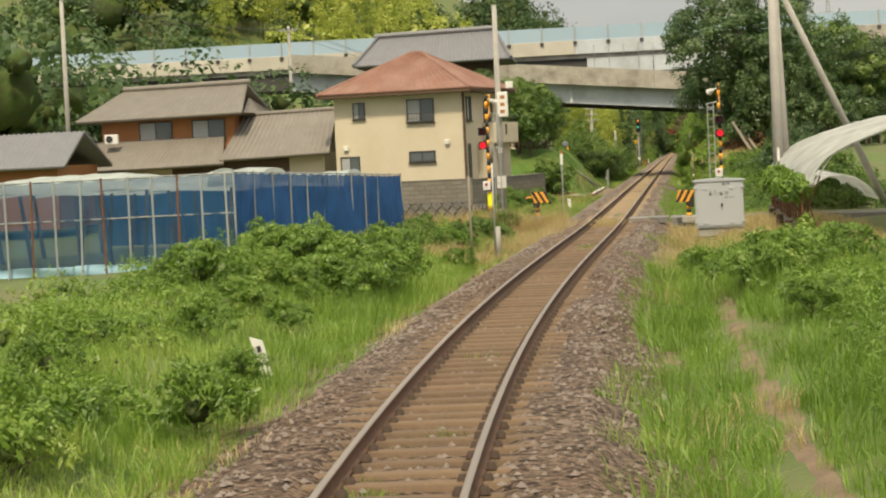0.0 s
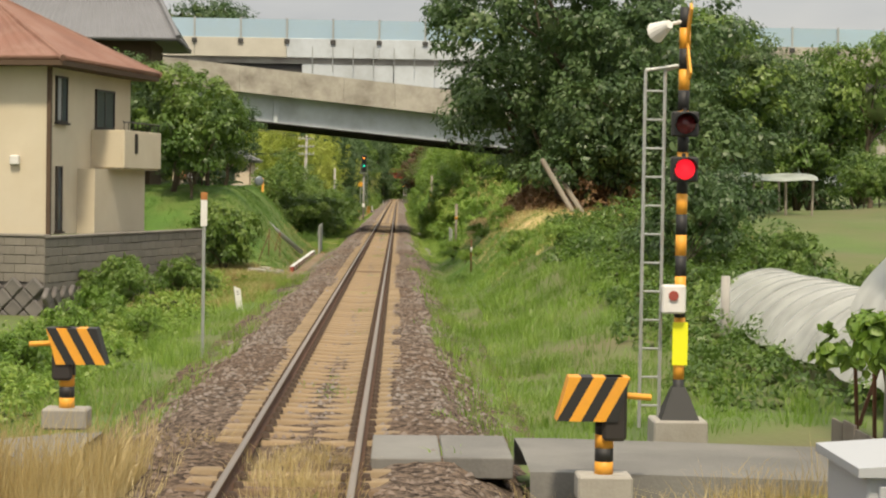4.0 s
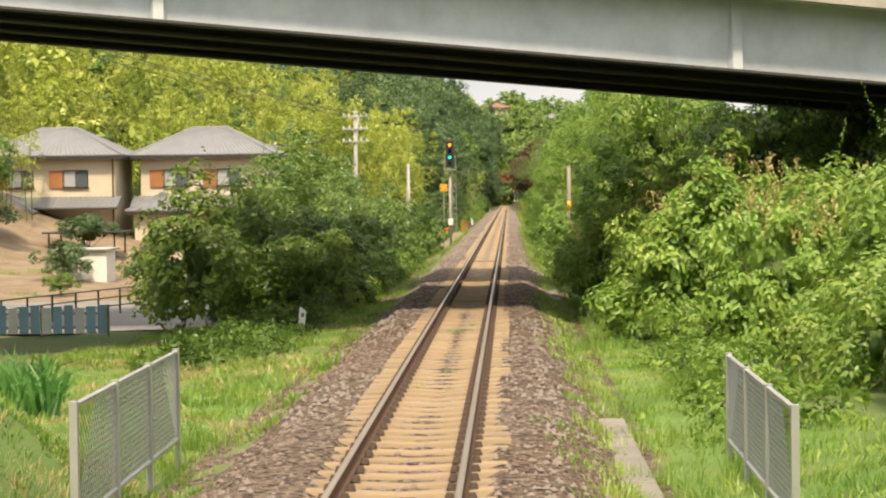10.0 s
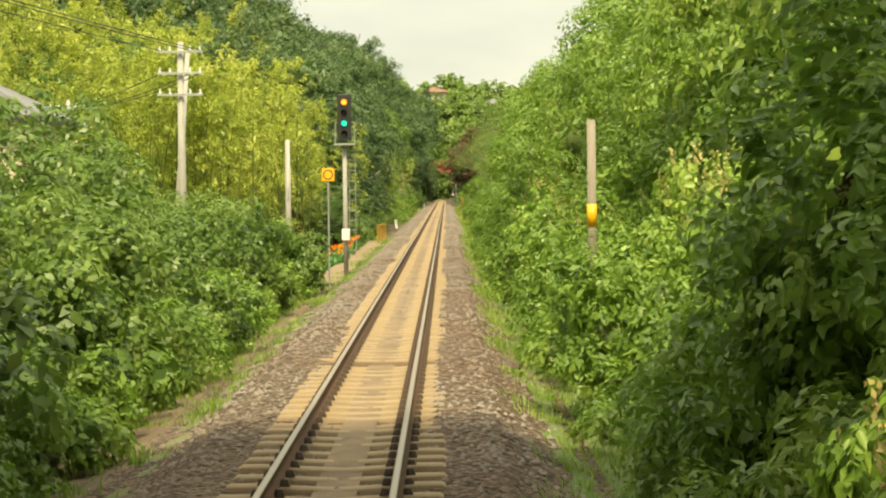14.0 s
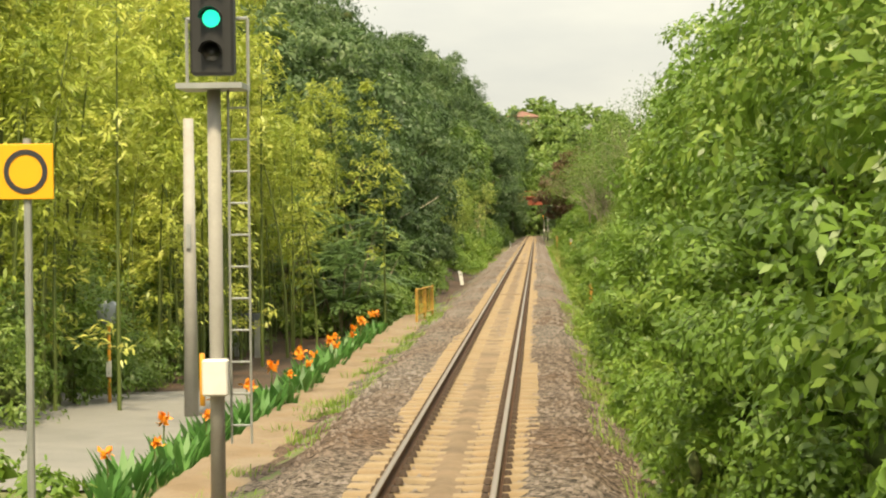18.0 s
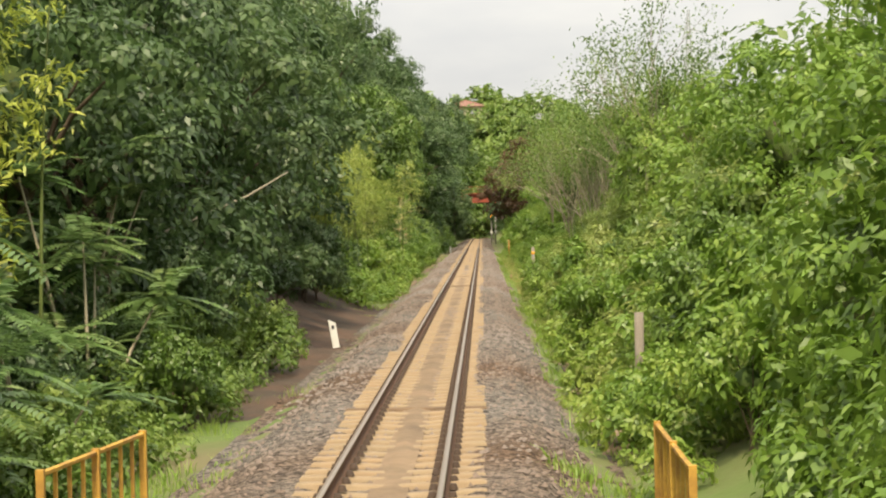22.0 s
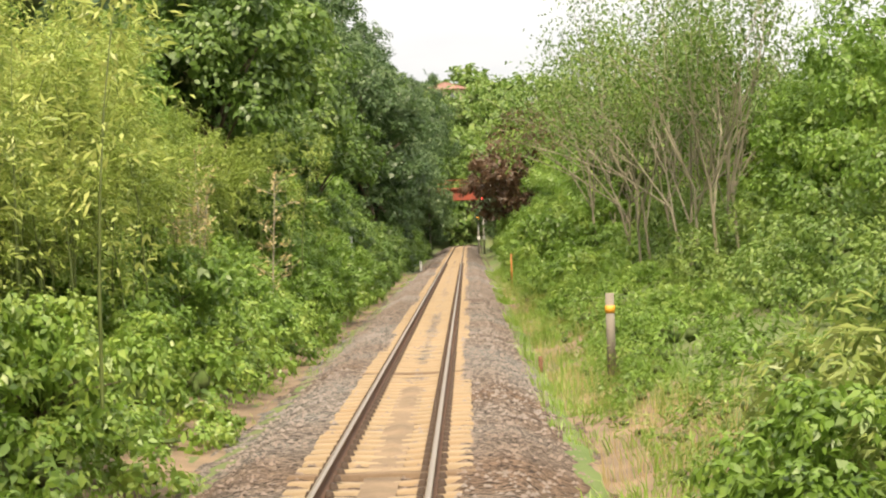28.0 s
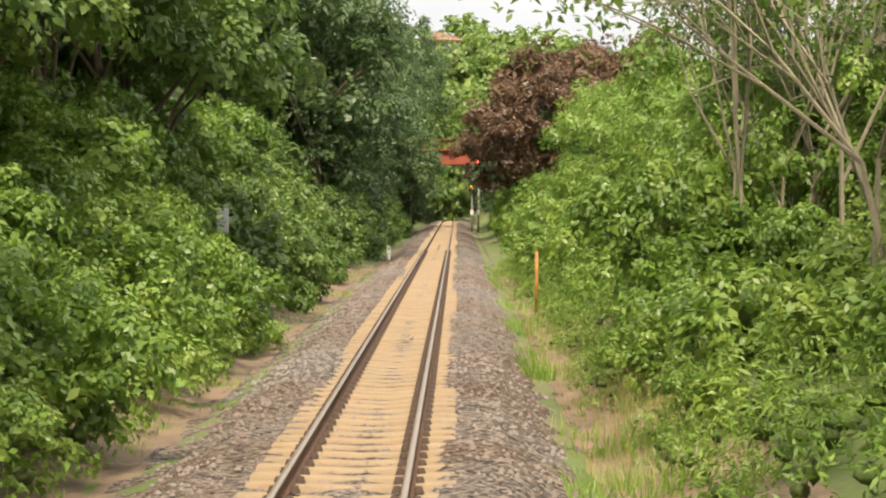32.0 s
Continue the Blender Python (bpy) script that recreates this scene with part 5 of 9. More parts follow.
tiled_slope("upper_roof", (-4.8, 0.5, 6.05), (-4.8, 7.8, 6.05), (-5.4, 4.2, 7.0), (-5.4, 4.2, 7.0), "tile_grey", old, 0.3)
ridge_cap(old, (-13.1, 4.2, 7.9), (-5.2, 4.2, 8.0), 0.16, "tile_grey", "stacked ridge tiles")
tiled_slope("wing_roof", (-5.9, -0.9, 3.35), (0.55, -0.9, 3.5), (0.15, 3.4, 6.0), (-5.4, 3.4, 5.9), "tile_grey", old, 0.3)
tiled_slope("wing_roof", (0.55, 7.6, 3.5), (-5.9, 7.6, 3.35), (-5.4, 3.4, 5.9), (0.15, 3.4, 6.0), "tile_grey", old, 0.3)
ridge_cap(old, (-5.5, 3.4, 6.0), (0.25, 3.4, 6.1), 0.14, "tile_grey")
bm = bmesh.new()
q = [bm.verts.new(c) for c in ((0.0, 0.0, 3.3), (0.0, 7.0, 3.3), (0.0, 3.4, 5.7))]
bm.faces.new(q)
bmesh.ops.solidify(bm, geom=bm.faces[:], thickness=0.1)
part("gable", bm, "wall_cream2", old)

shed = thing("farm_shed", (-33.0, 104.0, -0.5), "low brown-walled shed with a dark tiled roof", "shed", turn=-4)
walls(shed, -8, 2.5, 0, 6, 0, 3.4, "wood_orange")
tiled_slope("roof_slope", (-8.6, -0.7, 3.3), (3.2, -0.7, 3.3), (3.0, 3.0, 5.2), (-8.4, 3.0, 5.2), "tile_blue", shed)
tiled_slope("roof_slope", (3.2, 6.6, 3.3), (-8.6, 6.6, 3.3), (-8.4, 3.0, 5.2), (3.0, 3.0, 5.2), "tile_blue", shed)

# tall tiled house behind the cream one
tall = thing("tall_house", (-10.4, 143.0, 1.0), "large dark-walled house with a heavy grey tiled roof", "house", turn=2)
walls(tall, -8.8, 0, 0, 6.4, -0.6, 8.2, "wood_dark")
for xx, ww in ((-1.2, 1.0), (-4.4, 1.6), (-7.4, 1.6)):
    window(tall, xx, 6.6, ww, 1.1, 0.0)
bm = bmesh.new()
box(bm, -1.9, 0.04, -0.04, 0.0, 4.4, 5.7)
part("wall_panel", bm, "wood_orange", tall)
tiled_slope("roof_slope", (-10.0, -1.1, 8.05), (1.3, -1.1, 8.1), (0.0, 2.9, 10.4), (-8.6, 2.9, 10.2), "tile_blue", tall, 0.3)
tiled_slope("roof_slope", (1.3, 7.4, 8.1), (-10.0, 7.4, 8.05), (-8.6, 2.9, 10.2), (0.0, 2.9, 10.4), "tile_blue", tall, 0.3)
tiled_slope("side_slope", (1.3, -1.1, 8.1), (1.3, 7.4, 8.1), (0.2, 4.6, 9.3), (0.2, 1.2, 9.3), "tile_blue", tall, 0.3)
tiled_slope("side_slope", (-10.0, 7.4, 8.05), (-10.0, -1.1, 8.05), (-8.8, 1.2, 9.2), (-8.8, 4.6, 9.2), "tile_blue", tall, 0.3)
for xx in (-8.7, 0.05):
    bm = bmesh.new()
    bm.faces.new([bm.verts.new(c) for c in ((xx, 0.9, 9.1), (xx, 4.9, 9.1), (xx, 2.9, 10.3))])
    bmesh.ops.solidify(bm, geom=bm.faces[:], thickness=0.08)
    part("gable", bm, "wood_dark", tall)
ridge_cap(tall, (-8.8, 2.9, 10.38), (0.2, 2.9, 10.58), 0.2, "tile_blue")
for q0, q1 in (((0.0, 2.9, 10.5), (1.3, -1.1, 8.2)), ((-8.6, 2.9, 10.3), (-10.0, -1.1, 8.15))):
    ridge_cap(tall, q0, q1, 0.12, "tile_blue")
low = thing("outbuilding", (-18.6, 124, 0.6), "low outbuilding with a blue-grey tiled roof", "outbuilding", turn=-4)
walls(low, -6, 1, 0, 5, 0, 3.6, "wall_cream2")
tiled_slope("roof_slope", (-6.8, -0.7, 3.5), (1.8, -0.7, 3.5), (1.6, 2.5, 5.0), (-6.6, 2.5, 5.0), "tile_blue", low)
tiled_slope("roof_slope", (1.8, 5.7, 3.5), (-6.8, 5.7, 3.5), (-6.6, 2.5, 5.0), (1.6, 2.5, 5.0), "tile_blue", low)


# modern houses past the bridge
def modern_house(at, w, d, turn, label, porch=True):
    h = thing("modern_house", at, label, "house", "modern houses", turn=turn)
    walls(h, -w, 0, 0, d, 0, 5.9, "wall_cream2")
    hip_roof(h, -w, 0, 0, d, 5.95, 7.7, "tile_blue", True, 0.65)
    for xx in (-w * 0.72, -w * 0.3):
        window(h, xx, 4.6, 1.5, 1.05, 0)
        bm = bmesh.new()
        box(bm, xx - 1.6, xx - 0.78, -0.09, 0.0, 4.05, 5.1)
        part("shutter_box", bm, "wood_orange", h, "reddish brown shutter box")
        window(h, xx, 1.4, 1.6, 1.5, 0)
    tiled_slope("lean_to_roof", (-w - 0.4, -1.5, 2.85), (0.4, -1.5, 2.85), (0.4, 0.0, 3.5), (-w - 0.4, 0.0, 3.5), "tile_blue", h)
    if porch:
        walls(h, -w, -w + 3.0, -2.2, 0, 0, 2.5, "wall_cream2", "porch_wall")
        hip_roof(h, -w, -w + 3.0, -2.2, 0.8, 2.6, 3.7, "tile_blue", True, 0.5)
    bm = bmesh.new()
    rod(bm, (-0.1, -0.08, 0), (-0.1, -0.08, 5.9), 0.05, n=8)
    part("downpipe", bm, "wood_dark", h)
    return h


modern_house((-13.6, 249.0, -0.8), 7.7, 5.6, 0, "cream two-storey house with blue-grey tiles and porch")
modern_house((-22.5, 247.0, -0.8), 7.8, 5.6, 0, "cream two-storey house with shutters and tiled lean-to")

# houses on the far hill
for (hx_, hy_, hz_, w, lab) in ((1.5, 700, 24.2, 6.5, "pale hillside house with a brown roof"), (8.0, 712, 22.0, 5.0, "small hillside house behind another"), (17.0, 690, 20.5, 6.5, "hillside house with a wide grey roof")):
    h = thing("hillside_house", (hx_, hy_, hz_ - 1.5), lab, "house", "hillside houses", turn=6)
    walls(h, -w, 0, 0, 7, -3, 4.6, "wall_cream2")
    hip_roof(h, -w, 0, 0, 7, 4.6, 6.1, "roof_brown" if hx_ < 10 else "tile_blue", False, 0.8)
    for xx in (-w * 0.75, -w * 0.3):
        window(h, xx, 3.3, 1.6, 1.2, 0)
        window(h, xx, 0.7, 1.6, 1.2, 0)
    bm = bmesh.new()
    box(bm, -w - 0.3, 0.3, -0.9, 0, 1.7, 1.95)
    part("balcony", bm, "wall_cream2", h)

# red girder bridge at the far bend
rb = thing("red_bridge", (0, 559, 0), "faded red steel girder bridge over the far bend", "bridge")
for nm, z0, z1, y0, y1 in (("girder", 5.35, 6.55, 0, 0.2), ("deck", 6.55, 6.75, -0.3, 3.6), ("girder", 5.35, 6.55, 3.1, 3.3)):
    bm = bmesh.new()
    box(bm, -9, 13, y0, y1, z0, z1, bevel=0.03)
    part(nm, bm, "red_bridge", rb)
for k in range(12):
    bm = bmesh.new()
    box(bm, -9 + k * 2, -8.9 + k * 2, -0.14, 0, 5.4, 6.5)
    part("stiffener", bm, "red_bridge", rb)
bm = bmesh.new()
for k in range(15):
    rod(bm, (-9 + k * 1.57, -0.2, 6.75), (-9 + k * 1.57, -0.2, 7.6), 0.03, n=6)
rod(bm, (-9, -0.2, 7.6), (13, -0.2, 7.6), 0.035, n=6)
rod(bm, (-9, -0.2, 7.2), (13, -0.2, 7.2), 0.025, n=6)
part("railing", bm, "red_bridge", rb)
for px in (-8.3, 12.3):
    bm = bmesh.new()
    box(bm, px - 0.9, px + 0.9, -0.8, 4.0, -1, 5.35, bevel=0.05)
    part("abutment", bm, "concrete", rb)


# colour-light signals
def colour_signal(at, h, lamps, label, lens=0.095):
    s = thing("railway_signal", at, label, "railway signal", "railway signals")
    bm = bmesh.new()
    rod(bm, (0, 0, -0.5), (0, 0, h), 0.085, 0.075, 16)
    part("mast", bm, "pole_concrete", s, "", True)
    z1 = h + 0.25 + 0.37 * len(lamps)
    bm = bmesh.new()
    box(bm, -0.24, 0.24, -0.12, 0.1, h + 0.1, z1, bevel=0.03)
    head = part("signal_head", bm, "black", s)
    for k, m_ in enumerate(lamps):
        z = z1 - 0.28 - k * 0.37
        bm = bmesh.new()
        rod(bm, (0, -0.1, z), (0, -0.14, z), lens, n=20)
        part("lens", bm, m_, head, "", True)
        bm = bmesh.new()
        for i in range(10):
            a0, a1 = math.pi * i / 10, math.pi * (i + 1) / 10
            q = [bm.verts.new((0.12 * math.cos(a), yy, z + 0.12 * math.sin(a))) for a, yy in ((a0, -0.12), (a1, -0.12), (a1, -0.3), (a0, -0.3))]
            bm.faces.new(q)
        bmesh.ops.solidify(bm, geom=bm.faces[:], thickness=0.004)
        part("hood", bm, "black", head)
    bm = bmesh.new()
    box(bm, -0.36, 0.36, -0.35, 0.3, h - 0.06, h + 0.0)
    for xx in (-0.34, 0.34):
        rod(bm, (xx, 0.28, h), (xx, 0.28, h + 0.75), 0.02, n=6)
    rod(bm, (-0.34, 0.28, h + 0.75), (0.34, 0.28, h + 0.75), 0.02, n=6)
    part("platform", bm, "galv", s, "small steel work platform")
    bm = bmesh.new()
    for xx in (0.14, 0.36):
        rod(bm, (xx, 0.1, 0.6), (xx, 0.1, h), 0.015, n=6)
    for k in range(int(h / 0.35) - 2):
        rod(bm, (0.14, 0.1, 0.8 + k * 0.35), (0.36, 0.1, 0.8 + k * 0.35), 0.012, n=6)
    part("ladder", bm, "galv", s)
    bm = bmesh.new()
    box(bm, -0.13, 0.15, -0.24, -0.06, 1.15, 1.55, bevel=0.02)
    part("junction_box", bm, "white", s, "pale junction box")
    return s


colour_signal((-2.52, 249.3, -0.45), 4.55, ("amber_lamp", "lens_off", "green_lamp", "lens_off"), "railway signal showing amber over green on a pale mast")
# lenses widened so that their shape holds the distant lamps' glare
colour_signal((2.85, 556, -0.2), 4.55, ("signal_red", "lens_off", "lens_off"), "distant railway signal showing red", 0.17)
colour_signal((2.25, 553, -0.2), 3.2, ("lens_off", "amber_lamp"), "distant low railway signal showing amber", 0.17)

ys_ = thing("speed_sign", (-2.67, 241.8, -0.6), "square yellow sign with a dark ring on a thin post", "sign")
bm = bmesh.new()
rod(bm, (0, 0, -0.3), (0, 0, 3.8), 0.03)
part("shaft", bm, "galv", ys_)
bm = bmesh.new()
box(bm, -0.2, 0.2, -0.05, -0.03, 3.36, 3.76, bevel=0.005)
pl = part("plate", bm, "sign_yellow", ys_)
bm = bmesh.new()
ring = [[bm.verts.new((r_ * math.cos(math.tau * k / 32), -0.0545, 3.56 + r_ * math.sin(math.tau * k / 32))) for r_ in (0.122, 0.16)] for k in range(32)]
for k in range(32):
    bm.faces.new((*ring[k], *ring[(k + 1) % 32][::-1]))
part("ring", bm, "ink", pl, "dark painted ring")

# kerb, pipe and fences by the grass bank
kb = thing("painted_kerb", (0, 0, 0), "low kerb with worn red and white blocks below the bank", "kerb")
for k in range(20):
    y0 = 124.6 + k * 0.95
    bm = bmesh.new()
    box(bm, -2.98, -2.86, y0, y0 + 0.935, -0.66, -0.36 + rng.uniform(-0.012, 0.012), bevel=0.01)
    part("kerb_block", bm, "white" if k % 2 else "red_white", kb)
    bm = bmesh.new()
    box(bm, -2.99, -2.85, y0 + 0.01, y0 + 0.925, -0.352, -0.325, bevel=0.006)
    part("cap", bm, "white", kb)
pp = tagged(new("drain_pipe"), "grey drain pipe lying down the grass bank", "pipe")
bm = bmesh.new()
rod(bm, (-3.0, 133.9, -0.12), (-5.35, 132.6, 1.95), 0.09, n=14)
part("pipe_length", bm, "galv", pp, "", True)


def panel_fence(p0, p1, h, n, material, label, group, mesh=True, thick=0.035):
    f = thing("fence_panel", p0, label, "fence", group)
    A, B = Vector((0, 0, 0)), Vector(p1) - Vector(p0)
    for k in range(n + 1):
        bm = bmesh.new()
        q = B * (k / n)
        box(bm, q.x - thick, q.x + thick, q.y - thick, q.y + thick, q.z - 0.4, q.z + h)
        part("fence_post", bm, material, f)
    for z in (0.1, h - 0.04):
        bm = bmesh.new()
        rod(bm, A + Vector((0, 0, z)), B + Vector((0, 0, z)), thick * 0.8, n=6)
        part("rail_bar", bm, material, f)
    if mesh:
        bm = bmesh.new()
        L = B.length
        for k in range(int(L / 0.11)):
            q = B * (k * 0.11 / L)
            for dirn in (1, -1):
                q2 = B * min(1, max(0, (k * 0.11 + dirn * (h - 0.15)) / L))
                z2 = 0.1 + min(h - 0.15, (abs((q2 - q).length)))
                rod(bm, q + Vector((0, 0, 0.1)), q2 + Vector((0, 0, z2)), 0.006, n=3, cap=False)
        part("wire_mesh", bm, material, f)
    else:
        for k in range(n * 4 + 1):
            bm = bmesh.new()
            q = B * (k / (n * 4))
            box(bm, q.x - 0.018, q.x + 0.018, q.y - 0.018, q.y + 0.018, q.z + 0.1, q.z + h - 0.04)
            part("picket", bm, material, f)
    return f


panel_fence((-2.75, 145.3, -0.35), (-2.85, 151.2, -0.35), 1.15, 3, "galv", "grey wire mesh fence panel beside the ballast", "mesh fences")
panel_fence((3.45, 145.4, -0.4), (3.5, 151.0, -0.4), 1.1, 3, "galv", "grey wire mesh fence panel on the verge", "mesh fences")
panel_fence((-2.84, 291.0, -0.45), (-2.5, 294.2, -0.45), 0.93, 2, "fence_ochre", "rusty orange barred fence at the culvert", "orange fences", False)
panel_fence((2.72, 290.5, -0.45), (2.75, 294.2, -0.45), 0.93, 2, "fence_ochre", "rusty orange barred fence in the weeds", "orange fences", False)

# lane with railing below the houses
lane_m = grid_mesh("lane", np.linspace(-34, -7.6, 30), np.linspace(189, 208, 20), lambda x, y: np.maximum(height(x, y) + 0.05, -1.55), "road")
tagged(new("lane", lane_m), "pale asphalt lane in front of the houses", "road", kind="structure")
lane2 = grid_mesh("lane", np.linspace(-16, -4.6, 14), np.linspace(255, 275, 14), lambda x, y: height(x, y) + 0.04, "road")
tagged(new("lane", lane2), "short asphalt lane beside the track", "road", kind="structure")
lr = thing("road_railing", (-7.7, 190, -1.6), "dark tubular railing along the lane", "railing")
for k in range(18):
    bm = bmesh.new()
    rod(bm, (-8.0 + k * 0.45, k * 1.6, 0), (-8.0 + k * 0.45, k * 1.6, 0.95), 0.035, n=8)
    part("rail_post", bm, "frame_dark", lr)
for z in (0.35, 0.65, 0.95):
    bm = bmesh.new()
    rod(bm, (-8.0, 0, z), (-8.0 + 17 * 0.45, 17 * 1.6, z), 0.025, n=6)
    part("rail_bar", bm, "frame_dark", lr)
mr = thing("traffic_mirror", (-5.95, 153.2, -0.75), "round convex road mirror on an orange pole", "road mirror")
bm = bmesh.new()
rod(bm, (0, 0, -0.4), (0, 0, 3.75), 0.05, n=12)
part("pole", bm, "yellow", mr, "orange pole", True)
bm = bmesh.new()
bmesh.ops.create_uvsphere(bm, u_segments=20, v_segments=10, radius=0.24, matrix=pose(-0.18, -0.12, 3.6, 90, 0, 15) @ Matrix.Diagonal((1, 1, 0.25, 1)))
part("mirror_disc", bm, "mirror_back", mr, "", True)

cul = thing("steel_gantry", (-8.0, 289.0, -2.6), "dark grey steel portal frame at the culvert", "steel frame")
for nm, q in (("upright", (-0.45, -0.25, -0.1, 0.1, -0.3, 2.2)), ("upright", (0.25, 0.45, -0.1, 0.1, -0.3, 2.2)), ("lintel", (-0.45, 0.45, -0.1, 0.1, 2.2, 2.42))):
    bm = bmesh.new()
    box(bm, *q, bevel=0.01)
    part(nm, bm, mat("grey_blue_steel", (0.16, 0.18, 0.2), 0.6, 0.2, 3, 0.1) if nm == "lintel" else "galv", cul)

# concrete trough lids on the right verge
for base, y0, n_ in ((2.35, 146, 9), (2.3, 180, 12)):
    tr = thing("cable_trough", (base, y0, -0.62), "concrete cable trough with loose lids along the ballast", "cable trough", "cable troughs")
    for k in range(n_):
        bm = bmesh.new()
        box(bm, -0.18, 0.18, k * 1.0, k * 1.0 + 0.985, -0.15, 0.12 + rng.uniform(0, 0.02), bevel=0.012)
        part("lid", bm, "block", tr)

# ---- grape nets and vinyl houses ----
def draped_sheet(name, p0, p1, z_bot, z_top0, z_top1, material, parent, folds=30, depth=0.12, label=""):
    A, B = np.array(p0, float), np.array(p1, float)
    u = (B - A) / np.linalg.norm(B - A)
    nrm = np.array((-u[1], u[0]))
    ns, nz = folds * 4, 8
    s = np.linspace(0, 1, ns + 1)
    v = []
    for k in range(nz + 1):
        w = k / nz
        off = depth * (np.sin(s * folds * 6.28 + 0.6 * np.sin(s * 37)) * 0.5 + 0.5 * np.sin(s * 17.0 + 3 * w)) * (0.35 + 0.65 * (1 - w))
        z = z_bot + (z_top0 + (z_top1 - z_top0) * s - z_bot) * w - (0.05 * np.sin(s * folds * 1.57) ** 2 if k == nz else 0)
        xy = A[None] + (B - A)[None] * s[:, None] + nrm[None] * off[:, None]
        v.append(np.column_stack([xy, z]))
    i = np.arange((ns + 1) * (nz + 1)).reshape(nz + 1, ns + 1)
    f = np.stack([i[:-1, :-1], i[:-1, 1:], i[1:, 1:], i[1:, :-1]], -1).reshape(-1, 4)
    return part(name, quad_mesh(name, np.concatenate(v), f, material, True), None, parent, label)


vy_ = thing("netted_vineyard", (0, 0, 0), "vineyard enclosed in hanging blue crop netting on rusty poles", "netted vineyard")
draped_sheet("side_net", (-8.6, 49.5), (-7.0, 68.3), -0.1, 2.3, 1.85, "net_blue", vy_, 46, 0.14, "dense folded blue netting")
draped_sheet("front_net", (-17.5, 48.5), (-8.6, 49.5), -0.05, 2.25, 2.3, "net_thin", vy_, 22, 0.05, "sheer blue netting")
draped_sheet("end_net", (-7.0, 68.3), (-15.5, 69.0), -0.1, 1.85, 1.9, "net_blue", vy_, 20, 0.1)
draped_sheet("back_net", (-17.0, 66.5), (-9.5, 66.0), -0.1, 1.9, 1.9, "net_blue", vy_, 20, 0.1)
for k in range(15):
    bm = bmesh.new()
    xx = -17.4 + k * 0.63
    rod(bm, (xx, 48.55, -0.4), (xx + rng.uniform(-0.05, 0.05), 48.6, 2.3), 0.028, n=7)
    part("pole", bm, "rust" if k % 3 == 0 else "galv", vy_)
for k in range(12):
    bm = bmesh.new()
    xx, yy = -8.6 + 1.6 * k / 11, 49.5 + 18.8 * k / 11
    rod(bm, (xx, yy, -0.4), (xx, yy, 2.35 - 0.42 * k / 11), 0.028, n=7)
    part("pole", bm, "galv", vy_)
for k in range(4):
    for j in range(5):
        bm = bmesh.new()
        xx, yy = -16.5 + k * 2.1 + rng.uniform(-0.3, 0.3), 51.5 + j * 3.2
        rod(bm, (xx, yy, -0.3), (xx + rng.uniform(-0.3, 0.3), yy, 1.9), 0.07, 0.05, 7)
        part("vine_trunk", bm, "bark", vy_)
bm = bmesh.new()
for z in (1.25, 2.25):
    rod(bm, (-17.5, 48.52, z), (-8.6, 49.5, z + 0.03), 0.02, n=6)
rod(bm, (-8.6, 49.5, 2.3), (-7.0, 68.3, 1.88), 0.02, n=6)
part("wire", bm, "galv", vy_)
draped_sheet("ground_sheet", (-17.5, 48.4), (-8.7, 49.35), -0.12, 0.1, 0.16, "cyan_sheet", vy_, 10, 0.08, "pale blue sheet along the foot")


def vinyl_roof(name, parent, y0, y1, fn, width, material="vinyl", label=""):
    """A row of sagging vinyl over hoops, along x; fn(x) gives the crown's height."""
    v = []
    nx, na = 44, 14
    x0, x1 = width
    for i in range(nx + 1):
        x = x0 + (x1 - x0) * i / nx
        for j in range(na + 1):
            a = math.pi * j / na
            rr = 1 - 0.05 * abs(math.sin(i * math.pi / 4))
            v.append((x, (y0 + y1) / 2 - (y1 - y0) / 2 * math.cos(a), fn(x)[0] + (fn(x)[1]) * math.sin(a) ** 0.7 * rr))
    q = np.arange((nx + 1) * (na + 1)).reshape(nx + 1, na + 1)
    f = np.stack([q[:-1, :-1], q[:-1, 1:], q[1:, 1:], q[1:, :-1]], -1).reshape(-1, 4)
    return part(name, quad_mesh(name, np.array(v), f, material, True), None, parent, label)


for k in range(4):
    vinyl_roof("vinyl_cover", vy_, 50 + k * 4.6, 54 + k * 4.6, lambda x, k=k: (1.95 - 0.09 * k + 0.05 * math.sin(x * 2 + k), 0.42 + 0.1 * math.sin(x * 1.3 + 2 * k)), (-17.2, -9.4 + 0.4 * k), "vinyl_thin", "sagging clear vinyl")

gh = thing("vinyl_house", (0, 0, 0), "low arched vinyl grape house over rusty struts", "vinyl house")


def arch_sheet(name, xs_, ys_, zfn, material, parent, label=""):
    X, Y = np.meshgrid(xs_, ys_)
    Z = zfn(X, Y)
    i = np.arange(X.size).reshape(X.shape)
    f = np.stack([i[:-1, :-1], i[:-1, 1:], i[1:, 1:], i[1:, :-1]], -1).reshape(-1, 4)
    return part(name, quad_mesh(name, np.stack([X, Y, Z], -1).reshape(-1, 3), f, material, True), None, parent, label)


def gh_z(X, Y):
    u = np.clip((X - 5.75 - 0.02 * (72 - Y)) / 5.5, 0, 1)
    return 1.2 + 2.0 * np.sin(u * math.pi / 2) ** 0.5 - 0.045 * np.abs(np.sin(Y * 2.2)) - 0.04 * np.sin(X * 2 + Y)


arch_sheet("vinyl_cover", np.concatenate([np.linspace(5.75, 6.6, 10), np.linspace(6.8, 14, 18)]), np.linspace(54.5, 73, 50), gh_z, "vinyl", gh, "clouded grey-white vinyl sheet")
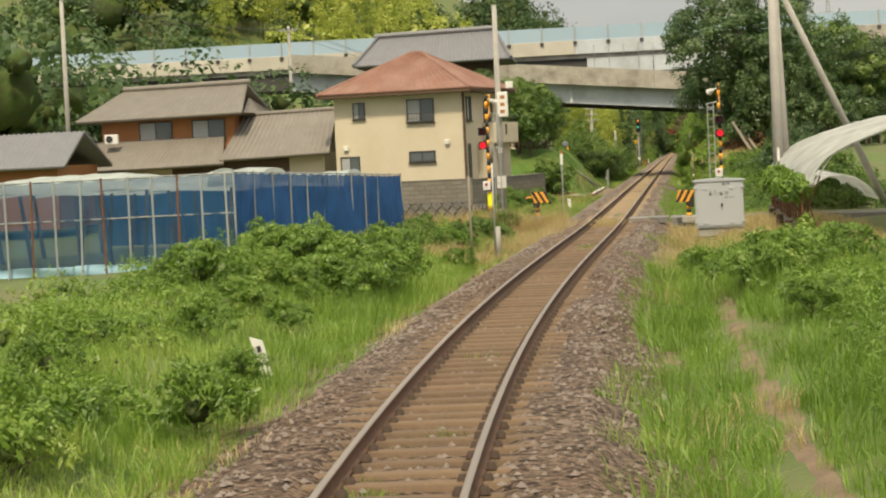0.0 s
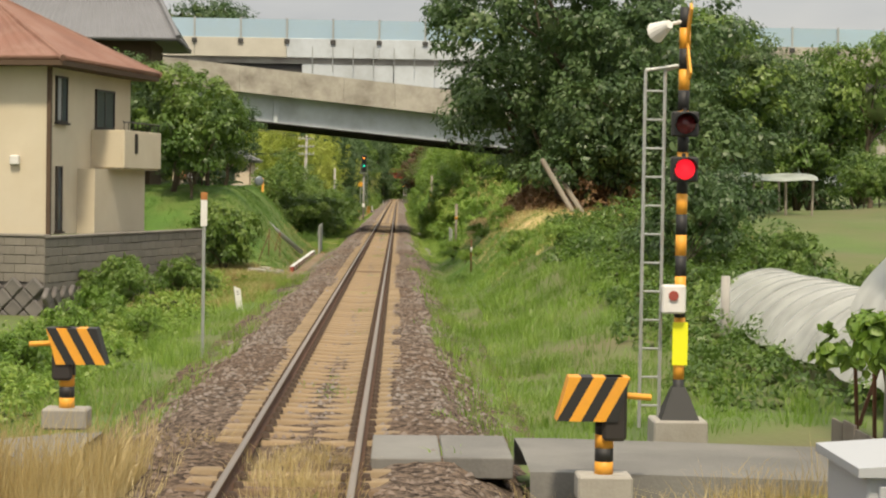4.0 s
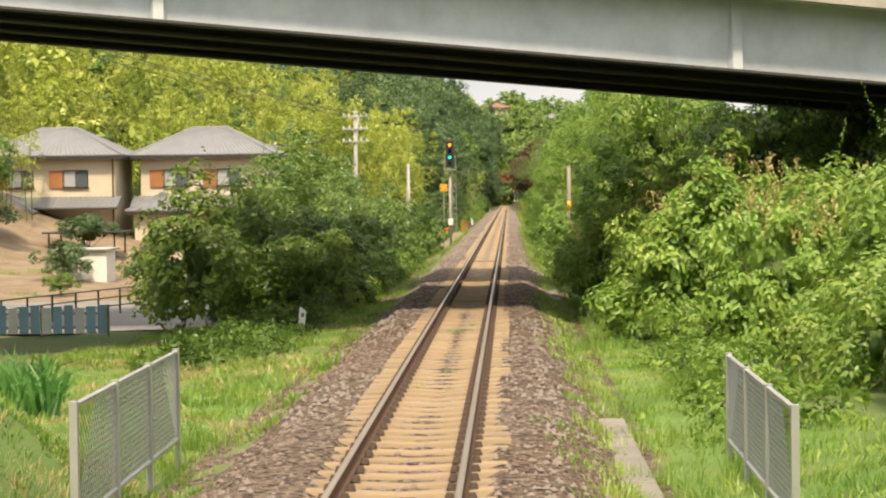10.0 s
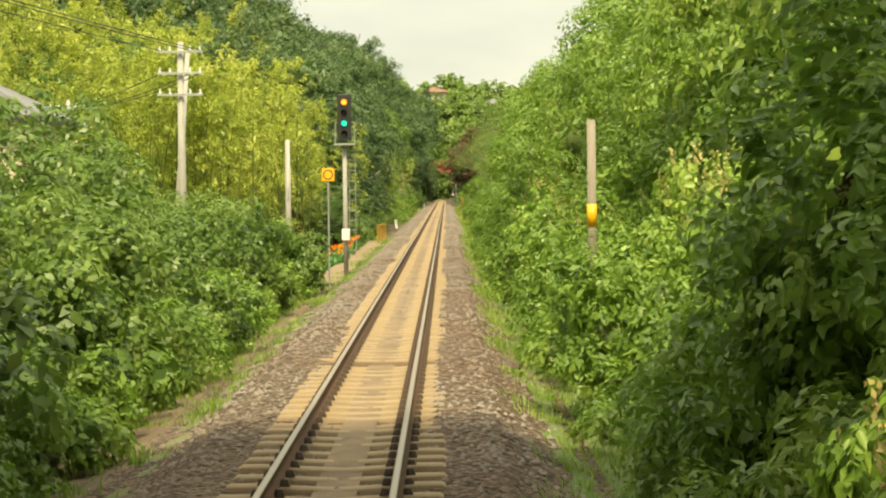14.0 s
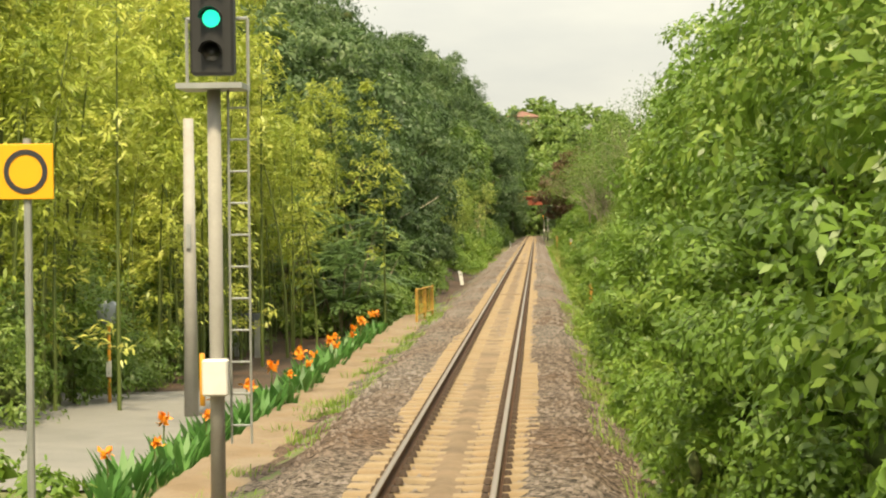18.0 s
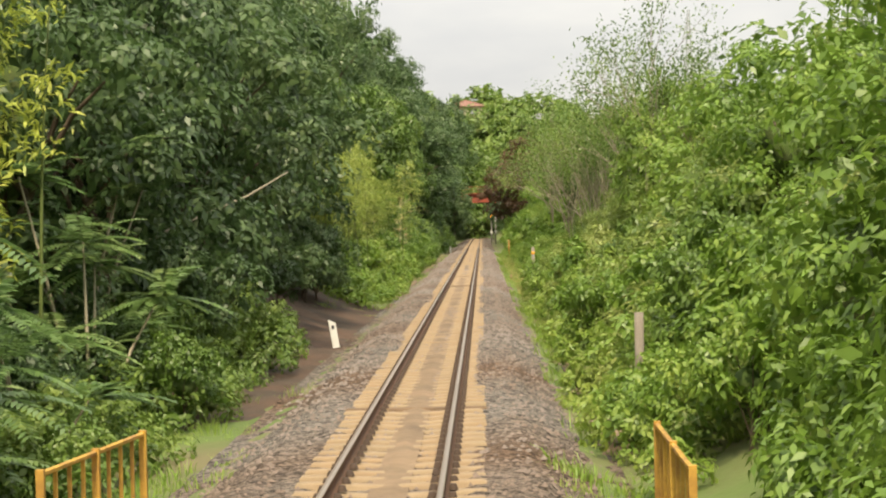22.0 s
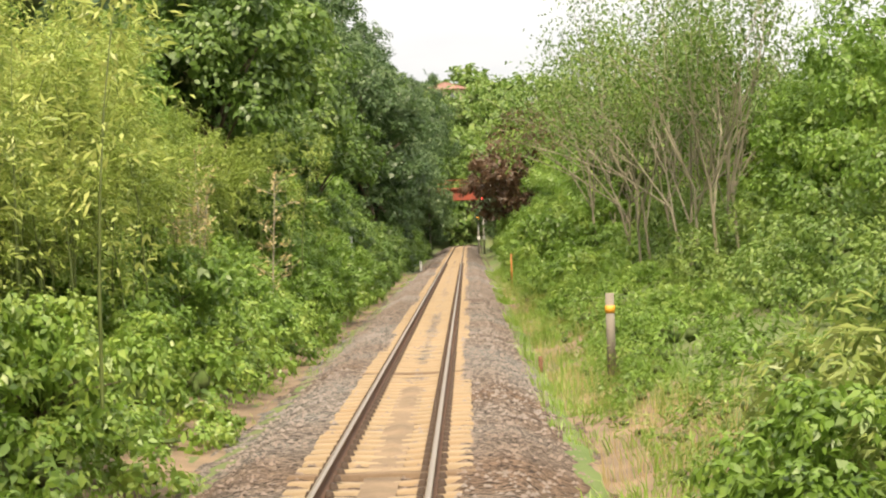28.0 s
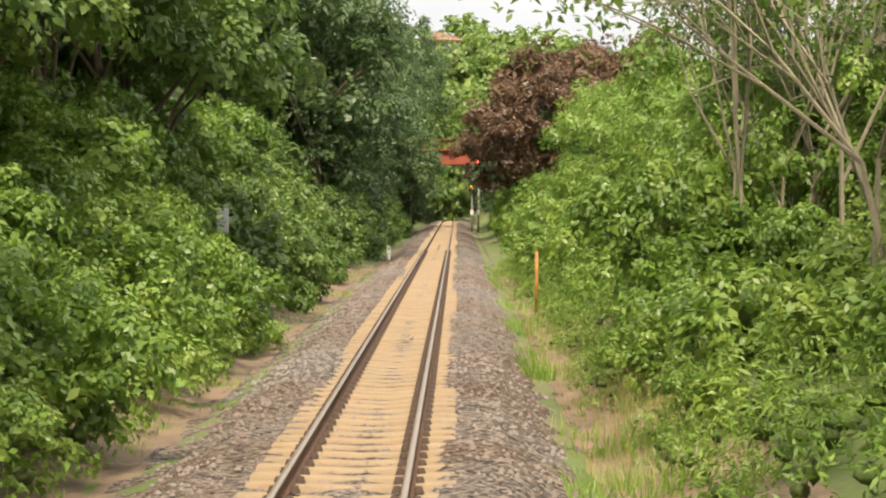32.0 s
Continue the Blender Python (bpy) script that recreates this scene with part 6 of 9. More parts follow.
for k in range(13):
    bm = bmesh.new()
    yy = 54.6 + k * 1.5
    tube(bm, [(xx, yy, float(gh_z(np.array(xx), np.array(yy))) - 0.03) for xx in [5.78 + 8.2 * (a / 8) ** 1.6 for a in range(9)]], 0.018, 5)
    part("hoop", bm, "galv", gh)
for k in range(26):
    bm = bmesh.new()
    yy = 54.6 + k * 0.73
    z0 = -0.35
    rod(bm, (5.85, yy, z0), (5.8 + rng.uniform(-0.05, 0.05), yy, 1.25), 0.022, n=6)
    if k % 2:
        rod(bm, (5.85, yy, 0.1), (6.4, yy + 0.5, 1.4), 0.022, n=6)
    else:
        rod(bm, (5.85, yy, 1.2), (6.2, yy + 0.7, 0.1), 0.02, n=6)
    part("strut", bm, "rust", gh)
for k in range(34):
    bm = bmesh.new()
    yy = 54.6 + k * 0.56
    box(bm, 5.72, 5.75, yy, yy + 0.52, -0.45, 0.12 + rng.uniform(-0.04, 0.04))
    part("board", bm, "wood_grey", gh)
for k in range(3):
    bm = bmesh.new()
    rod(bm, (5.55, 56.5 + 5.2 * k, -0.5), (5.55, 56.5 + 5.2 * k, 0.2), 0.11, n=8)
    part("stake", bm, "wood_dark", gh)

tn = thing("vinyl_tunnel", (0, 0, 0), "low white vinyl crop tunnel with torn hanging edges", "vinyl tunnel")


def tn_z(X, Y):
    u = np.clip((X - 6.95) / 2.9, 0, 1)
    return -0.15 + 0.05 * np.sin(Y * 1.9) * (u < 0.1) + 1.2 * np.sin(u * math.pi) ** 0.55 - 0.03 * np.abs(np.sin(Y * 3.6))


arch_sheet("vinyl_cover", np.linspace(7.0, 9.8, 22), np.linspace(75, 92, 70), tn_z, "vinyl", tn)
for k in range(16):
    bm = bmesh.new()
    yy = 75.1 + k * 1.1
    tube(bm, [(xx, yy, float(tn_z(np.array(xx), np.array(yy))) + 0.01) for xx in [7.02 + 2.76 * a / 12 for a in range(13)]], 0.018, 5)
    part("hoop", bm, "galv", tn)

gc = thing("grape_trellis", (0, 0, 0), "grape trellis under a flat strip of clouded vinyl", "trellis")
vinyl_roof("vinyl_cover", gc, 121, 128, lambda x: (3.05 + 0.03 * math.sin(x * 3), 0.28), (7.9, 15.5), "vinyl_thin", "pale green-white vinyl strip")
for k in range(9):
    for yy in (121.5, 127.5):
        bm = bmesh.new()
        xx = 8.2 + k * 0.9
        rod(bm, (xx, yy, 1.2), (xx + rng.uniform(-0.1, 0.1), yy, 3.1), 0.045, n=7)
        part("pole", bm, "wood_grey", gc)
for a, b in (((6.9, 117.5, 1.5), (5.7, 118.5, 3.6)), ((7.4, 118, 1.3), (6.2, 119.5, 3.3))):
    bm = bmesh.new()
    rod(bm, a, b, 0.09, n=8)
    part("brace", bm, "wood_grey", gc, "leaning timber brace")


# ---- smaller things along the line ----
def stake(at, h, lean, label):
    return post("rusty_stake", at, h, 0.018, "rust", label, "stake", lean=lean, n=6)


stake((-3.85, 125.7, -0.4), 1.4, (0.03, 0), "rusty thin stake at the foot of the bank")
stake((-3.5, 127.0, -0.4), 1.25, (0.0, 0.05), "rusty thin stake at the foot of the bank")
stake((-4.3, 124.4, -0.35), 1.2, (0.55, 0.1), "rusty stake leaning against its neighbour")
stake((-3.9, 127.4, -0.35), 1.15, (0.35, 0.0), "rusty stake leaning against its neighbour")
for k, (x, y, w, t_) in enumerate(((-3.45, 121.6, 0.5, 20), (-3.75, 122.4, 0.4, -30), (-3.3, 122.9, 0.35, 60), (-3.95, 121.0, 0.6, 5))):
    c = thing("concrete_block", (x, y, float(height(x, y))), "broken grey concrete block lying in dry grass", "concrete block", "concrete blocks", turn=t_)
    bm = bmesh.new()
    box(bm, -w / 2, w / 2, -0.14, 0.14, -0.05, 0.16, pose(0, 0, 0, 6 * (k % 2), 5, 0), 0.025)
    part("block", bm, "concrete", c)

ws = thing("white_shed", (-18.3, 223.4, -1.6), "small white-walled shed beside the lane", "shed")
walls(ws, -2.4, 0, 0, 2.2, 0, 1.7, "white")
bm = bmesh.new()
box(bm, -2.6, 0.2, -0.2, 2.4, 1.7, 1.8, bevel=0.02)
part("roof", bm, "galv", ws, "flat sheet-metal roof")
dm = thing("steel_drum", (-14.2, 213.0, -1.56), "rusty steel drum standing beside the lane", "drum")
bm = bmesh.new()
rod(bm, (0, 0, 0), (0, 0, 0.88), 0.29, n=20)
part("body", bm, "rust", dm, "", True)
for zz in (0.02, 0.3, 0.6, 0.86):
    bm = bmesh.new()
    rod(bm, (0, 0, zz - 0.012), (0, 0, zz + 0.012), 0.302, n=20)
    part("hoop", bm, "rust", dm)

sg = thing("plate_sign", (-4.1, 425, 0.2), "pair of narrow grey plates on a steel post", "sign")
bm = bmesh.new()
rod(bm, (0, 0, -0.5), (0, 0, 2.05), 0.025)
part("shaft", bm, "galv", sg)
for xx in (-0.075, 0.075):
    bm = bmesh.new()
    box(bm, xx - 0.055, xx + 0.055, -0.05, -0.03, 1.55, 2.08, bevel=0.004)
    part("plate", bm, "cab_grey", sg)

m2 = thing("traffic_mirror", (-8.3, 270.5, float(height(-8.3, 270.5))), "round road mirror on an orange post by the lane", "road mirror")
bm = bmesh.new()
rod(bm, (0, 0, -0.3), (0, 0, 2.0), 0.038, n=12)
part("pole", bm, "yellow", m2, "orange pole", True)
bm = bmesh.new()
bmesh.ops.create_uvsphere(bm, u_segments=20, v_segments=10, radius=0.27, matrix=pose(0.02, -0.1, 2.0, 90, 0, 20) @ Matrix.Diagonal((1, 1, 0.3, 1)))
part("mirror_disc", bm, "mirror_back", m2, "", True)
bm = bmesh.new()
box(bm, -0.06, 0.06, -0.06, -0.04, 0.6, 0.95)
part("plate", bm, "white", m2)

py = thing("lattice_pylon", (77, 1000, 0), "far grey lattice transmission pylon", "pylon")
for sx_, sy_ in ((-1, -1), (1, -1), (1, 1), (-1, 1)):
    bm = bmesh.new()
    tube(bm, [(sx_ * 5.5, sy_ * 5.5, -2), (sx_ * 1.4, sy_ * 1.4, 48), (sx_ * 0.3, sy_ * 0.3, 78)], 0.24, 5, 0.14)
    part("leg", bm, "galv", py)
for k in range(15):
    z0, z1 = 6 + k * 4.6, 10.6 + k * 4.6
    w0, w1 = (np.interp(z, [-2, 48, 78], [5.5, 1.4, 0.3]) for z in (z0, z1))
    bm = bmesh.new()
    rod(bm, (-w0, -w0, z0), (w1, -w1, z1), 0.12, n=5)
    part("brace", bm, "galv", py)
    bm = bmesh.new()
    rod(bm, (w0, -w0, z0), (-w1, -w1, z1), 0.12, n=5)
    part("brace", bm, "galv", py)
for zz, ww in ((56, 6.5), (63, 5.5), (70, 4.6)):
    bm = bmesh.new()
    tube(bm, [(-ww, 0, zz), (0, 0, zz + 1.0), (ww, 0, zz)], 0.16, 5)
    part("cross_arm", bm, "galv", py)


def overhead_wire(a, c, sag, label):
    a, c = Vector(a), Vector(c)
    w = thing("overhead_wire", a, label, "wire", "overhead wires")
    bm = bmesh.new()
    tube(bm, [(c - a) * (k / 14) - Vector((0, 0, sag * 4 * (k / 14) * (1 - k / 14))) for k in range(15)], 0.016, 5)
    part("wire", bm, "black", w)


for dx in (-0.7, 0.35, 0.7):
    overhead_wire((-8.2 + dx, 248.8, 7.4), (-28.5 + dx, 159.8, 13.2), 1.0, "dark overhead wire between utility poles")
    overhead_wire((-8.2 + dx, 248.8, 6.6), (-14.6 + dx, 261.8, 6.0), 0.25, "dark overhead wire between utility poles")
for dx in (-0.7, 0.0, 0.7):
    overhead_wire((-28.5 + dx, 159.8, 13.2), (-34.2 + dx, 117.8, 13.2), 0.6, "dark overhead wire between utility poles")

gw = thing("garden_wall", (-12.6, 238.5, -1.5), "low pale garden wall before the houses", "wall")
for k in range(6):
    bm = bmesh.new()
    box(bm, -2.2 * (k + 1) + 0.02, -2.2 * k, 0, 0.15, -0.3, 1.05 + 0.02 * (k % 2), bevel=0.015)
    part("wall_panel", bm, "white" if k % 3 == 1 else "wall_cream2", gw)
cp = thing("carport", (-20.5, 236.5, -1.5), "open carport with a thin dark roof beside the houses", "carport")
for xx, yy in ((-3.6, 0), (0, 0), (-3.6, 3.0), (0, 3.0)):
    bm = bmesh.new()
    rod(bm, (xx, yy, -0.3), (xx, yy, 2.2), 0.05, n=8)
    part("post", bm, "frame_dark", cp)
bm = bmesh.new()
box(bm, -3.9, 0.3, -0.4, 3.4, 2.2, 2.3, bevel=0.02)
part("roof", bm, "frame_dark", cp)

# ---- vegetation ----
def leaf_sheet(p, ax, up, length, width, fold=0.12, broad=False):
    """Leaves as small folded kites: bases p, axes ax, up vectors up."""
    ax = ax / np.linalg.norm(ax, axis=1)[:, None]
    side = np.cross(ax, up)
    side /= np.linalg.norm(side, axis=1)[:, None] + 1e-9
    nr = np.cross(side, ax)
    L, W = np.asarray(length).reshape(-1, 1), np.asarray(width).reshape(-1, 1)
    mid = p + ax * L * 0.42
    if broad:
        low, high = p + ax * L * 0.22, p + ax * L * 0.62
        v = np.stack([p, low + side * W * 0.48 + nr * L * fold, high + side * W * 0.4 + nr * L * fold, p + ax * L - nr * L * fold, high - side * W * 0.4 + nr * L * fold, low - side * W * 0.48 + nr * L * fold], 1)
        return v.reshape(-1, 3), (np.array([[0, 1, 2, 3], [0, 3, 4, 5]])[None] + 6 * np.arange(len(p))[:, None, None]).reshape(-1, 4)
    v = np.stack([p, mid + side * W / 2 + nr * L * fold, p + ax * L - nr * L * fold * 0.6, mid - side * W / 2 + nr * L * fold], 1)
    return v.reshape(-1, 3), np.arange(len(p) * 4).reshape(-1, 4)


def cores(rg, c, r, n_lat=5, n_lon=9):
    """Closed, uneven filler bodies for foliage's shaded depths, at centres c with radii r."""
    th = np.linspace(0.0, math.pi, n_lat + 1)
    ph = np.linspace(0, math.tau, n_lon, endpoint=False)
    T, P = np.meshgrid(th, ph, indexing="ij")
    u = np.stack([np.sin(T) * np.cos(P), np.sin(T) * np.sin(P), np.cos(T)], -1).reshape(-1, 3)
    f = np.array([[i * n_lon + j, (i + 1) * n_lon + j, (i + 1) * n_lon + (j + 1) % n_lon, i * n_lon + (j + 1) % n_lon] for i in range(n_lat) for j in range(n_lon)])
    v = c[:, None] + u[None] * np.asarray(r).reshape(len(c), 1, -1) * rg.uniform(0.55, 1.2, (len(c), len(u), 1))
    return v.reshape(-1, 3), (f[None] + len(u) * np.arange(len(c))[:, None, None]).reshape(-1, 4)


def unit(v):
    return v / (np.linalg.norm(v, axis=1)[:, None] + 1e-9)


def lobed(rg, c, rad, leaf, wide, lobe_r, cover=1.0, droop=0.3, broad=False, low=-0.45, shoots=1.0, most=None, kin=None):
    """Leaves over billowing mounds (centres c, radii rad): every mound carries lobes, every lobe a shell of leaves that face out and up."""
    n = len(c)
    a, b, h = rad.T
    area = 4 * math.pi * (((a * b) ** 1.6 + (a * h) ** 1.6 + (b * h) ** 1.6) / 3) ** (1 / 1.6) * (1 - low) / 2
    lobe_r = np.broadcast_to(lobe_r, (n,))
    k = np.maximum(4, area / (math.pi * lobe_r**2) * 0.95).astype(int)
    mi = np.repeat(np.arange(n), k)
    z = rg.uniform(low, 1, len(mi))
    ph = rg.uniform(0, math.tau, len(mi))
    q = np.column_stack([np.sqrt(1 - z * z) * np.cos(ph), np.sqrt(1 - z * z) * np.sin(ph), z])
    lc = c[mi] + q * rad[mi] * rg.uniform(0.7, 1.03, (len(mi), 1))
    # lobes buried in a neighbouring mound do not grow
    free = np.ones(len(mi), bool)
    for i in range(n):
        near = np.abs(lc[:, 1] - c[i, 1]) < b[i]
        if kin is not None:
            near &= kin[mi] == kin[i]
        near = np.nonzero(near & (mi != i))[0]
        free[near] &= (((lc[near] - c[i]) / rad[i]) ** 2).sum(1) > 0.5
    mi, q, lc = mi[free], q[free], lc[free]
    lr = lobe_r[mi] * rg.uniform(0.6, 1.35, len(mi))
    leaf_k = np.broadcast_to(leaf, (n,))[mi]
    m = np.maximum(4, cover * math.tau * lr**2 / (0.5 * leaf_k**2 * wide)).astype(int)
    li = np.repeat(np.arange(len(mi)), m)
    grow_ = 1.0
    if most is not None and len(li) > most:
        grow_ = min(1.35, (len(li) / most) ** 0.28)
        li = li[rg.permutation(len(li))[: int(most)]]
    o = unit(unit(rg.normal(size=(len(li), 3))) * 0.85 + 0.62 * q[li] + (0, 0, 0.3))
    p = lc[li] + o * (1, 1, 0.8) * (lr[li] * rg.uniform(0.6, 1.05, len(li)))[:, None]
    nr = unit(o + rg.normal(0, 0.24, o.shape) + (0, 0, 0.25))
    ax = rg.normal(0, 0.7, o.shape)
    ax = ax - nr * (ax * nr).sum(1)[:, None] + 0.22 * q[li] - (0, 0, droop)
    L = leaf_k[li] * grow_ * rg.uniform(0.65, 1.3, len(li))
    # fuller, older leaves deeper in the mound
    deep = rg.uniform(0, 1, len(li)) < 0.24
    sink = rg.uniform(0.55, 0.88, len(li))
    p = np.where(deep[:, None], c[mi[li]] + (p - c[mi[li]]) * sink[:, None], p)
    L = np.where(deep, L * 1.7, L)
    # stray shoots standing out of the tops
    ns = int(n * shoots)
    if ns:
        si = rg.integers(0, n, ns)
        dirn = unit(rg.normal(0, 0.35, (ns, 3)) + (0, 0, 1))
        t = np.tile(np.linspace(0.1, 1, 18), ns)[:, None]
        ri = np.repeat(np.arange(ns), 18)
        ln = (0.5 * lobe_r[si] + 0.25 * h[si]) * rg.uniform(0.5, 1.4, ns)
        root = c[si] + unit(rg.normal(0, 0.5, (ns, 3)) + (0, 0, 0.9)) * rad[si] * 0.98
        p = np.concatenate([p, root[ri] + dirn[ri] * t * ln[ri][:, None]])
        ax = np.concatenate([ax, unit(rg.normal(size=(len(ri), 3))) + dirn[ri] * 0.6])
        nr = np.concatenate([nr, rg.normal(0, 0.3, (len(ri), 3)) + (0, 0, 1)])
        L = np.concatenate([L, np.broadcast_to(leaf, (n,))[si][ri] * rg.uniform(0.6, 1.0, len(ri))])
    return leaf_sheet(p, ax, nr, L, L * wide, 0.08, broad)


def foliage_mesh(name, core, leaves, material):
    """One mesh of leaves round cores coloured dark for the shade inside."""
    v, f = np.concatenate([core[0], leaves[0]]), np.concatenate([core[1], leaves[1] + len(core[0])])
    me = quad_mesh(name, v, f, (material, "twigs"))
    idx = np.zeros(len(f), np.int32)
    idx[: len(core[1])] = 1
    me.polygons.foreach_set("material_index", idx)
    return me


def leafy(name, rg, clumps, per, size, clump_r, leaf, wide, material, at=(0, 0, 0), droop=0.35, hollow=0.55, low=-0.7, parent=None, label="", broad=False):
    """A crown of separate boughs, each a mound of leafy lobes."""
    size, at = np.array(size, float), np.array(at, float)
    nb = max(6, clumps // 5)
    z = rg.uniform(low, 1, nb)
    ph = np.arange(nb) * 2.399 + rg.uniform(0, 0.7, nb)
    q = np.column_stack([np.sqrt(1 - np.clip(z, -1, 1) ** 2) * np.cos(ph), np.sqrt(1 - np.clip(z, -1, 1) ** 2) * np.sin(ph), z])
    c = q * size * rg.uniform(hollow, 0.8, (nb, 1)) + at
    rad = np.column_stack([rg.uniform(0.9, 1.6, nb), rg.uniform(0.9, 1.6, nb), rg.uniform(0.7, 1.15, nb)]) * clump_r
    lobes_ = clump_r * 0.55
    want = clumps * per
    lv = lobed(rg, c, rad, leaf, wide, lobes_, 1.0, droop, broad)
    cover = min(1.4, want / max(1, len(lv[1]) / (2 if broad else 1)))
    lv = lobed(rg, c, rad, leaf, wide, lobes_, cover, droop, broad)
    core = cores(rg, at[None], size[None] * 0.26, 7, 12)
    return part(name, foliage_mesh(name, core, lv, material), None, parent, label), c


def limbs(bm, rg, h, tips, r):
    """A tapering, bent trunk and limbs towards the given tips."""
    pts = [Vector((0, 0, -0.3))]
    for k in range(1, 5):
        pts.append(Vector((rg.normal(0, 0.04) * h, rg.normal(0, 0.04) * h, h * k / 4)))
    for k in range(4):
        rod(bm, pts[k], pts[k + 1], r * (1 - k * 0.2), r * (0.8 - k * 0.2), 7, False)
    for t in tips:
        a = pts[int(rg.integers(1, 4))]
        t = Vector(t)
        m = a.lerp(t, 0.55) + Vector((0, 0, 0.06 * h))
        rod(bm, a, m, r * 0.4, r * 0.25, 5, False)
        rod(bm, m, t, r * 0.25, r * 0.08, 5, False)


def tree(name, seed, h, crown, clumps, per, clump_r, leaf, wide, material, label, category="tree", low=-0.7, trunk_r=None, bark="bark", centre_z=None, droop=0.35, broad=False):
    rg = np.random.default_rng(seed)
    t = thing(name, (0, 0, -500), label, category)
    cz = centre_z if centre_z else h - crown[2] * 0.92
    ob, c = leafy("crown", rg, clumps, per, crown, clump_r, leaf, wide, material, (0, 0, cz), droop, 0.5, low, t, "", broad)
    bm = bmesh.new()
    limbs(bm, rg, cz, c[rg.choice(len(c), min(9, len(c)), False)], trunk_r or h * 0.022)
    tr_ = part("trunk", bm, bark, t, "", True)
    if h < 4:
        tagged(tr_, kind="stuff")
    return t


def frond_tree(name, seed, h, n, frond, material, label):
    """A slim tree whose long feathered leaves spread from the branch ends."""
    rg = np.random.default_rng(seed)
    t = thing(name, (0, 0, -500), label, "tree")
    bm = bmesh.new()
    P, AX, UP, L, W = [], [], [], [], []
    hubs = []
    for k in range(11):
        a = rg.uniform(0, 6.28)
        hub = Vector((math.cos(a) * rg.uniform(0.3, 1.6), math.sin(a) * rg.uniform(0.3, 1.6), h * rg.uniform(0.22, 1.0)))
        base = Vector((rg.normal(0, 0.15), rg.normal(0, 0.15), -0.3))
        rod(bm, base, base.lerp(hub, 0.6) + Vector((0, 0, 0.2)), 0.04, 0.028, 6, False)
        rod(bm, base.lerp(hub, 0.6) + Vector((0, 0, 0.2)), hub, 0.028, 0.015, 6, False)
        hubs.append(hub)
    for hub in hubs:
        for j in range(n):
            a = rg.uniform(0, 6.28)
            el = rg.uniform(-0.1, 0.9)
            d = np.array((math.cos(a) * math.cos(el), math.sin(a) * math.cos(el), math.sin(el)))
            side = np.cross(d, (0, 0, 1.0))
            side /= np.linalg.norm(side) + 1e-9
            fl = frond * rg.uniform(0.7, 1.2)
            for s in np.linspace(0.15, 1, 15):
                pt = np.array(hub) + d * fl * s + np.array((0, 0, -0.35 * fl * s * s))
                for sg in (-1, 1):
                    P.append(pt)
                    AX.append(side * sg + d * 0.45 + np.array((0, 0, -0.25 - 0.1 * s)))
                    UP.append(np.array((0, 0, 1.0)) + rg.normal(0, 0.2, 3))
                    ll = frond * 0.24 * (1 - 0.45 * abs(s - 0.4))
                    L.append(ll)
                    W.append(ll * 0.33)
    v, f = leaf_sheet(np.array(P), np.array(AX), np.array(UP), L, W, 0.05)
    part("fronds", quad_mesh("fronds", v, f, material), None, t)
    tagged(part("stem", bm, "bark_pale", t, "", True), kind="stuff")
    return t


def bamboo(name, seed, h, n, label, material="leaf_bamboo"):
    rg = np.random.default_rng(seed)
    t = thing(name, (0, 0, -500), label, "bamboo")
    bm = bmesh.new()
    thick, sprays, small = (0.05, 34, 0.75) if h > 7 else (0.02, 34, 0.45)
    P, AX, L = [], [], []
    for k in range(n):
        b = np.array((rg.normal(0, 1.5), rg.normal(0, 1.5), -0.3))
        lean = np.clip(rg.normal(0, 1, 2), -1.3, 1.3) * min(1, h / 8)
        hh = h * rg.uniform(0.75, 1.1)
        prev = b
        for s in np.linspace(0.25, 1, 5):
            q = b + np.array((lean[0] * s**2.4 * 1.1, lean[1] * s**2.4 * 1.1, hh * s * (1 - 0.06 * s * s)))
            rod(bm, prev, q, thick * (1.15 - s), thick * (1.0 - s) + 0.004, 5, False)
            prev = q
        for j in range(sprays):
            s = 1 - abs(rg.normal(0, 0.36))
            if s < 0.12:
                continue
            node = b + np.array((lean[0] * s**2.4 * 1.1, lean[1] * s**2.4 * 1.1, hh * s * (1 - 0.06 * s * s)))
            a = rg.uniform(0, 6.28)
            ln = 1.15 * (1.15 - s) ** 0.6 * rg.uniform(0.5, 1.1)
            d = np.array((math.cos(a), math.sin(a), rg.uniform(0.0, 0.7)))
            ts = rg.uniform(0.15, 1, 17)[:, None]
            P.extend(node + d * ts * ln - np.array((0, 0, 0.45)) * ts * ts * ln + rg.normal(0, 0.07, (17, 3)))
            AX.extend(d * 0.7 + rg.normal(0, 0.38, (17, 3)) - (0, 0, 0.45))
            L.extend(rg.uniform(0.2, 0.38, 17) * small)
    P, AX, L = np.array(P), np.array(AX), np.array(L)
    v, f = leaf_sheet(P, AX, np.tile((0, 0, 1.0), (len(P), 1)) + rg.normal(0, 0.4, P.shape), L, L * 0.27, 0.08)
    part("foliage", quad_mesh("foliage", v, f, material), None, t)
    tagged(part("culm", bm, "culm", t, "green jointed culms", True), kind="stuff")
    return t


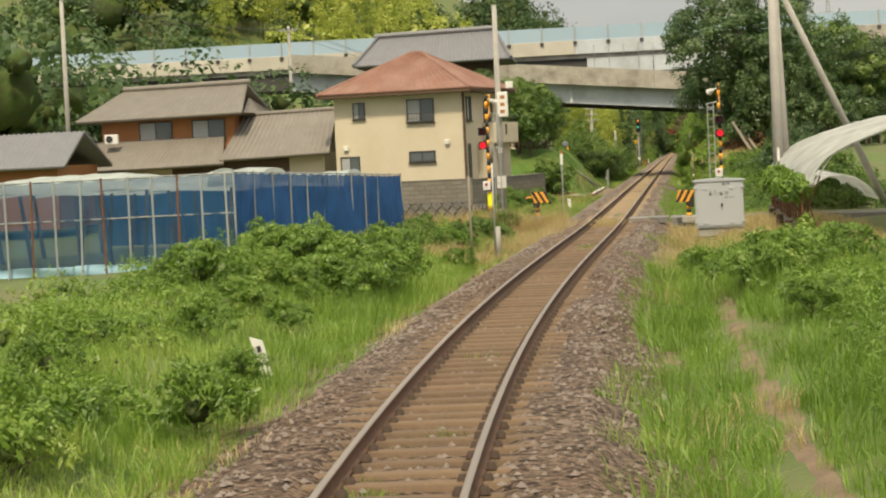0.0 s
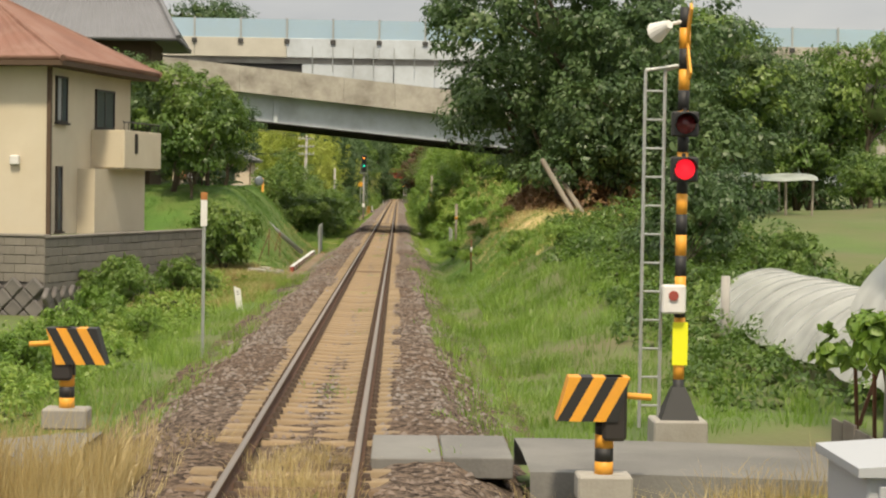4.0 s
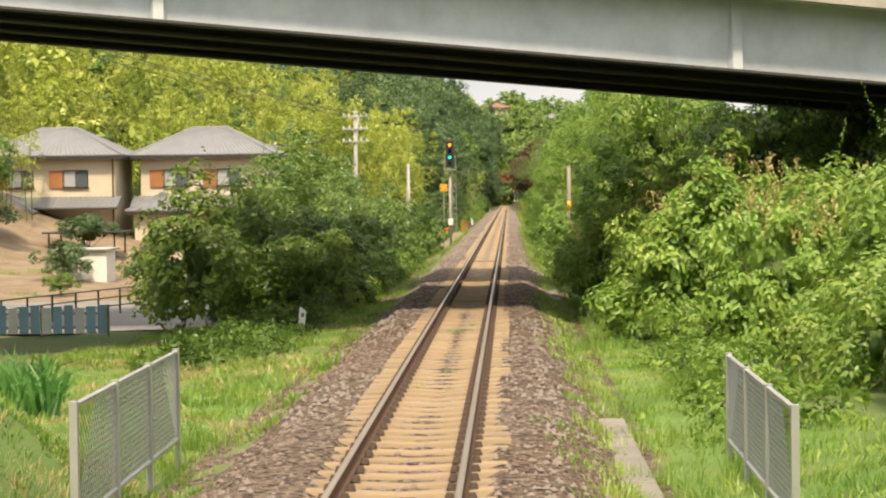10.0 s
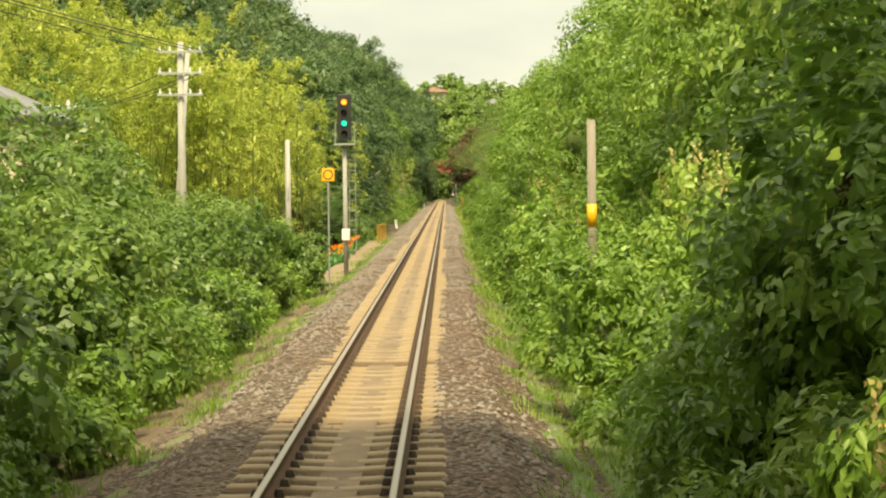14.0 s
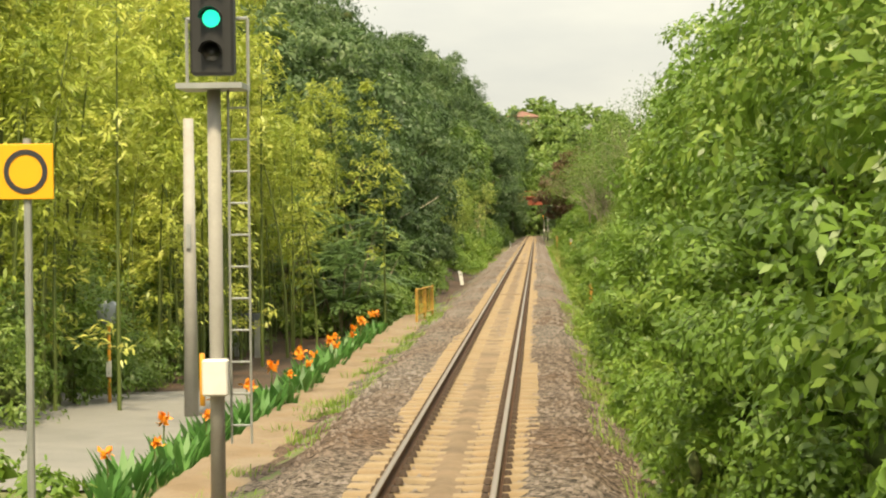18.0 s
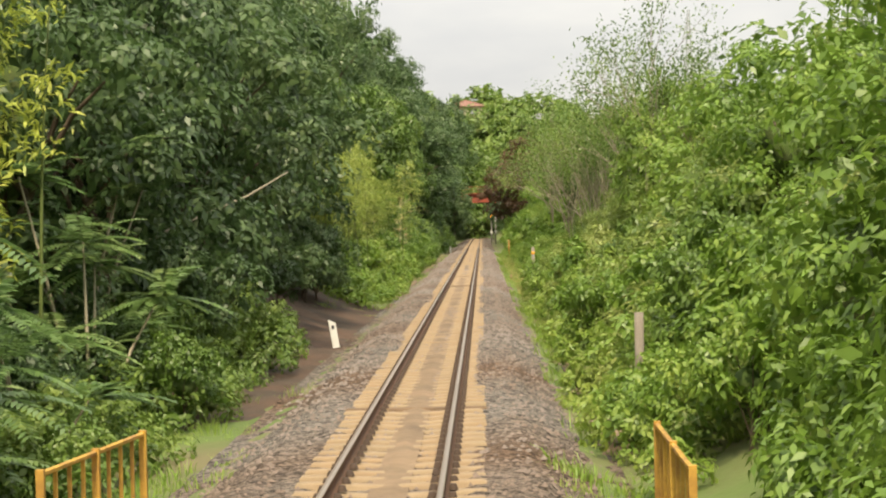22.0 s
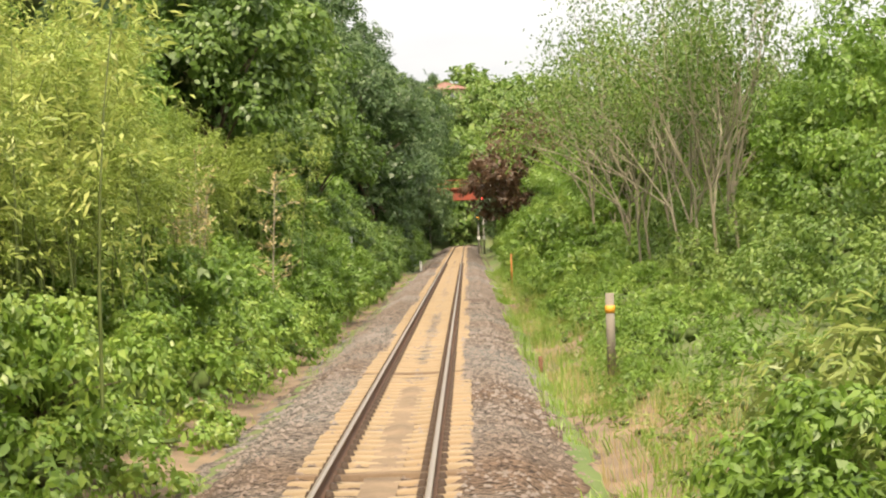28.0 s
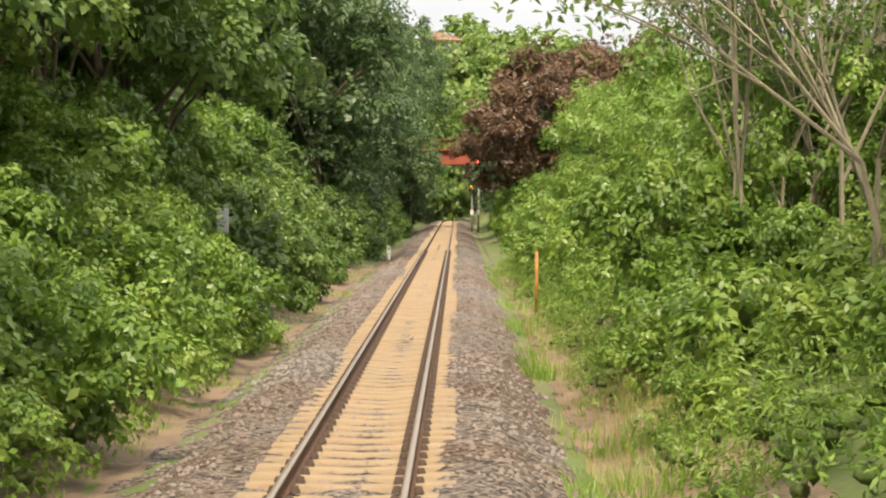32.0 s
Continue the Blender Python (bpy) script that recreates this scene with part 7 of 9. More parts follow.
def bare_tree(name, seed, h, label, leaves=500):
    """A thin tree with pale forking twigs and a sparse top."""
    rg = np.random.default_rng(seed)
    t = thing(name, (0, 0, -500), label, "tree")
    bm = bmesh.new()
    tips = []

    def grow(a, d, ln, r, depth):
        b = a + d * ln
        rod(bm, a, b, r, r * 0.65, 5, False)
        if depth == 0:
            tips.append(b)
            return
        for k in range(3 if depth > 2 else 2):
            nd = (d + Vector(rg.normal(0, 0.36, 3)) + Vector((0, 0, 0.12))).normalized()
            grow(b if k else a.lerp(b, 0.75), nd, ln * rg.uniform(0.6, 0.85), r * 0.62, depth - 1)

    for k in range(3):
        grow(Vector((rg.normal(0, 0.5), rg.normal(0, 0.5), -0.3)), Vector((rg.normal(0, 0.1), rg.normal(0, 0.1), 1)).normalized(), h * 0.34, 0.05, 4)
    tagged(part("branch", bm, "bark_pale", t, "pale forking branches"), kind="stuff")
    if leaves:
        tp = np.array([tuple(q) for q in tips])
        p = tp[rg.integers(0, len(tp), leaves)] + rg.normal(0, 0.35, (leaves, 3))
        v, f = leaf_sheet(p, rg.normal(0, 1, p.shape) - (0, 0, 0.3), rg.normal(0, 0.5, p.shape) + (0, 0, 1), 0.14 * rg.uniform(0.6, 1.3, leaves), 0.065, 0.1)
        part("leaves", quad_mesh("leaves", v, f, "leaf_mid"), None, t)
    return t


def grass_clump(name, seed, n, h, spread, wide, material, label, category="grass clump", lean=0.35):
    rg = np.random.default_rng(seed)
    t = thing(name, (0, 0, -500), label, category)
    a = rg.uniform(0, 6.28, n)
    rr = spread * np.sqrt(rg.uniform(0, 1, n))
    base = np.column_stack([rr * np.cos(a), rr * np.sin(a), np.full(n, -0.05)])
    hh = h * rg.uniform(0.5, 1.15, n)
    d = rg.normal(0, lean, (n, 2))
    w = rg.uniform(0.7, 1.3, n) * wide
    sx = rg.normal(0, 1, (n, 2))
    sx /= np.linalg.norm(sx, axis=1)[:, None]
    s3 = np.column_stack([sx * w[:, None] / 2, np.zeros(n)])
    midp = base + np.column_stack([d * 0.35 * hh[:, None], hh * 0.6])
    tip = base + np.column_stack([d * 1.1 * hh[:, None], hh * (1 - 0.25 * np.abs(d).sum(1))])
    v = np.stack([base - s3, base + s3, midp + s3 * 0.8, tip, midp - s3 * 0.8], 1).reshape(-1, 3)
    tagged(part("grass_tuft", quad_mesh("grass_tuft", v, (np.array([[0, 1, 2], [0, 2, 4], [4, 2, 3]])[None] + 5 * np.arange(n)[:, None, None]).reshape(-1, 3), material), None, t), kind="stuff")
    return t


def grass_field(name, label, seed, n, area, h, wide, material, lean=0.4, keep=None):
    """Uncountable blades over a stretch: area gives y from and to, and the distance from the track's centre from and to."""
    rg = np.random.default_rng(seed)
    tufts = max(8, n // 34)
    ti = rg.integers(0, tufts, n)
    off = rg.normal(0, 1, (n, 2)) * (0.1 + 0.22 * h)
    y = rg.uniform(area[0], area[1], tufts)[ti] + off[:, 1]
    d = np.clip(rg.uniform(area[2], area[3], tufts)[ti] + off[:, 0], area[2] - 0.15, area[3] + 0.15)
    tall, bend = rg.uniform(0.55, 1.3, tufts)[ti], rg.normal(0, 0.3, (tufts, 2))[ti]
    x = centre(y) + d
    if keep is not None:
        k = keep(x, y) > rg.uniform(0, 1, tufts)[ti]
        x, y, d, off, tall, bend = x[k], y[k], d[k], off[k], tall[k], bend[k]
    n = len(x)
    z = np.where(np.abs(d) < 2.6, np.maximum(height(x, y), bed_height(d, y)), height(x, y)) - 0.03
    base = np.column_stack([x, y, z])
    hh = h * tall * rg.uniform(0.5, 1.2, n) * (0.8 + 0.3 * wobble(x * 0.8, y * 0.8))
    dd = rg.normal(0, lean * 0.6, (n, 2)) + off / (0.1 + 0.22 * h) * lean * 0.6 + bend * lean
    sx = rg.normal(0, 1, (n, 2))
    sx /= np.linalg.norm(sx, axis=1)[:, None]
    s3 = np.column_stack([sx * (rg.uniform(0.6, 1.4, n) * wide)[:, None] / 2, np.zeros(n)])
    midp = base + np.column_stack([dd * 0.35 * hh[:, None], hh * 0.6])
    tip = base + np.column_stack([dd * 1.1 * hh[:, None], hh * (1 - 0.2 * np.abs(dd).sum(1))])
    v = np.stack([base - s3, base + s3, midp + s3 * 0.75, tip, midp - s3 * 0.75], 1).reshape(-1, 3)
    return tagged(new(name, quad_mesh(name, v, (np.array([[0, 1, 2], [0, 2, 4], [4, 2, 3]])[None] + 5 * np.arange(n)[:, None, None]).reshape(-1, 3), material)), label, "grass", kind="stuff")


class Kind:
    """Templates of one plant: the first use places the template, later ones copy it."""

    def __init__(self, *made, group=""):
        self.made, self.used, self.k, self.group = list(made), set(), 0, group

    def put(self, x, y, s=1.0, sz=None, z=None, turn=None):
        t = self.made[self.k % len(self.made)]
        self.k += 1
        gz_ = float(height(x, y)) if z is None else z
        sz = s if sz is None else sz
        m = pose(x, y, gz_ - 0.05, 0, 0, rng.uniform(0, 360) if turn is None else turn)
        if t.name in self.used:
            own = t.scale
            return copy_thing(t, m @ Matrix.Diagonal((s / own[0], s / own[1], sz / own[2], 1)))
        self.used.add(t.name)
        t.matrix_basis = m @ Matrix.Diagonal((s, s, sz, 1))
        if self.group:
            t["group"] = self.group
        return t



def thicket(name, label, seed, y0, y1, side, d0, d1, h0, h1, material, leaf=0.11, wide=0.5, dens=2.6, per=30, broad=False, rough=0.5, category="undergrowth"):
    """A run of shrubs grown into one another along the line: low at its foot, uneven along its top."""
    rg = np.random.default_rng(seed)
    hm = (h0 + h1) / 2
    rm = 0.26 + 0.24 * hm
    n = int((y1 - y0) * (d1 - d0) / (rm * rm * 2.6) * (0.75 + 0.09 * dens)) + 3
    y = rg.uniform(y0, y1, n)
    u = np.sort(rg.uniform(0, 1, n) ** 1.25)
    d = d0 + 0.35 * wobble(y * 0.5, y * 0.21) + rm * 0.7 + (d1 - d0 - rm * 0.7) * u
    x = centre(y) + side * d
    hh = (h0 + (h1 - h0) * (y - y0) / (y1 - y0)) * (1 + rough * wobble(y * 0.42, d * 0.6) + rough * 0.6 * wobble(y * 1.25, d * 1.3)) * rg.uniform(0.6, 1.25, n)
    hh = np.maximum(hh, 0.16) * (0.35 + 0.65 * np.sqrt(np.clip(u / 0.4, 0, 1)))
    r = rm * rg.uniform(0.6, 1.35, n) * (0.7 + 0.3 * np.clip(u / 0.4, 0, 1))
    rad = np.column_stack([r, r * rg.uniform(0.8, 1.3, n), np.maximum(hh * 0.56, 0.14)])
    c = np.column_stack([x, y, height(x, y) + hh * 0.46])
    size = leaf * (0.72 + 0.55 * u)
    lv = lobed(rg, c, rad, size, wide, np.minimum(0.16 + 0.075 * hm + 0 * u, 0.6 * r), 0.75, 0.25, broad, -0.7, 1.2, most=int((y1 - y0) * (hm + 0.45 * (d1 - d0)) * per * 10))
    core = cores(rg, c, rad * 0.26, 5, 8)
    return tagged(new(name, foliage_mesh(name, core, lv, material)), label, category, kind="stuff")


def far_woods(name, label, seed, crowns, x0, x1, y0, y1, r, material, leaf=0.75, per=70, lift=0.75, keep=None):
    """Woods too far off to count: uneven crowns of boughs over the slopes."""
    rg = np.random.default_rng(seed)
    x, y = rg.uniform(x0, x1, crowns), rg.uniform(y0, y1, crowns)
    if keep is not None:
        k = keep(x, y)
        x, y = x[k], y[k]
    n = len(x)
    rr = r * rg.uniform(0.6, 1.35, n)
    c = np.column_stack([x, y, height(x, y) + rr * lift])
    # each crown is a heap of five boughs
    b = np.repeat(np.arange(n), 5)
    off = unit(rg.normal(size=(len(b), 3)) * (1, 1, 0.8) + (0, 0, 0.35))
    cb = c[b] + off * rr[b][:, None] * rg.uniform(0.3, 0.72, (len(b), 1))
    rb_ = rr[b] * rg.uniform(0.42, 0.68, len(b))
    rad = np.column_stack([rb_, rb_, rb_ * 0.85])
    lv = lobed(rg, cb, rad, leaf * 0.8, 0.55, rb_ * 0.42, 0.8, 0.2, False, -0.5, 0.2, n * per, b)
    core = cores(rg, np.concatenate([c, cb]), np.concatenate([np.repeat(rr[:, None] * 0.4, 3, 1), rad * 0.3]), 4, 8)
    return tagged(new(name, foliage_mesh(name, core, lv, material)), label, "woods", kind="stuff")


BROAD = Kind(*[tree("broadleaf_tree", 10 + k, 8.0, (3.2, 3.2, 3.1), 95, 75, 0.95, 0.2, 0.55, "leaf_mid", "broadleaf tree with a full mid-green crown") for k in range(3)], group="broadleaf trees")
FRESH = Kind(*[tree("young_tree", 20 + k, 6.0, (2.4, 2.4, 2.6), 95, 95, 0.75, 0.125, 0.48, "leaf_fresh", "young tree with a loose fresh green crown", low=-0.9) for k in range(3)], group="young trees")
LIGHT = Kind(*[tree("light_tree", 25 + k, 8.8, (2.7, 2.7, 3.9), 130, 110, 0.8, 0.12, 0.48, "leaf_fresh", "tall tree with a light green billowing crown", low=-1.0, centre_z=4.7) for k in range(2)], group="light green trees")
DARK = Kind(*[tree("evergreen_tree", 30 + k, 10.0, (3.6, 3.6, 5.0), 125, 78, 1.05, 0.21, 0.48, "leaf_dark", "tall dark evergreen tree with a dense crown", low=-1.0, centre_z=5.2) for k in range(3)], group="evergreen trees")
BUSH = Kind(*[tree("bush", 40 + k, 1.9, (1.25, 1.25, 1.0), 60, 60, 0.34, 0.1, 0.55, "leaf_mid", "leafy green bush on the verge", "bush", low=-0.5, trunk_r=0.04) for k in range(3)], group="bushes")
FBUSH = Kind(*[tree("fresh_bush", 50 + k, 1.8, (1.25, 1.25, 0.95), 60, 60, 0.34, 0.1, 0.5, "leaf_fresh", "bright fresh green bush on the verge", "bush", low=-0.5, trunk_r=0.04) for k in range(3)], group="fresh green bushes")
DBUSH = Kind(*[tree("dark_bush", 60 + k, 2.4, (1.5, 1.5, 1.25), 70, 60, 0.42, 0.11, 0.5, "leaf_dark", "dark shaded bush beside the track", "bush", low=-0.6, trunk_r=0.05) for k in range(2)], group="dark bushes")
BIG = Kind(*[tree("large_leaved_bush", 70 + k, 3.0, (1.6, 1.6, 1.5), 70, 70, 0.5, 0.125, 0.55, "leaf_big", "bush with broad soft heart-shaped leaves", "bush", low=-0.75, trunk_r=0.05, droop=0.7, broad=True) for k in range(3)], group="large-leaved bushes")
for _t in BIG.made:
    _rg = np.random.default_rng(75)
    _n = 26
    _a = _rg.uniform(0, math.tau, _n)
    _c = np.column_stack([np.cos(_a) * _rg.uniform(0.2, 1.4, _n), np.sin(_a) * _rg.uniform(0.2, 1.4, _n), _rg.uniform(2.2, 3.0, _n)])
    _p = np.repeat(_c, 14, 0) + np.column_stack([_rg.normal(0, 0.03, (14 * _n, 2)), np.tile(np.linspace(0, 0.28, 14), _n)])
    _v, _f = leaf_sheet(_p, _rg.normal(0, 1, _p.shape) + (0, 0, 0.8), _rg.normal(0, 1, _p.shape), np.full(len(_p), 0.075), np.full(len(_p), 0.045), 0.1)
    tagged(part("flower_spike", quad_mesh("flower_spike", _v, _f, "blossom"), None, _t, "pale yellow flower spikes"), kind="stuff")
WEED = Kind(*[tree("weed_clump", 80 + k, 0.75, (0.7, 0.7, 0.42), 40, 40, 0.2, 0.08, 0.4, "leaf_fresh", "low clump of fresh green weeds", "weeds", low=-0.3, trunk_r=0.015, droop=0.05) for k in range(3)], group="weed clumps")
FROND = Kind(*[frond_tree("feather_leaved_tree", 100 + k, 4.2, 11, 1.1, "leaf_pinnate", "slim tree with long feathered leaves") for k in range(2)], group="feather-leaved trees")
BAMBOO = Kind(*[bamboo("bamboo_clump", 110 + k, 9.0, 8, "clump of yellow-green feathery bamboo") for k in range(3)], group="bamboo clumps")
GBAMBOO = Kind(*[bamboo("green_bamboo_clump", 115 + k, 5.5, 8, "low arching clump of green bamboo", "leaf_sasa") for k in range(2)], group="green bamboo clumps")
LIME = Kind(*[bamboo("lime_bamboo_clump", 117 + k, 4.6, 16, "arching clump of bright lime-green bamboo", "leaf_lime") for k in range(2)], group="lime bamboo clumps")
BARE = Kind(*[bare_tree("thin_tree", 120 + k, 7.5, "thin half-bare tree with pale forking twigs", 4200) for k in range(2)], group="thin trees")
BROWN = Kind(tree("wilted_tree", 130, 9.0, (3.4, 3.4, 4.2), 110, 75, 0.9, 0.22, 0.5, "leaf_brown", "tree with wilted russet-brown foliage", low=-0.9))
TALLG = Kind(*[grass_clump("grass_clump", 140 + k, 170, 0.6, 0.5, 0.008, "grass", "clump of tall fresh grass") for k in range(3)], group="grass clumps")
DRYG = Kind(*[grass_clump("dry_grass_clump", 150 + k, 190, 0.5, 0.45, 0.008, "straw", "tuft of dry straw-coloured grass", lean=0.5) for k in range(2)], group="dry grass clumps")


def canna(seed):
    rg = np.random.default_rng(seed)
    t = thing("canna_lily", (0, 0, -500), "canna lily with upright leaves and orange flower", "flower", "canna lilies")
    n = 26
    a = rg.uniform(0, 6.28, n)
    p = np.column_stack([0.16 * np.cos(a) * rg.uniform(0, 1.5, n), 0.16 * np.sin(a) * rg.uniform(0, 1.5, n), rg.uniform(0.0, 0.35, n)])
    ax = np.column_stack([np.cos(a) * 0.45, np.sin(a) * 0.45, np.ones(n)])
    v, f = leaf_sheet(p, ax, np.column_stack([-np.cos(a), -np.sin(a), np.full(n, 0.5)]), rg.uniform(0.3, 0.5, n), rg.uniform(0.09, 0.14, n), 0.06)
    part("foliage", quad_mesh("leaves", v, f, "canna"), None, t)
    if seed % 2:
        bm = bmesh.new()
        rod(bm, (0, 0, 0.2), (0.02, 0, 0.85), 0.012, n=5)
        part("stalk", bm, "culm", t)
        n = 22
        v, f = leaf_sheet(rg.normal(0, 0.035, (n, 3)) + (0.02, 0, 0.88), rg.normal(0, 1, (n, 3)) + (0, 0, 0.5), rg.normal(0, 1, (n, 3)), np.full(n, 0.11), np.full(n, 0.075), 0.1)
        part("flower_head", quad_mesh("flower_head", v, f, "petal"), None, t, "orange petals")
    return t


CANNA = Kind(canna(160), canna(161), canna(162))


def row(kind, y0, y1, d0, d1, count, s0, s1, side, zs=(0.85, 1.2), z=None):
    """Plants scattered over a strip beside the line."""
    for k in range(count):
        y = rng.uniform(y0, y1)
        d = rng.uniform(d0, d1) * side
        s = rng.uniform(s0, s1)
        kind.put(float(centre(y)) + d, y, s, s * rng.uniform(*zs))


L_, R_ = -1, 1
# ---- hedges and thickets along the line ----
thicket("undergrowth", "low fresh green weeds on the verge", 301, 6, 52, L_, 4.6, 9.5, 0.4, 0.5, "leaf_fresh", 0.06, 0.4, 3.2, 26)
thicket("undergrowth", "weeds along the foot of the nets", 302, 44, 66, L_, 4.0, 6.8, 0.4, 0.35, "leaf_fresh", 0.07, 0.4, 2.6, 24)
thicket("undergrowth", "low green weeds on the verge", 303, 6, 50, R_, 4.4, 6.8, 0.45, 0.35, "leaf_fresh", 0.065, 0.4, 2.4, 24)
thicket("undergrowth", "green weeds beyond the crossing", 304, 76, 116, L_, 3.8, 7.2, 0.5, 0.4, "leaf_fresh", 0.08, 0.4, 2.2, 24)
thicket("undergrowth", "green weeds beyond the crossing", 305, 77, 112, R_, 5.0, 11, 0.5, 0.6, "leaf_mid", 0.09, 0.45, 2.0, 24)
thicket("undergrowth", "dead brown vines over the slope", 306, 119, 150, R_, 5.2, 9.5, 0.8, 1.7, "dry_leaf", 0.12, 0.5, 1.6, 22)
thicket("undergrowth", "weeds beside the ballast", 307, 166, 185, L_, 3.4, 6.0, 0.35, 0.8, "leaf_mid", 0.09, 0.4, 1.8, 24)
thicket("thicket", "dark leafy thicket beside the track", 308, 186, 212, L_, 3.4, 8.6, 3.0, 5.2, "leaf_mid", 0.12, 0.5, 4.4, 34)
thicket("thicket", "dense green thicket beside the track", 309, 208, 242, L_, 3.2, 10.0, 5.4, 4.2, "leaf_mid", 0.12, 0.5, 3.6, 32)
thicket("thicket", "fresh green shoots on the thicket's edge", 310, 186, 246, L_, 2.9, 4.2, 1.0, 1.3, "leaf_fresh", 0.11, 0.45, 2.2, 26)
thicket("thicket", "large-leaved thicket on the verge", 311, 168, 197, R_, 2.7, 8.0, 2.4, 3.8, "leaf_big", 0.12, 0.5, 2.8, 36, True)
thicket("thicket", "bright bushes on the verge", 331, 151, 170, R_, 5.2, 10, 3.0, 4.2, "leaf_fresh", 0.12, 0.45, 2.4, 32)
thicket("undergrowth", "green weeds below the thicket", 312, 152, 186, R_, 3.3, 5.0, 0.35, 0.8, "leaf_fresh", 0.09, 0.4, 2.2, 24)
thicket("thicket", "bright green thicket close to the rails", 313, 192, 236, R_, 2.5, 4.6, 1.3, 1.8, "leaf_fresh", 0.1, 0.4, 3.4, 32)
thicket("thicket", "tall green thicket", 314, 198, 262, R_, 5.6, 10.0, 4.6, 5.6, "leaf_fresh", 0.105, 0.5, 2.6, 38, True)
thicket("thicket", "tall green thicket close to the rails", 315, 234, 282, R_, 2.3, 5.2, 4.6, 4.2, "leaf_fresh", 0.088, 0.45, 3.6, 40)
thicket("thicket", "green thicket close to the rails", 330, 280, 302, R_, 3.1, 5.6, 2.8, 2.0, "leaf_fresh", 0.11, 0.45, 3.4, 34)
thicket("thicket", "fresh shoots along the ballast", 316, 228, 287, R_, 2.2, 3.2, 0.9, 0.7, "leaf_fresh", 0.09, 0.4, 3.0, 26)
thicket("thicket", "tall leafy growth behind the hedge", 317, 262, 310, R_, 4.8, 9.0, 4.6, 4.0, "leaf_fresh", 0.1, 0.45, 2.4, 30)
thicket("thicket", "undergrowth by the culvert", 318, 294, 322, L_, 3.3, 7.5, 0.8, 1.5, "leaf_mid", 0.11, 0.45, 2.6, 28)
thicket("thicket", "green growth behind the lane", 319, 264, 300, L_, 7.8, 13, 2.6, 3.4, "leaf_mid", 0.11, 0.4, 2.8, 30)
thicket("thicket", "dwarf bamboo and shrubs on the bank", 320, 298, 356, R_, 2.8, 5.2, 1.2, 1.5, "leaf_sasa", 0.12, 0.22, 3.4, 36)
thicket("thicket", "taller dwarf bamboo on the bank", 321, 300, 361, R_, 4.8, 9.5, 3.4, 3.0, "leaf_sasa", 0.13, 0.26, 2.4, 34)
thicket("thicket", "fresh shoots along the ballast", 322, 296, 345, R_, 2.5, 3.6, 0.8, 0.7, "leaf_fresh", 0.09, 0.45, 3.0, 26)
thicket("thicket", "light green thicket below the wood", 323, 346, 424, L_, 2.7, 7.0, 1.0, 2.2, "leaf_fresh", 0.11, 0.5, 3.8, 36)
thicket("thicket", "light green thicket higher on the bank", 324, 384, 408, L_, 5.8, 10, 3.4, 4.6, "leaf_fresh", 0.12, 0.45, 2.0, 28)
thicket("thicket", "green thicket below dark trees", 325, 420, 575, L_, 2.9, 7.5, 2.2, 3.0, "leaf_mid", 0.17, 0.5, 1.6, 24)
thicket("thicket", "green thicket towards the bend", 326, 404, 550, R_, 3.6, 8.0, 1.4, 3.0, "leaf_fresh", 0.14, 0.45, 2.2, 28)
thicket("thicket", "shaded shrubs under the thin trees", 332, 372, 420, R_, 6.4, 11, 1.8, 2.8, "leaf_mid", 0.1, 0.5)
thicket("thicket", "grassy weeds along the ballast", 327, 355, 470, R_, 2.9, 6.0, 0.5, 0.9, "leaf_fresh", 0.08, 0.25, 2.4, 24)

# ---- woods ----
far_woods("far_woods", "wooded hill behind the houses", 401, 500, -195, -40, 128, 430, 5.5, "leaf_dark", 0.6, 420, keep=lambda x, y: x < -40 - 0.1 * (y - 128))
far_woods("far_woods", "trees behind the village houses", 408, 62, -78, -24, 142, 178, 4.0, "leaf_dark", 0.45, 420, 0.7)
far_woods("far_woods", "wooded hill at the end of the line", 402, 330, -60, 75, 650, 760, 3.6, "leaf_mid", 0.95, 250, 0.45, keep=lambda x, y: ~((y > 680) & (y < 708) & (x > -7) & (x < 20)))
far_woods("far_woods", "dark wood above the line", 403, 130, -45, -12, 345, 620, 5.0, "leaf_dark", 0.55, 380)
far_woods("far_woods", "green wood beside the line", 404, 150, 10.5, 45, 196, 620, 3.8, "leaf_mid", 0.42, 330)
far_woods("far_woods", "trees below the hillside houses", 407, 200, -45, 60, 616, 690, 4.0, "leaf_mid", 0.7, 260, 0.6)
far_woods("far_woods", "wood beyond the bend", 405, 50, -16, 3, 598, 640, 4.0, "leaf_mid", 0.55, 240)
far_woods("bamboo_wood", "yellow-green bamboo wood on the hill", 406, 150, -75, -22, 256, 345, 3.4, "leaf_bamboo", 0.5, 300, 1.0)

# ---- single plants ----
row(WEED, 8, 66, 2.9, 6.2, 30, 0.6, 1.1, L_)
row(FBUSH, 24, 44, 3.4, 5.8, 7, 0.35, 0.5, L_, (0.7, 1.0))
row(BUSH, 50, 66, 3.4, 5.0, 5, 0.35, 0.5, L_)
row(TALLG, 8, 60, 2.2, 4.0, 24, 0.5, 0.9, L_)
row(TALLG, 8, 56, 2.4, 3.9, 34, 0.5, 0.9, R_)
for q in ((3.3, 41.5, 0.55), (4.0, 36.5, 0.6), (4.6, 30, 0.5), (3.0, 46.5, 0.4), (4.4, 42, 0.45)):
    FBUSH.put(q[0] + float(centre(q[1])), q[1], q[2], q[2] * 0.9)
for k in range(13):
    y = rng.uniform(36, 47)
    FBUSH.put(float(centre(y)) - rng.uniform(3.6, 6.4), y, rng.uniform(0.55, 0.85), rng.uniform(0.5, 0.75))
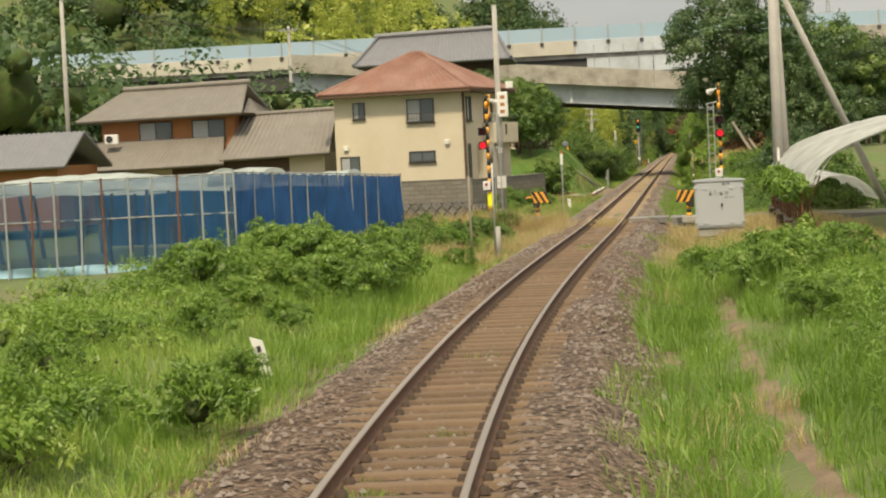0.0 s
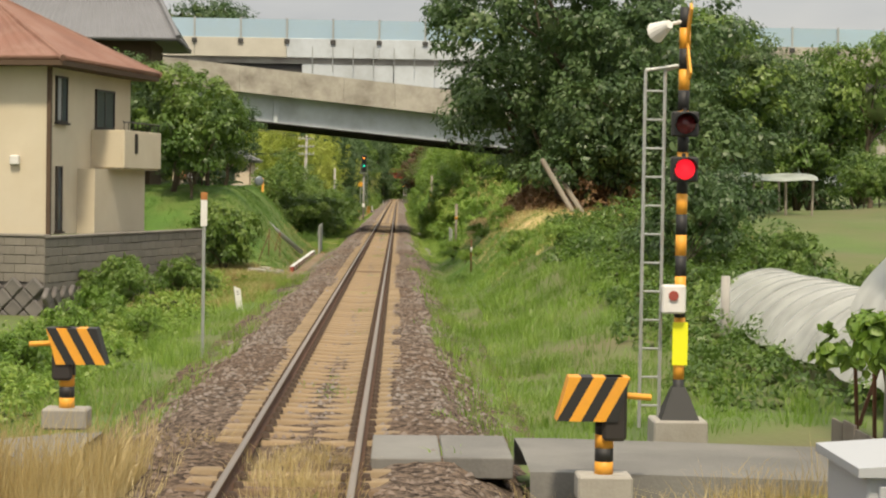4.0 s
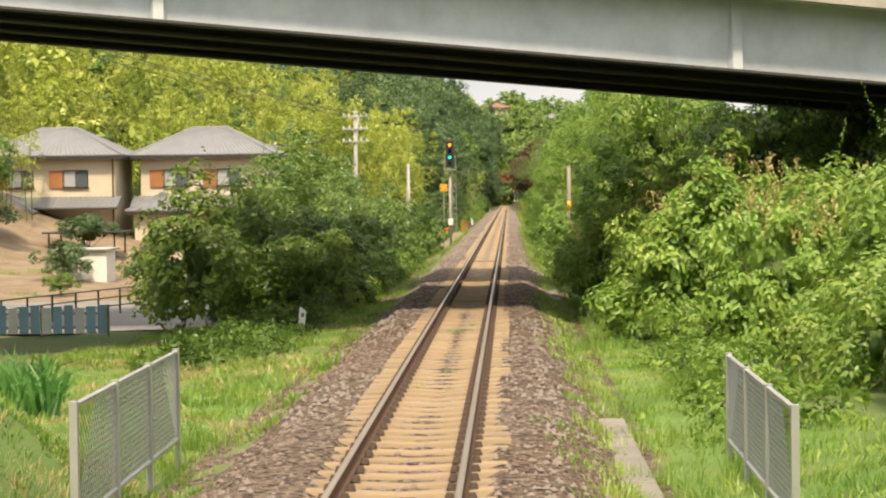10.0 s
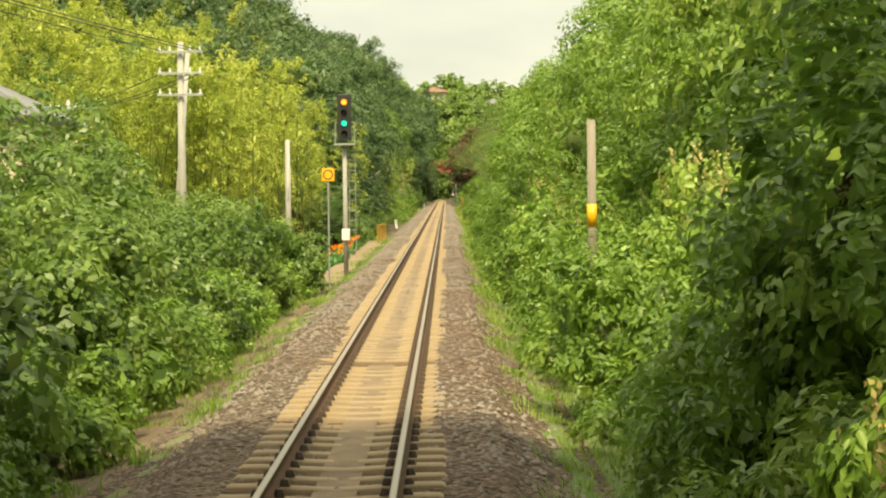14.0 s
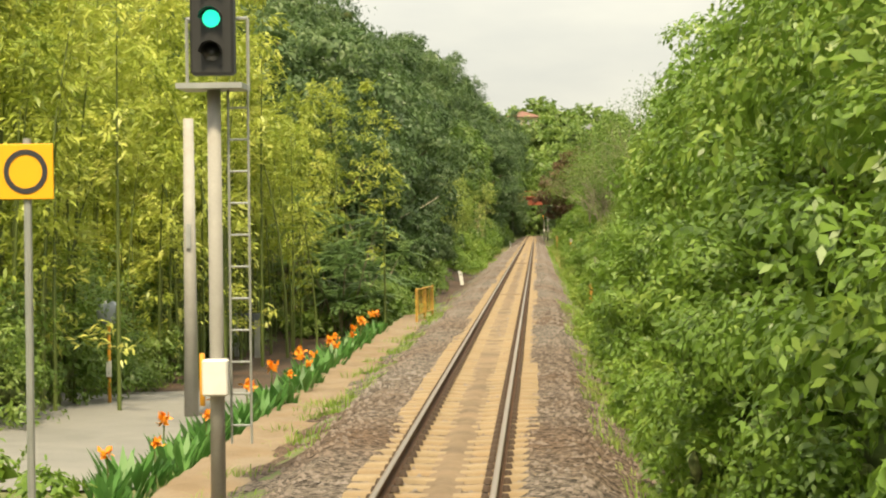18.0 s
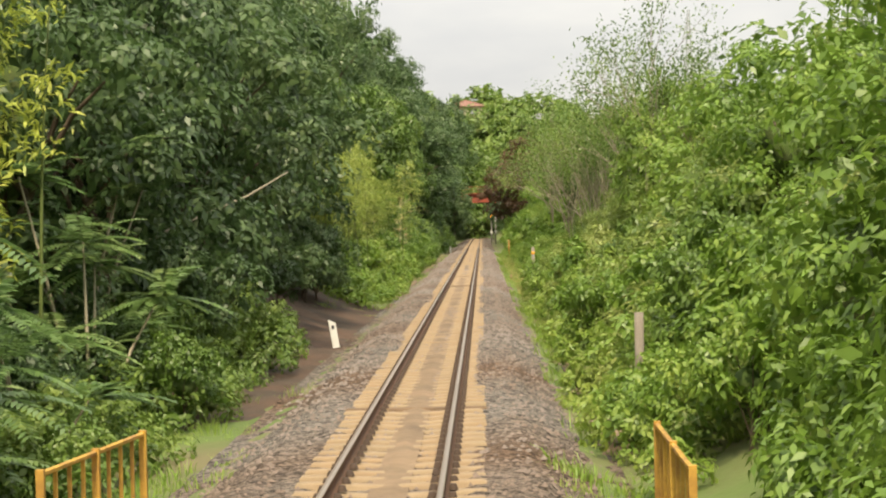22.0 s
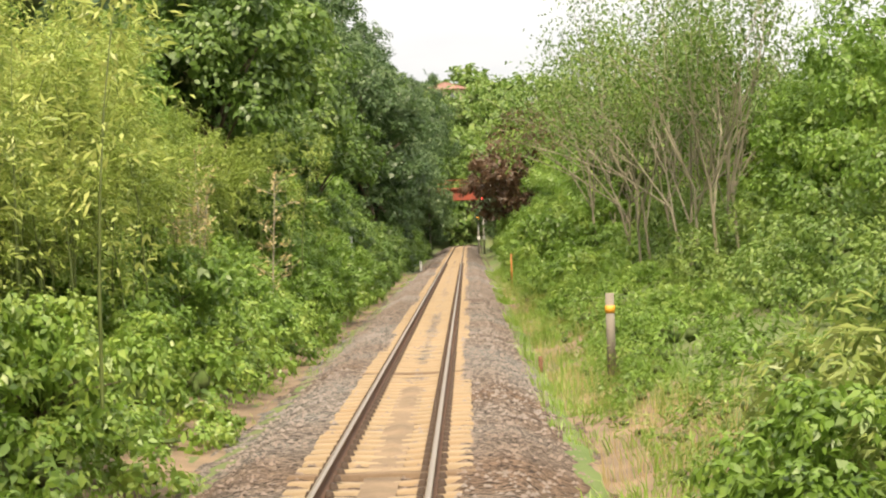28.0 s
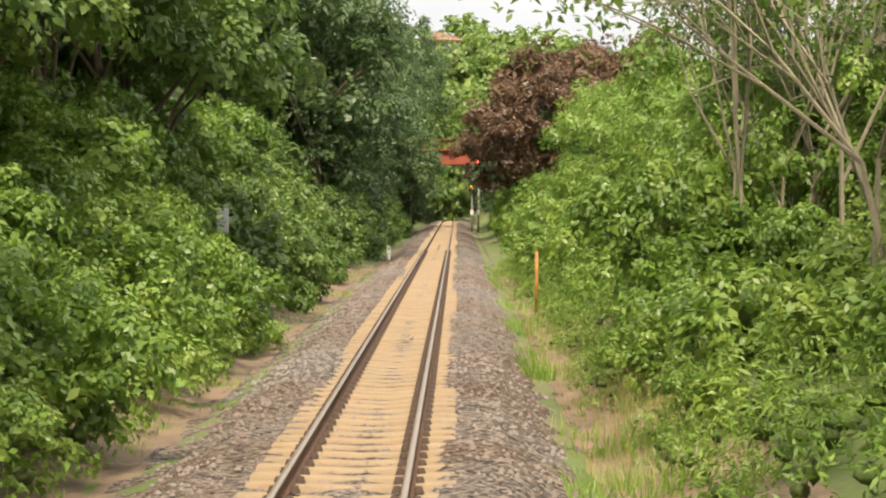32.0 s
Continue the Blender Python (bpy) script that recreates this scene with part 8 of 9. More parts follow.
for k in range(8):
    y = rng.uniform(37, 45)
    FBUSH.put(float(centre(y)) + rng.uniform(3.6, 6.2), y, rng.uniform(0.5, 0.75), rng.uniform(0.45, 0.65))
row(TALLG, 34, 48, 3.0, 6.4, 26, 1.0, 1.6, L_)
row(TALLG, 34, 48, 2.8, 6.2, 26, 1.0, 1.5, R_)
row(DRYG, 48, 70, 2.3, 5.4, 46, 0.8, 1.3, R_)
row(DRYG, 52, 72, 2.2, 4.5, 34, 0.8, 1.4, L_)
row(DRYG, 70.5, 74, 0.8, 3.2, 22, 0.7, 1.0, L_)
for k in range(10):
    DRYG.put(rng.uniform(-0.42, 0.42), rng.uniform(69.5, 73), 0.5, 0.45, -0.22)
row(TALLG, 58, 71, 2.6, 4.5, 16, 0.8, 1.3, L_)
row(BUSH, 62, 69, 3.3, 4.1, 5, 0.35, 0.5, L_)
row(TALLG, 75, 98, 2.2, 4.6, 36, 0.6, 1.0, R_)
row(TALLG, 75, 118, 2.2, 5.5, 40, 0.6, 1.1, L_)
row(FBUSH, 78, 102, 4.0, 6.5, 9, 0.35, 0.6, L_)
row(BUSH, 84, 100, 6.5, 12.0, 7, 0.4, 0.6, R_)
DBUSH.put(7.6, 98, 1.0, 1.15)
DBUSH.put(8.8, 100, 0.9, 1.0)
for x, y, s in ((-7.0, 128.5, 1.5), (-7.8, 131.5, 1.7), (-7.3, 135, 1.5)):
    BUSH.put(x, y, s, s * 1.2)
BUSH.put(-5.1, 121.6, 1.2, 1.45, float(height(-5.1, 121.6)) - 0.55)
BUSH.put(-5.7, 122.6, 1.0, 1.2, float(height(-5.7, 122.6)) - 0.4)
DBUSH.put(-5.3, 121.9, 0.55, 0.6)
row(BUSH, 100, 112, 5.0, 8.0, 6, 0.5, 0.8, L_)
for x, y, s in ((-7.9, 130, 0.52), (-6.9, 134, 0.44), (-8.5, 137, 0.5), (-7.0, 143, 0.44), (-8.8, 147, 0.5), (-10.2, 131, 0.58), (-11, 141, 0.62), (-13, 150, 0.7), (-9.5, 153, 0.5), (-12.5, 132, 0.6)):
    (DARK if y % 2 else BROAD).put(x, y, s * (1.1 if y % 2 else 1.4), s * (0.95 if y % 2 else 1.2))
for x, y, s, k in ((12.5, 151, 1.0, BROAD), (15.5, 156, 1.0, DARK), (11, 163, 0.8, BROAD), (19, 160, 1.0, BROAD), (14.5, 144, 0.8, BROAD), (21, 150, 0.9, DARK)):
    k.put(x, y, s)
CAMPHOR = Kind(tree("camphor_tree", 135, 11.6, (5.7, 5.2, 5.4), 330, 105, 1.2, 0.19, 0.5, "leaf_dark", "large spreading evergreen tree over the grassy bank", low=-1.0, trunk_r=0.28, centre_z=6.6))
CAMPHOR.put(7.2, 124.5, 1.05, 1.0, 1.2, 40)
CAMPHOR.put(13.5, 133, 0.8, 0.75, 1.0, 140)
DARK.put(8.6, 120.6, 0.72, 0.7)
row(DBUSH, 122, 131, 7.0, 12.5, 7, 1.2, 1.7, R_)
row(DBUSH, 120, 123.5, 6.8, 11.5, 8, 1.3, 1.8, R_)
DARK.put(5.9, 129.5, 0.8, 0.75)
BROAD.put(12.6, 131, 1.1, 1.0)
DARK.put(10.8, 135, 0.8, 0.75)
row(BUSH, 129, 142, 13.5, 24, 10, 0.8, 1.4, R_)
row(BROAD, 146, 168, 12, 27, 10, 0.7, 1.1, R_)
row(BUSH, 146, 153, 6.0, 8.5, 5, 0.6, 0.9, R_)
row(WEED, 104, 147, 2.9, 5.2, 16, 0.4, 0.8, R_)
row(DRYG, 112, 143, 4.4, 8.0, 26, 0.6, 1.0, R_)
row(TALLG, 150, 185, 2.3, 5.0, 24, 0.5, 1.0, L_)
row(TALLG, 147, 185, 2.3, 4.0, 24, 0.5, 1.0, R_)
for x, y, s in ((-4.8, 187, 1.4), (-5.6, 190, 1.5), (-5.2, 194, 1.7), (-6.6, 197, 1.8), (-4.6, 199, 1.6), (-6.2, 202, 2.0), (-4.6, 206, 1.5)):
    BUSH.put(x, y, s, s * 0.95)
row(BIG, 158, 196, 4.6, 7.0, 18, 0.8, 1.15, R_)
row(BIG, 181, 192, 3.4, 4.2, 5, 0.6, 0.8, R_)
row(BROAD, 166, 200, 9, 15, 10, 0.6, 0.9, R_)
row(BIG, 228, 238, 3.8, 4.8, 4, 0.7, 0.9, R_)
row(BIG, 202, 236, 5.4, 7.0, 8, 0.9, 1.2, R_)
row(LIGHT, 214, 268, 6.4, 9.5, 17, 0.9, 1.15, R_)
row(LIGHT, 240, 264, 4.8, 5.8, 5, 0.7, 0.85, R_)
row(FRESH, 200, 312, 6.2, 9.5, 26, 0.8, 1.15, R_)
row(BAMBOO, 255, 345, 15, 36, 64, 0.8, 1.3, L_)
row(BAMBOO, 238, 300, 26, 56, 30, 0.9, 1.3, L_)
row(BAMBOO, 276, 304, 9, 16, 16, 0.7, 1.0, L_)
row(BAMBOO, 288, 306, 7.4, 10, 9, 0.75, 0.95, L_)
row(BROAD, 262, 330, 14, 40, 12, 0.8, 1.1, L_)
for x, y, s in ((-5.6, 295, 0.95), (-6.8, 298, 1.05), (-5.0, 300, 0.9), (-7.9, 302, 1.1), (-5.4, 306, 1.05), (-6.6, 310, 1.1)):
    FROND.put(x, y, s)
row(BUSH, 294, 320, 3.6, 6.5, 12, 0.6, 0.9, L_)
for k in range(74):
    y = 252 + k * 0.5 + rng.uniform(-0.2, 0.2)
    CANNA.put(-3.55 - 0.012 * (y - 252) + rng.uniform(-0.28, 0.28) - max(0, (262 - y)) * 0.07, y, rng.uniform(0.8, 1.15))
row(DARK, 311, 352, 8.0, 15, 24, 0.95, 1.3, L_)
for x, y, s in ((-7.6, 310, 0.9), (-6.6, 315, 0.95), (-7.8, 319, 1.05), (-6.4, 323, 0.95), (-7.2, 328, 1.05), (-6.2, 332, 0.9), (-7.6, 337, 1.1), (-6.4, 342, 0.95), (-7.4, 348, 1.0)):
    DARK.put(x, y, s, s * 1.05)
row(DBUSH, 326, 350, 4.4, 6.4, 16, 0.7, 1.1, L_)
row(DBUSH, 300, 316, 4.6, 7.0, 10, 0.7, 1.0, L_)
row(BUSH, 314, 324, 4.6, 7.0, 7, 0.5, 0.8, L_)
row(GBAMBOO, 322, 364, 10.5, 13.0, 14, 0.7, 1.0, R_)
row(FRESH, 310, 380, 8, 15, 18, 0.8, 1.2, R_)
row(LIME, 354, 376, 5.8, 8.8, 30, 0.8, 1.15, L_)
row(LIME, 374, 392, 6.2, 9.5, 12, 0.8, 1.1, L_)
row(BAMBOO, 266, 306, 8.8, 15, 26, 0.95, 1.35, L_)
row(FBUSH, 350, 420, 3.6, 6.0, 26, 0.7, 1.2, L_)
row(FBUSH, 192, 250, 2.9, 4.4, 18, 0.5, 1.0, R_)
row(FBUSH, 285, 362, 3.4, 5.6, 24, 0.6, 1.1, R_)
row(FBUSH, 366, 420, 3.6, 6.0, 16, 0.3, 0.6, R_)
row(BUSH, 300, 362, 4.6, 7.0, 11, 0.8, 1.3, R_)
row(FBUSH, 408, 470, 4.0, 7.0, 18, 0.9, 1.5, R_)
row(BUSH, 206, 246, 3.4, 5.0, 14, 0.7, 1.1, L_)
row(FRESH, 250, 272, 5.0, 6.4, 8, 1.0, 1.25, R_)
row(FRESH, 428, 480, 6.8, 9.0, 10, 0.8, 1.1, R_)
row(FRESH, 380, 402, 8.5, 12, 6, 0.9, 1.3, L_)
row(DARK, 404, 470, 9.5, 14, 26, 1.0, 1.4, L_)
row(BROAD, 396, 430, 6.2, 8.0, 10, 0.9, 1.2, L_)
row(BUSH, 400, 470, 4.6, 7.5, 20, 0.9, 1.5, L_)
row(DBUSH, 470, 560, 5.0, 7.5, 18, 1.0, 1.7, L_)
row(FBUSH, 396, 450, 6.0, 9, 14, 1.4, 2.0, L_)
row(DARK, 470, 590, 5.6, 11, 36, 0.95, 1.35, L_)
row(DARK, 538, 557, 3.2, 5.4, 9, 0.6, 0.85, L_)
row(TALLG, 345, 440, 2.6, 4.2, 50, 0.7, 1.2, R_)
row(BARE, 386, 412, 6.4, 10, 6, 0.95, 1.25, R_)
row(BARE, 340, 352, 7.0, 9.5, 4, 0.9, 1.1, R_)
row(FRESH, 416, 468, 7.5, 11, 16, 0.75, 1.05, R_)
row(FRESH, 386, 414, 9.5, 15, 12, 0.9, 1.2, R_)
row(BARE, 416, 430, 6.5, 9, 3, 0.95, 1.2, R_)
for x, y, s in ((6.4, 506, 1.2), (10.0, 510, 1.4), (7.0, 518, 1.45), (10.6, 526, 1.5), (11.8, 500, 1.4), (4.6, 524, 1.15)):
    BROWN.put(x, y, s)
row(DARK, 530, 556, 7.0, 10, 10, 0.7, 1.1, R_)
for x, y, s in ((4.6, 546, 0.75), (5.2, 552, 0.85), (-4.4, 549, 0.7), (-5.2, 543, 0.8)):
    DARK.put(x, y, s)
row(DARK, 562, 600, 5.5, 10, 10, 0.8, 1.1, R_)
row(BROAD, 575, 640, 6, 30, 14, 0.9, 1.4, L_)
row(DARK, 585, 640, 6, 16, 9, 1.2, 1.6, L_)
row(BROAD, 205, 235, 27, 40, 10, 0.8, 1.1, L_)

# ---- grasses ----
verge = lambda x, y: 0.6 + 0.4 * wobble(x * 0.5, y * 0.5)
grass_field("grass", "fresh green grass along the verge", 200, 24000, (8, 72, -8, -2.0), 0.36, 0.009, "grass", keep=verge)
grass_field("grass", "fresh green grass along the verge", 201, 20000, (8, 60, 1.8, 8), 0.36, 0.009, "grass", keep=verge)
grass_field("dry_grass", "straw-coloured dry grass by the crossing", 202, 30000, (46, 71, 2.2, 8), 0.4, 0.007, "straw", keep=lambda x, y: 0.75 + 0.25 * wobble(x, y))
grass_field("dry_grass", "straw-coloured dry grass by the crossing", 203, 20000, (52, 76, -8, -2.0), 0.45, 0.007, "straw", keep=lambda x, y: 0.55 + 0.45 * wobble(x, y))
grass_field("grass", "green grass beyond the crossing", 204, 30000, (75, 122, -8, -2.0), 0.36, 0.009, "grass", keep=verge)
grass_field("grass", "green grass beyond the crossing", 205, 40000, (75, 118, 1.8, 6.5), 0.36, 0.009, "grass", keep=lambda x, y: verge(x, y) * np.where(x > 4.2, 1 - sstep(92, 104, y), 1))
grass_field("turf", "mown turf on the steep bank", 206, 120000, (118, 151, -9.5, -3.0), 0.15, 0.017, "lawn", 0.5)
grass_field("dry_grass", "dry straw on the rounded bank", 207, 90000, (106, 143, 3.7, 10.8), 0.17, 0.015, "straw", 0.7, keep=lambda x, y: 0.75 + 0.25 * wobble(x, y))
grass_field("grass", "short grass beside the ballast", 208, 60000, (148, 192, -9, -2.2), 0.22, 0.022, "grass", keep=verge)
grass_field("dry_grass", "dry grass by the fence", 209, 26000, (146, 180, -9, -2.6), 0.2, 0.018, "straw", keep=verge)
grass_field("grass", "short grass beside the ballast", 210, 40000, (136, 186, 1.9, 5.6), 0.22, 0.02, "grass", keep=verge)
grass_field("grass", "grass at the ballast edge", 211, 30000, (190, 300, -4.0, -2.2), 0.24, 0.016, "grass", keep=verge)
grass_field("grass", "grass at the ballast edge", 212, 22000, (190, 300, 1.9, 3.0), 0.24, 0.016, "grass", keep=verge)
grass_field("grass", "grass at the ballast edge", 213, 26000, (300, 470, 2.3, 4.2), 0.4, 0.016, "grass", keep=verge)
grass_field("grass", "grass at the ballast edge", 214, 20000, (300, 470, -4.6, -2.4), 0.26, 0.01, "grass", keep=lambda x, y: verge(x, y) * (1 - sstep(308, 314, y) * (1 - sstep(338, 350, y))))
grass_field("weeds", "weeds growing between the rails", 215, 16000, (12, 178, -0.42, 0.42), 0.14, 0.01, "grass", keep=lambda x, y: np.clip(wobble(x * 0.6, y * 0.55) * 1.8 - 0.35, 0, 1))

# mown straw lying over the rounded bank, and a heap of it
def straw_top(x, y):
    d = x - centre(y)
    return height(x, y) + 0.05 * sstep(3.9, 4.8, d) * (1 - sstep(9.5, 11.0, d)) * sstep(107, 113, y) * (1 - sstep(136, 142, y)) * (1 + 0.25 * wobble(x * 2.1, y * 2.1)) - 0.012 - 0.03 * np.clip(wobble(x * 0.6, y * 0.6) - 0.3, 0, 1)


sheet = grid_mesh("straw_mulch", np.linspace(3.6, 11.2, 44), np.linspace(105, 143, 110), straw_top, "straw_mat")
tagged(new("straw_mulch", sheet), "mown dry straw lying over the rounded bank", "straw", kind="stuff")

# bare earth on the shoulder by the lilies
earth = grid_mesh("earth_verge", np.linspace(-3.5, -2.3, 14), np.linspace(244, 296, 120), lambda x, y: np.maximum(height(x, y), bed_height(x, y)) + 0.012 + 0.03 * wobble(x * 2, y * 2) - 0.05 * sstep(-2.7, -2.3, x), "dirt")
tagged(new("earth_verge", earth), "bare brown earth between the lilies and ballast", "earth", kind="stuff")
grass_field("dry_grass", "tall bleached grass before the crossing", 220, 20000, (62, 70.4, -7.5, -1.3), 0.55, 0.007, "straw", 0.3, keep=lambda x, y: 0.7 + 0.3 * wobble(x, y))
grass_field("dry_grass", "bleached grass between the rails", 221, 2600, (66.5, 71.3, -0.45, 0.45), 0.34, 0.006, "straw", 0.3)
grass_field("dry_grass", "tall bleached grass before the lane", 229, 22000, (68.3, 70.6, -8.5, -1.6), 1.0, 0.008, "straw", 0.22)
grass_field("dry_grass", "bleached grass beside the lane", 222, 9000, (62, 70.5, 2.4, 7.5), 0.5, 0.007, "straw", 0.3)

grass_field("grass", "rank fresh grass along the verge", 223, 80000, (10, 48, 2.2, 6.5), 0.5, 0.012, "grass", 0.45, keep=lambda x, y: (0.55 + 0.45 * wobble(x * 0.7, y * 0.35)) * sstep(0.1, 0.4, np.abs(x - centre(y) - 3.5 + 0.2 * wobble(y * 0.3, 0 * y))))
grass_field("dry_grass", "bleached seed heads in the verge", 231, 5000, (10, 50, 2.2, 5.5), 0.5, 0.012, "straw", 0.5, keep=lambda x, y: np.clip(wobble(x * 0.5, y * 0.3), 0, 1))
grass_field("dry_grass", "yellowed grass at the ballast edge", 232, 9000, (10, 60, -3.3, -1.9), 0.24, 0.01, "straw", 0.7, keep=lambda x, y: np.clip(0.3 + wobble(x * 0.5, y * 0.3), 0, 1))
grass_field("grass", "rank fresh grass along the verge", 224, 90000, (12, 54, -8.5, -2.5), 0.42, 0.012, "grass", 0.45, keep=lambda x, y: 0.7 + 0.3 * wobble(x * 0.7, y * 0.35))
grass_field("grass", "lush green grass before the rounded bank", 233, 30000, (94, 110, 3.2, 9.0), 0.42, 0.014, "grass", 0.45, keep=lambda x, y: 0.65 + 0.35 * wobble(x * 0.6, y * 0.6))
for k, (a, b) in enumerate(((-2.6, -1.45), (1.45, 2.5))):
    grass_field("weeds", "weeds straggling over the ballast shoulder", 234 + k, 9000, (12, 190, a, b), 0.2, 0.013, "grass", 0.5, keep=lambda x, y: np.clip(wobble(x * 0.5, y * 0.33) * 1.6 - 0.2, 0, 1))
grass_field("grass", "short grass at the foot of the rounded bank", 225, 50000, (104, 150, 2.3, 5.6), 0.2, 0.008, "lawn", 0.5)
grass_field("dry_grass", "bleached seed heads among the shrubs", 226, 9000, (356, 430, 2.7, 4.4), 0.8, 0.006, "straw", 0.25, keep=lambda x, y: np.clip(wobble(x * 0.4, y * 0.3) + 0.2, 0, 1))

# bare strip at the foot of the turf bank
foot = grid_mesh("earth_verge", np.linspace(-3.15, -2.3, 10), np.linspace(119, 147, 70), lambda x, y: np.maximum(np.maximum(height(x, y), bed_height(x, y)), -0.56) + 0.012 + 0.02 * wobble(x * 2, y * 2) - 0.06 * sstep(-2.6, -2.2, x), "dirt")
tagged(new("earth_verge", foot), "bare earth and dead grass along the kerb", "earth", kind="stuff")
grass_field("dry_grass", "dead grass along the kerb", 227, 7000, (118, 147, -4.2, -2.9), 0.2, 0.007, "straw", 0.5)


def straw_heap(at):
    rg = np.random.default_rng(230)
    t = thing("straw_heap", at, "heap of bleached cut straw against the slope", "straw heap")
    n = 2600
    a, el = rg.uniform(0, math.tau, n), np.arccos(rg.uniform(0, 1, n))
    o = np.column_stack([np.sin(el) * np.cos(a), np.sin(el) * np.sin(a), np.cos(el)])
    p = o * (0.42, 0.42, 0.65) * rg.uniform(0.75, 1.0, (n, 1))
    ax = rg.normal(0, 0.5, (n, 3)) + o * (0.6, 0.6, 0) - (0, 0, 0.9)
    v, f = leaf_sheet(p, ax, o + rg.normal(0, 0.3, (n, 3)), rg.uniform(0.2, 0.4, n), np.full(n, 0.012), 0.02)
    tagged(part("stalk", quad_mesh("stalk", v, f, "straw"), None, t), kind="stuff")


straw_heap((4.3, 134.4, float(height(4.3, 134.4)) - 0.05))


def cycad(at, n, ln):
    rg = np.random.default_rng(240)
    t = thing("cycad_palm", at, "cycad palm with stiff dark arching fronds", "palm")
    bm = bmesh.new()
    tube(bm, [(0, 0, -0.3), (0.03, 0, 0.35), (0, 0.02, 0.8)], 0.17, 10, 0.13)
    part("trunk", bm, "bark", t, "", True)
    for j in range(n):
        a, el = math.tau * j / n * 2.6, rg.uniform(0.05, 1.2)
        d = np.array((math.cos(a) * math.cos(el), math.sin(a) * math.cos(el), math.sin(el)))
        side = np.cross(d, (0, 0, 1.0))
        side /= np.linalg.norm(side) + 1e-9
        s = np.repeat(np.linspace(0.08, 1, 34), 2)
        sg_ = np.tile((-1.0, 1.0), 34)[:, None]
        P = np.array((0, 0, 0.8)) + d * ln * s[:, None] + np.outer(s * s, (0, 0, -0.45 * ln))
        v, f = leaf_sheet(P, side * sg_ + d * 0.5 + np.array((0, 0, 0.15)), np.tile((0, 0, 1.0), (68, 1)), 0.2 * ln * (1.05 - np.abs(s - 0.45)), np.full(68, 0.035), 0.03)
        part("frond", quad_mesh("frond", v, f, "leaf_dark"), None, t)


cycad((-7.6, 147.6, float(height(-7.6, 147.6))), 26, 1.5)
fb = thing("fallen_branch", (-5.2, 318, 2.3), "pale dead branch hanging in the trees", "branch")
bm = bmesh.new()
tube(bm, [(-2.0, -3, -0.7), (-0.6, -1, 0.2), (0.9, 1.2, 0.95), (1.7, 2.4, 1.5)], 0.05, 6, 0.018)
part("stem", bm, "bark_pale", fb, "", True)

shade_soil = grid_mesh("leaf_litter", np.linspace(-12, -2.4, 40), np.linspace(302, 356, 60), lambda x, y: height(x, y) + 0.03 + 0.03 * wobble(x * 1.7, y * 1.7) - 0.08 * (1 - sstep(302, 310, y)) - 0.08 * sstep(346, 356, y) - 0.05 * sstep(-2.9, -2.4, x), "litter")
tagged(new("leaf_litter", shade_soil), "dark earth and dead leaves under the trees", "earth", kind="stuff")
mid_dirt = grid_mesh("dirt_strip", np.linspace(-0.2, 0.2, 7), np.linspace(196, 372, 500), lambda x, y: -0.2 + 0.032 * sstep(-0.1, 0.25, wobble(y * 0.09, 0 * y) + 0.35 * wobble(y * 0.8, x * 4)) * (1 - sstep(0.05, 0.14, np.abs(x) + 0.04 * wobble(y * 1.7, x))) + 0.004 * wobble(x * 20, y * 9), "track_dirt")
tagged(new("dirt_strip", mid_dirt), "oily brown dirt along the middle of the track", "earth", kind="stuff")
grass_field("dry_grass", "flattened dry grass before the bank", 228, 42000, (107, 123, -9.0, -3.1), 0.34, 0.011, "straw", 0.8)

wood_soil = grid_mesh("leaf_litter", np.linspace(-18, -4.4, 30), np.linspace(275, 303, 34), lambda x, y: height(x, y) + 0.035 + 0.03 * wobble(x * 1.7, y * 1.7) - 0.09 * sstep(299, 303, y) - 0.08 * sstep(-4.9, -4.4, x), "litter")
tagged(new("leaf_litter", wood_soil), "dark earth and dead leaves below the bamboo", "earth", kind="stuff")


def dead_shrub(at, h):
    """Upright tan stems with short side twigs, dried where they stood."""
    rg = np.random.default_rng(260)
    t = thing("dead_shrub", at, "dead tan shrub of dry upright twigs", "shrub")
    bm = bmesh.new()
    P, AX = [], []
    for k in range(9):
        b = Vector((rg.normal(0, 0.55), rg.normal(0, 0.55), -0.2))
        e = b + Vector((rg.normal(0, 0.35), rg.normal(0, 0.35), h * rg.uniform(0.6, 1.05)))
        rod(bm, b, e, 0.03, 0.008, 5, False)
        for q in range(26):
            f = b.lerp(e, rg.uniform(0.15, 0.98))
            w = Vector((rg.normal(0, 0.3), rg.normal(0, 0.3), rg.uniform(0.1, 0.4)))
            rod(bm, f, f + w, 0.009, 0.004, 4, False)
            for r_ in rg.uniform(0.3, 1.0, 7):
                P.append(tuple(f + w * r_))
                AX.append(tuple(w))
    part("stem", bm, "bark_pale", t, "bleached stems")
    P = np.array(P) + rg.normal(0, 0.05, (len(P), 3))
    v, f = leaf_sheet(P, np.array(AX) + rg.normal(0, 0.25, P.shape) - (0, 0, 0.1), rg.normal(0, 1, P.shape), np.full(len(P), 0.15), np.full(len(P), 0.035), 0.05)
    tagged(part("dry_leaf", quad_mesh("dry_leaf", v, f, "straw"), None, t, "dry tan leaves"), kind="stuff")


dead_shrub((-5.6, 384.5, float(height(-5.6, 384.5))), 4.0)

# garden ground and hedges before the houses, a low fence and strap-leaved plants by the lane
yard = grid_mesh("garden_ground", np.linspace(-36, -9.5, 30), np.linspace(207.5, 247, 30), lambda x, y: height(x, y) + 0.05 + 0.03 * wobble(x, y), "dirt")
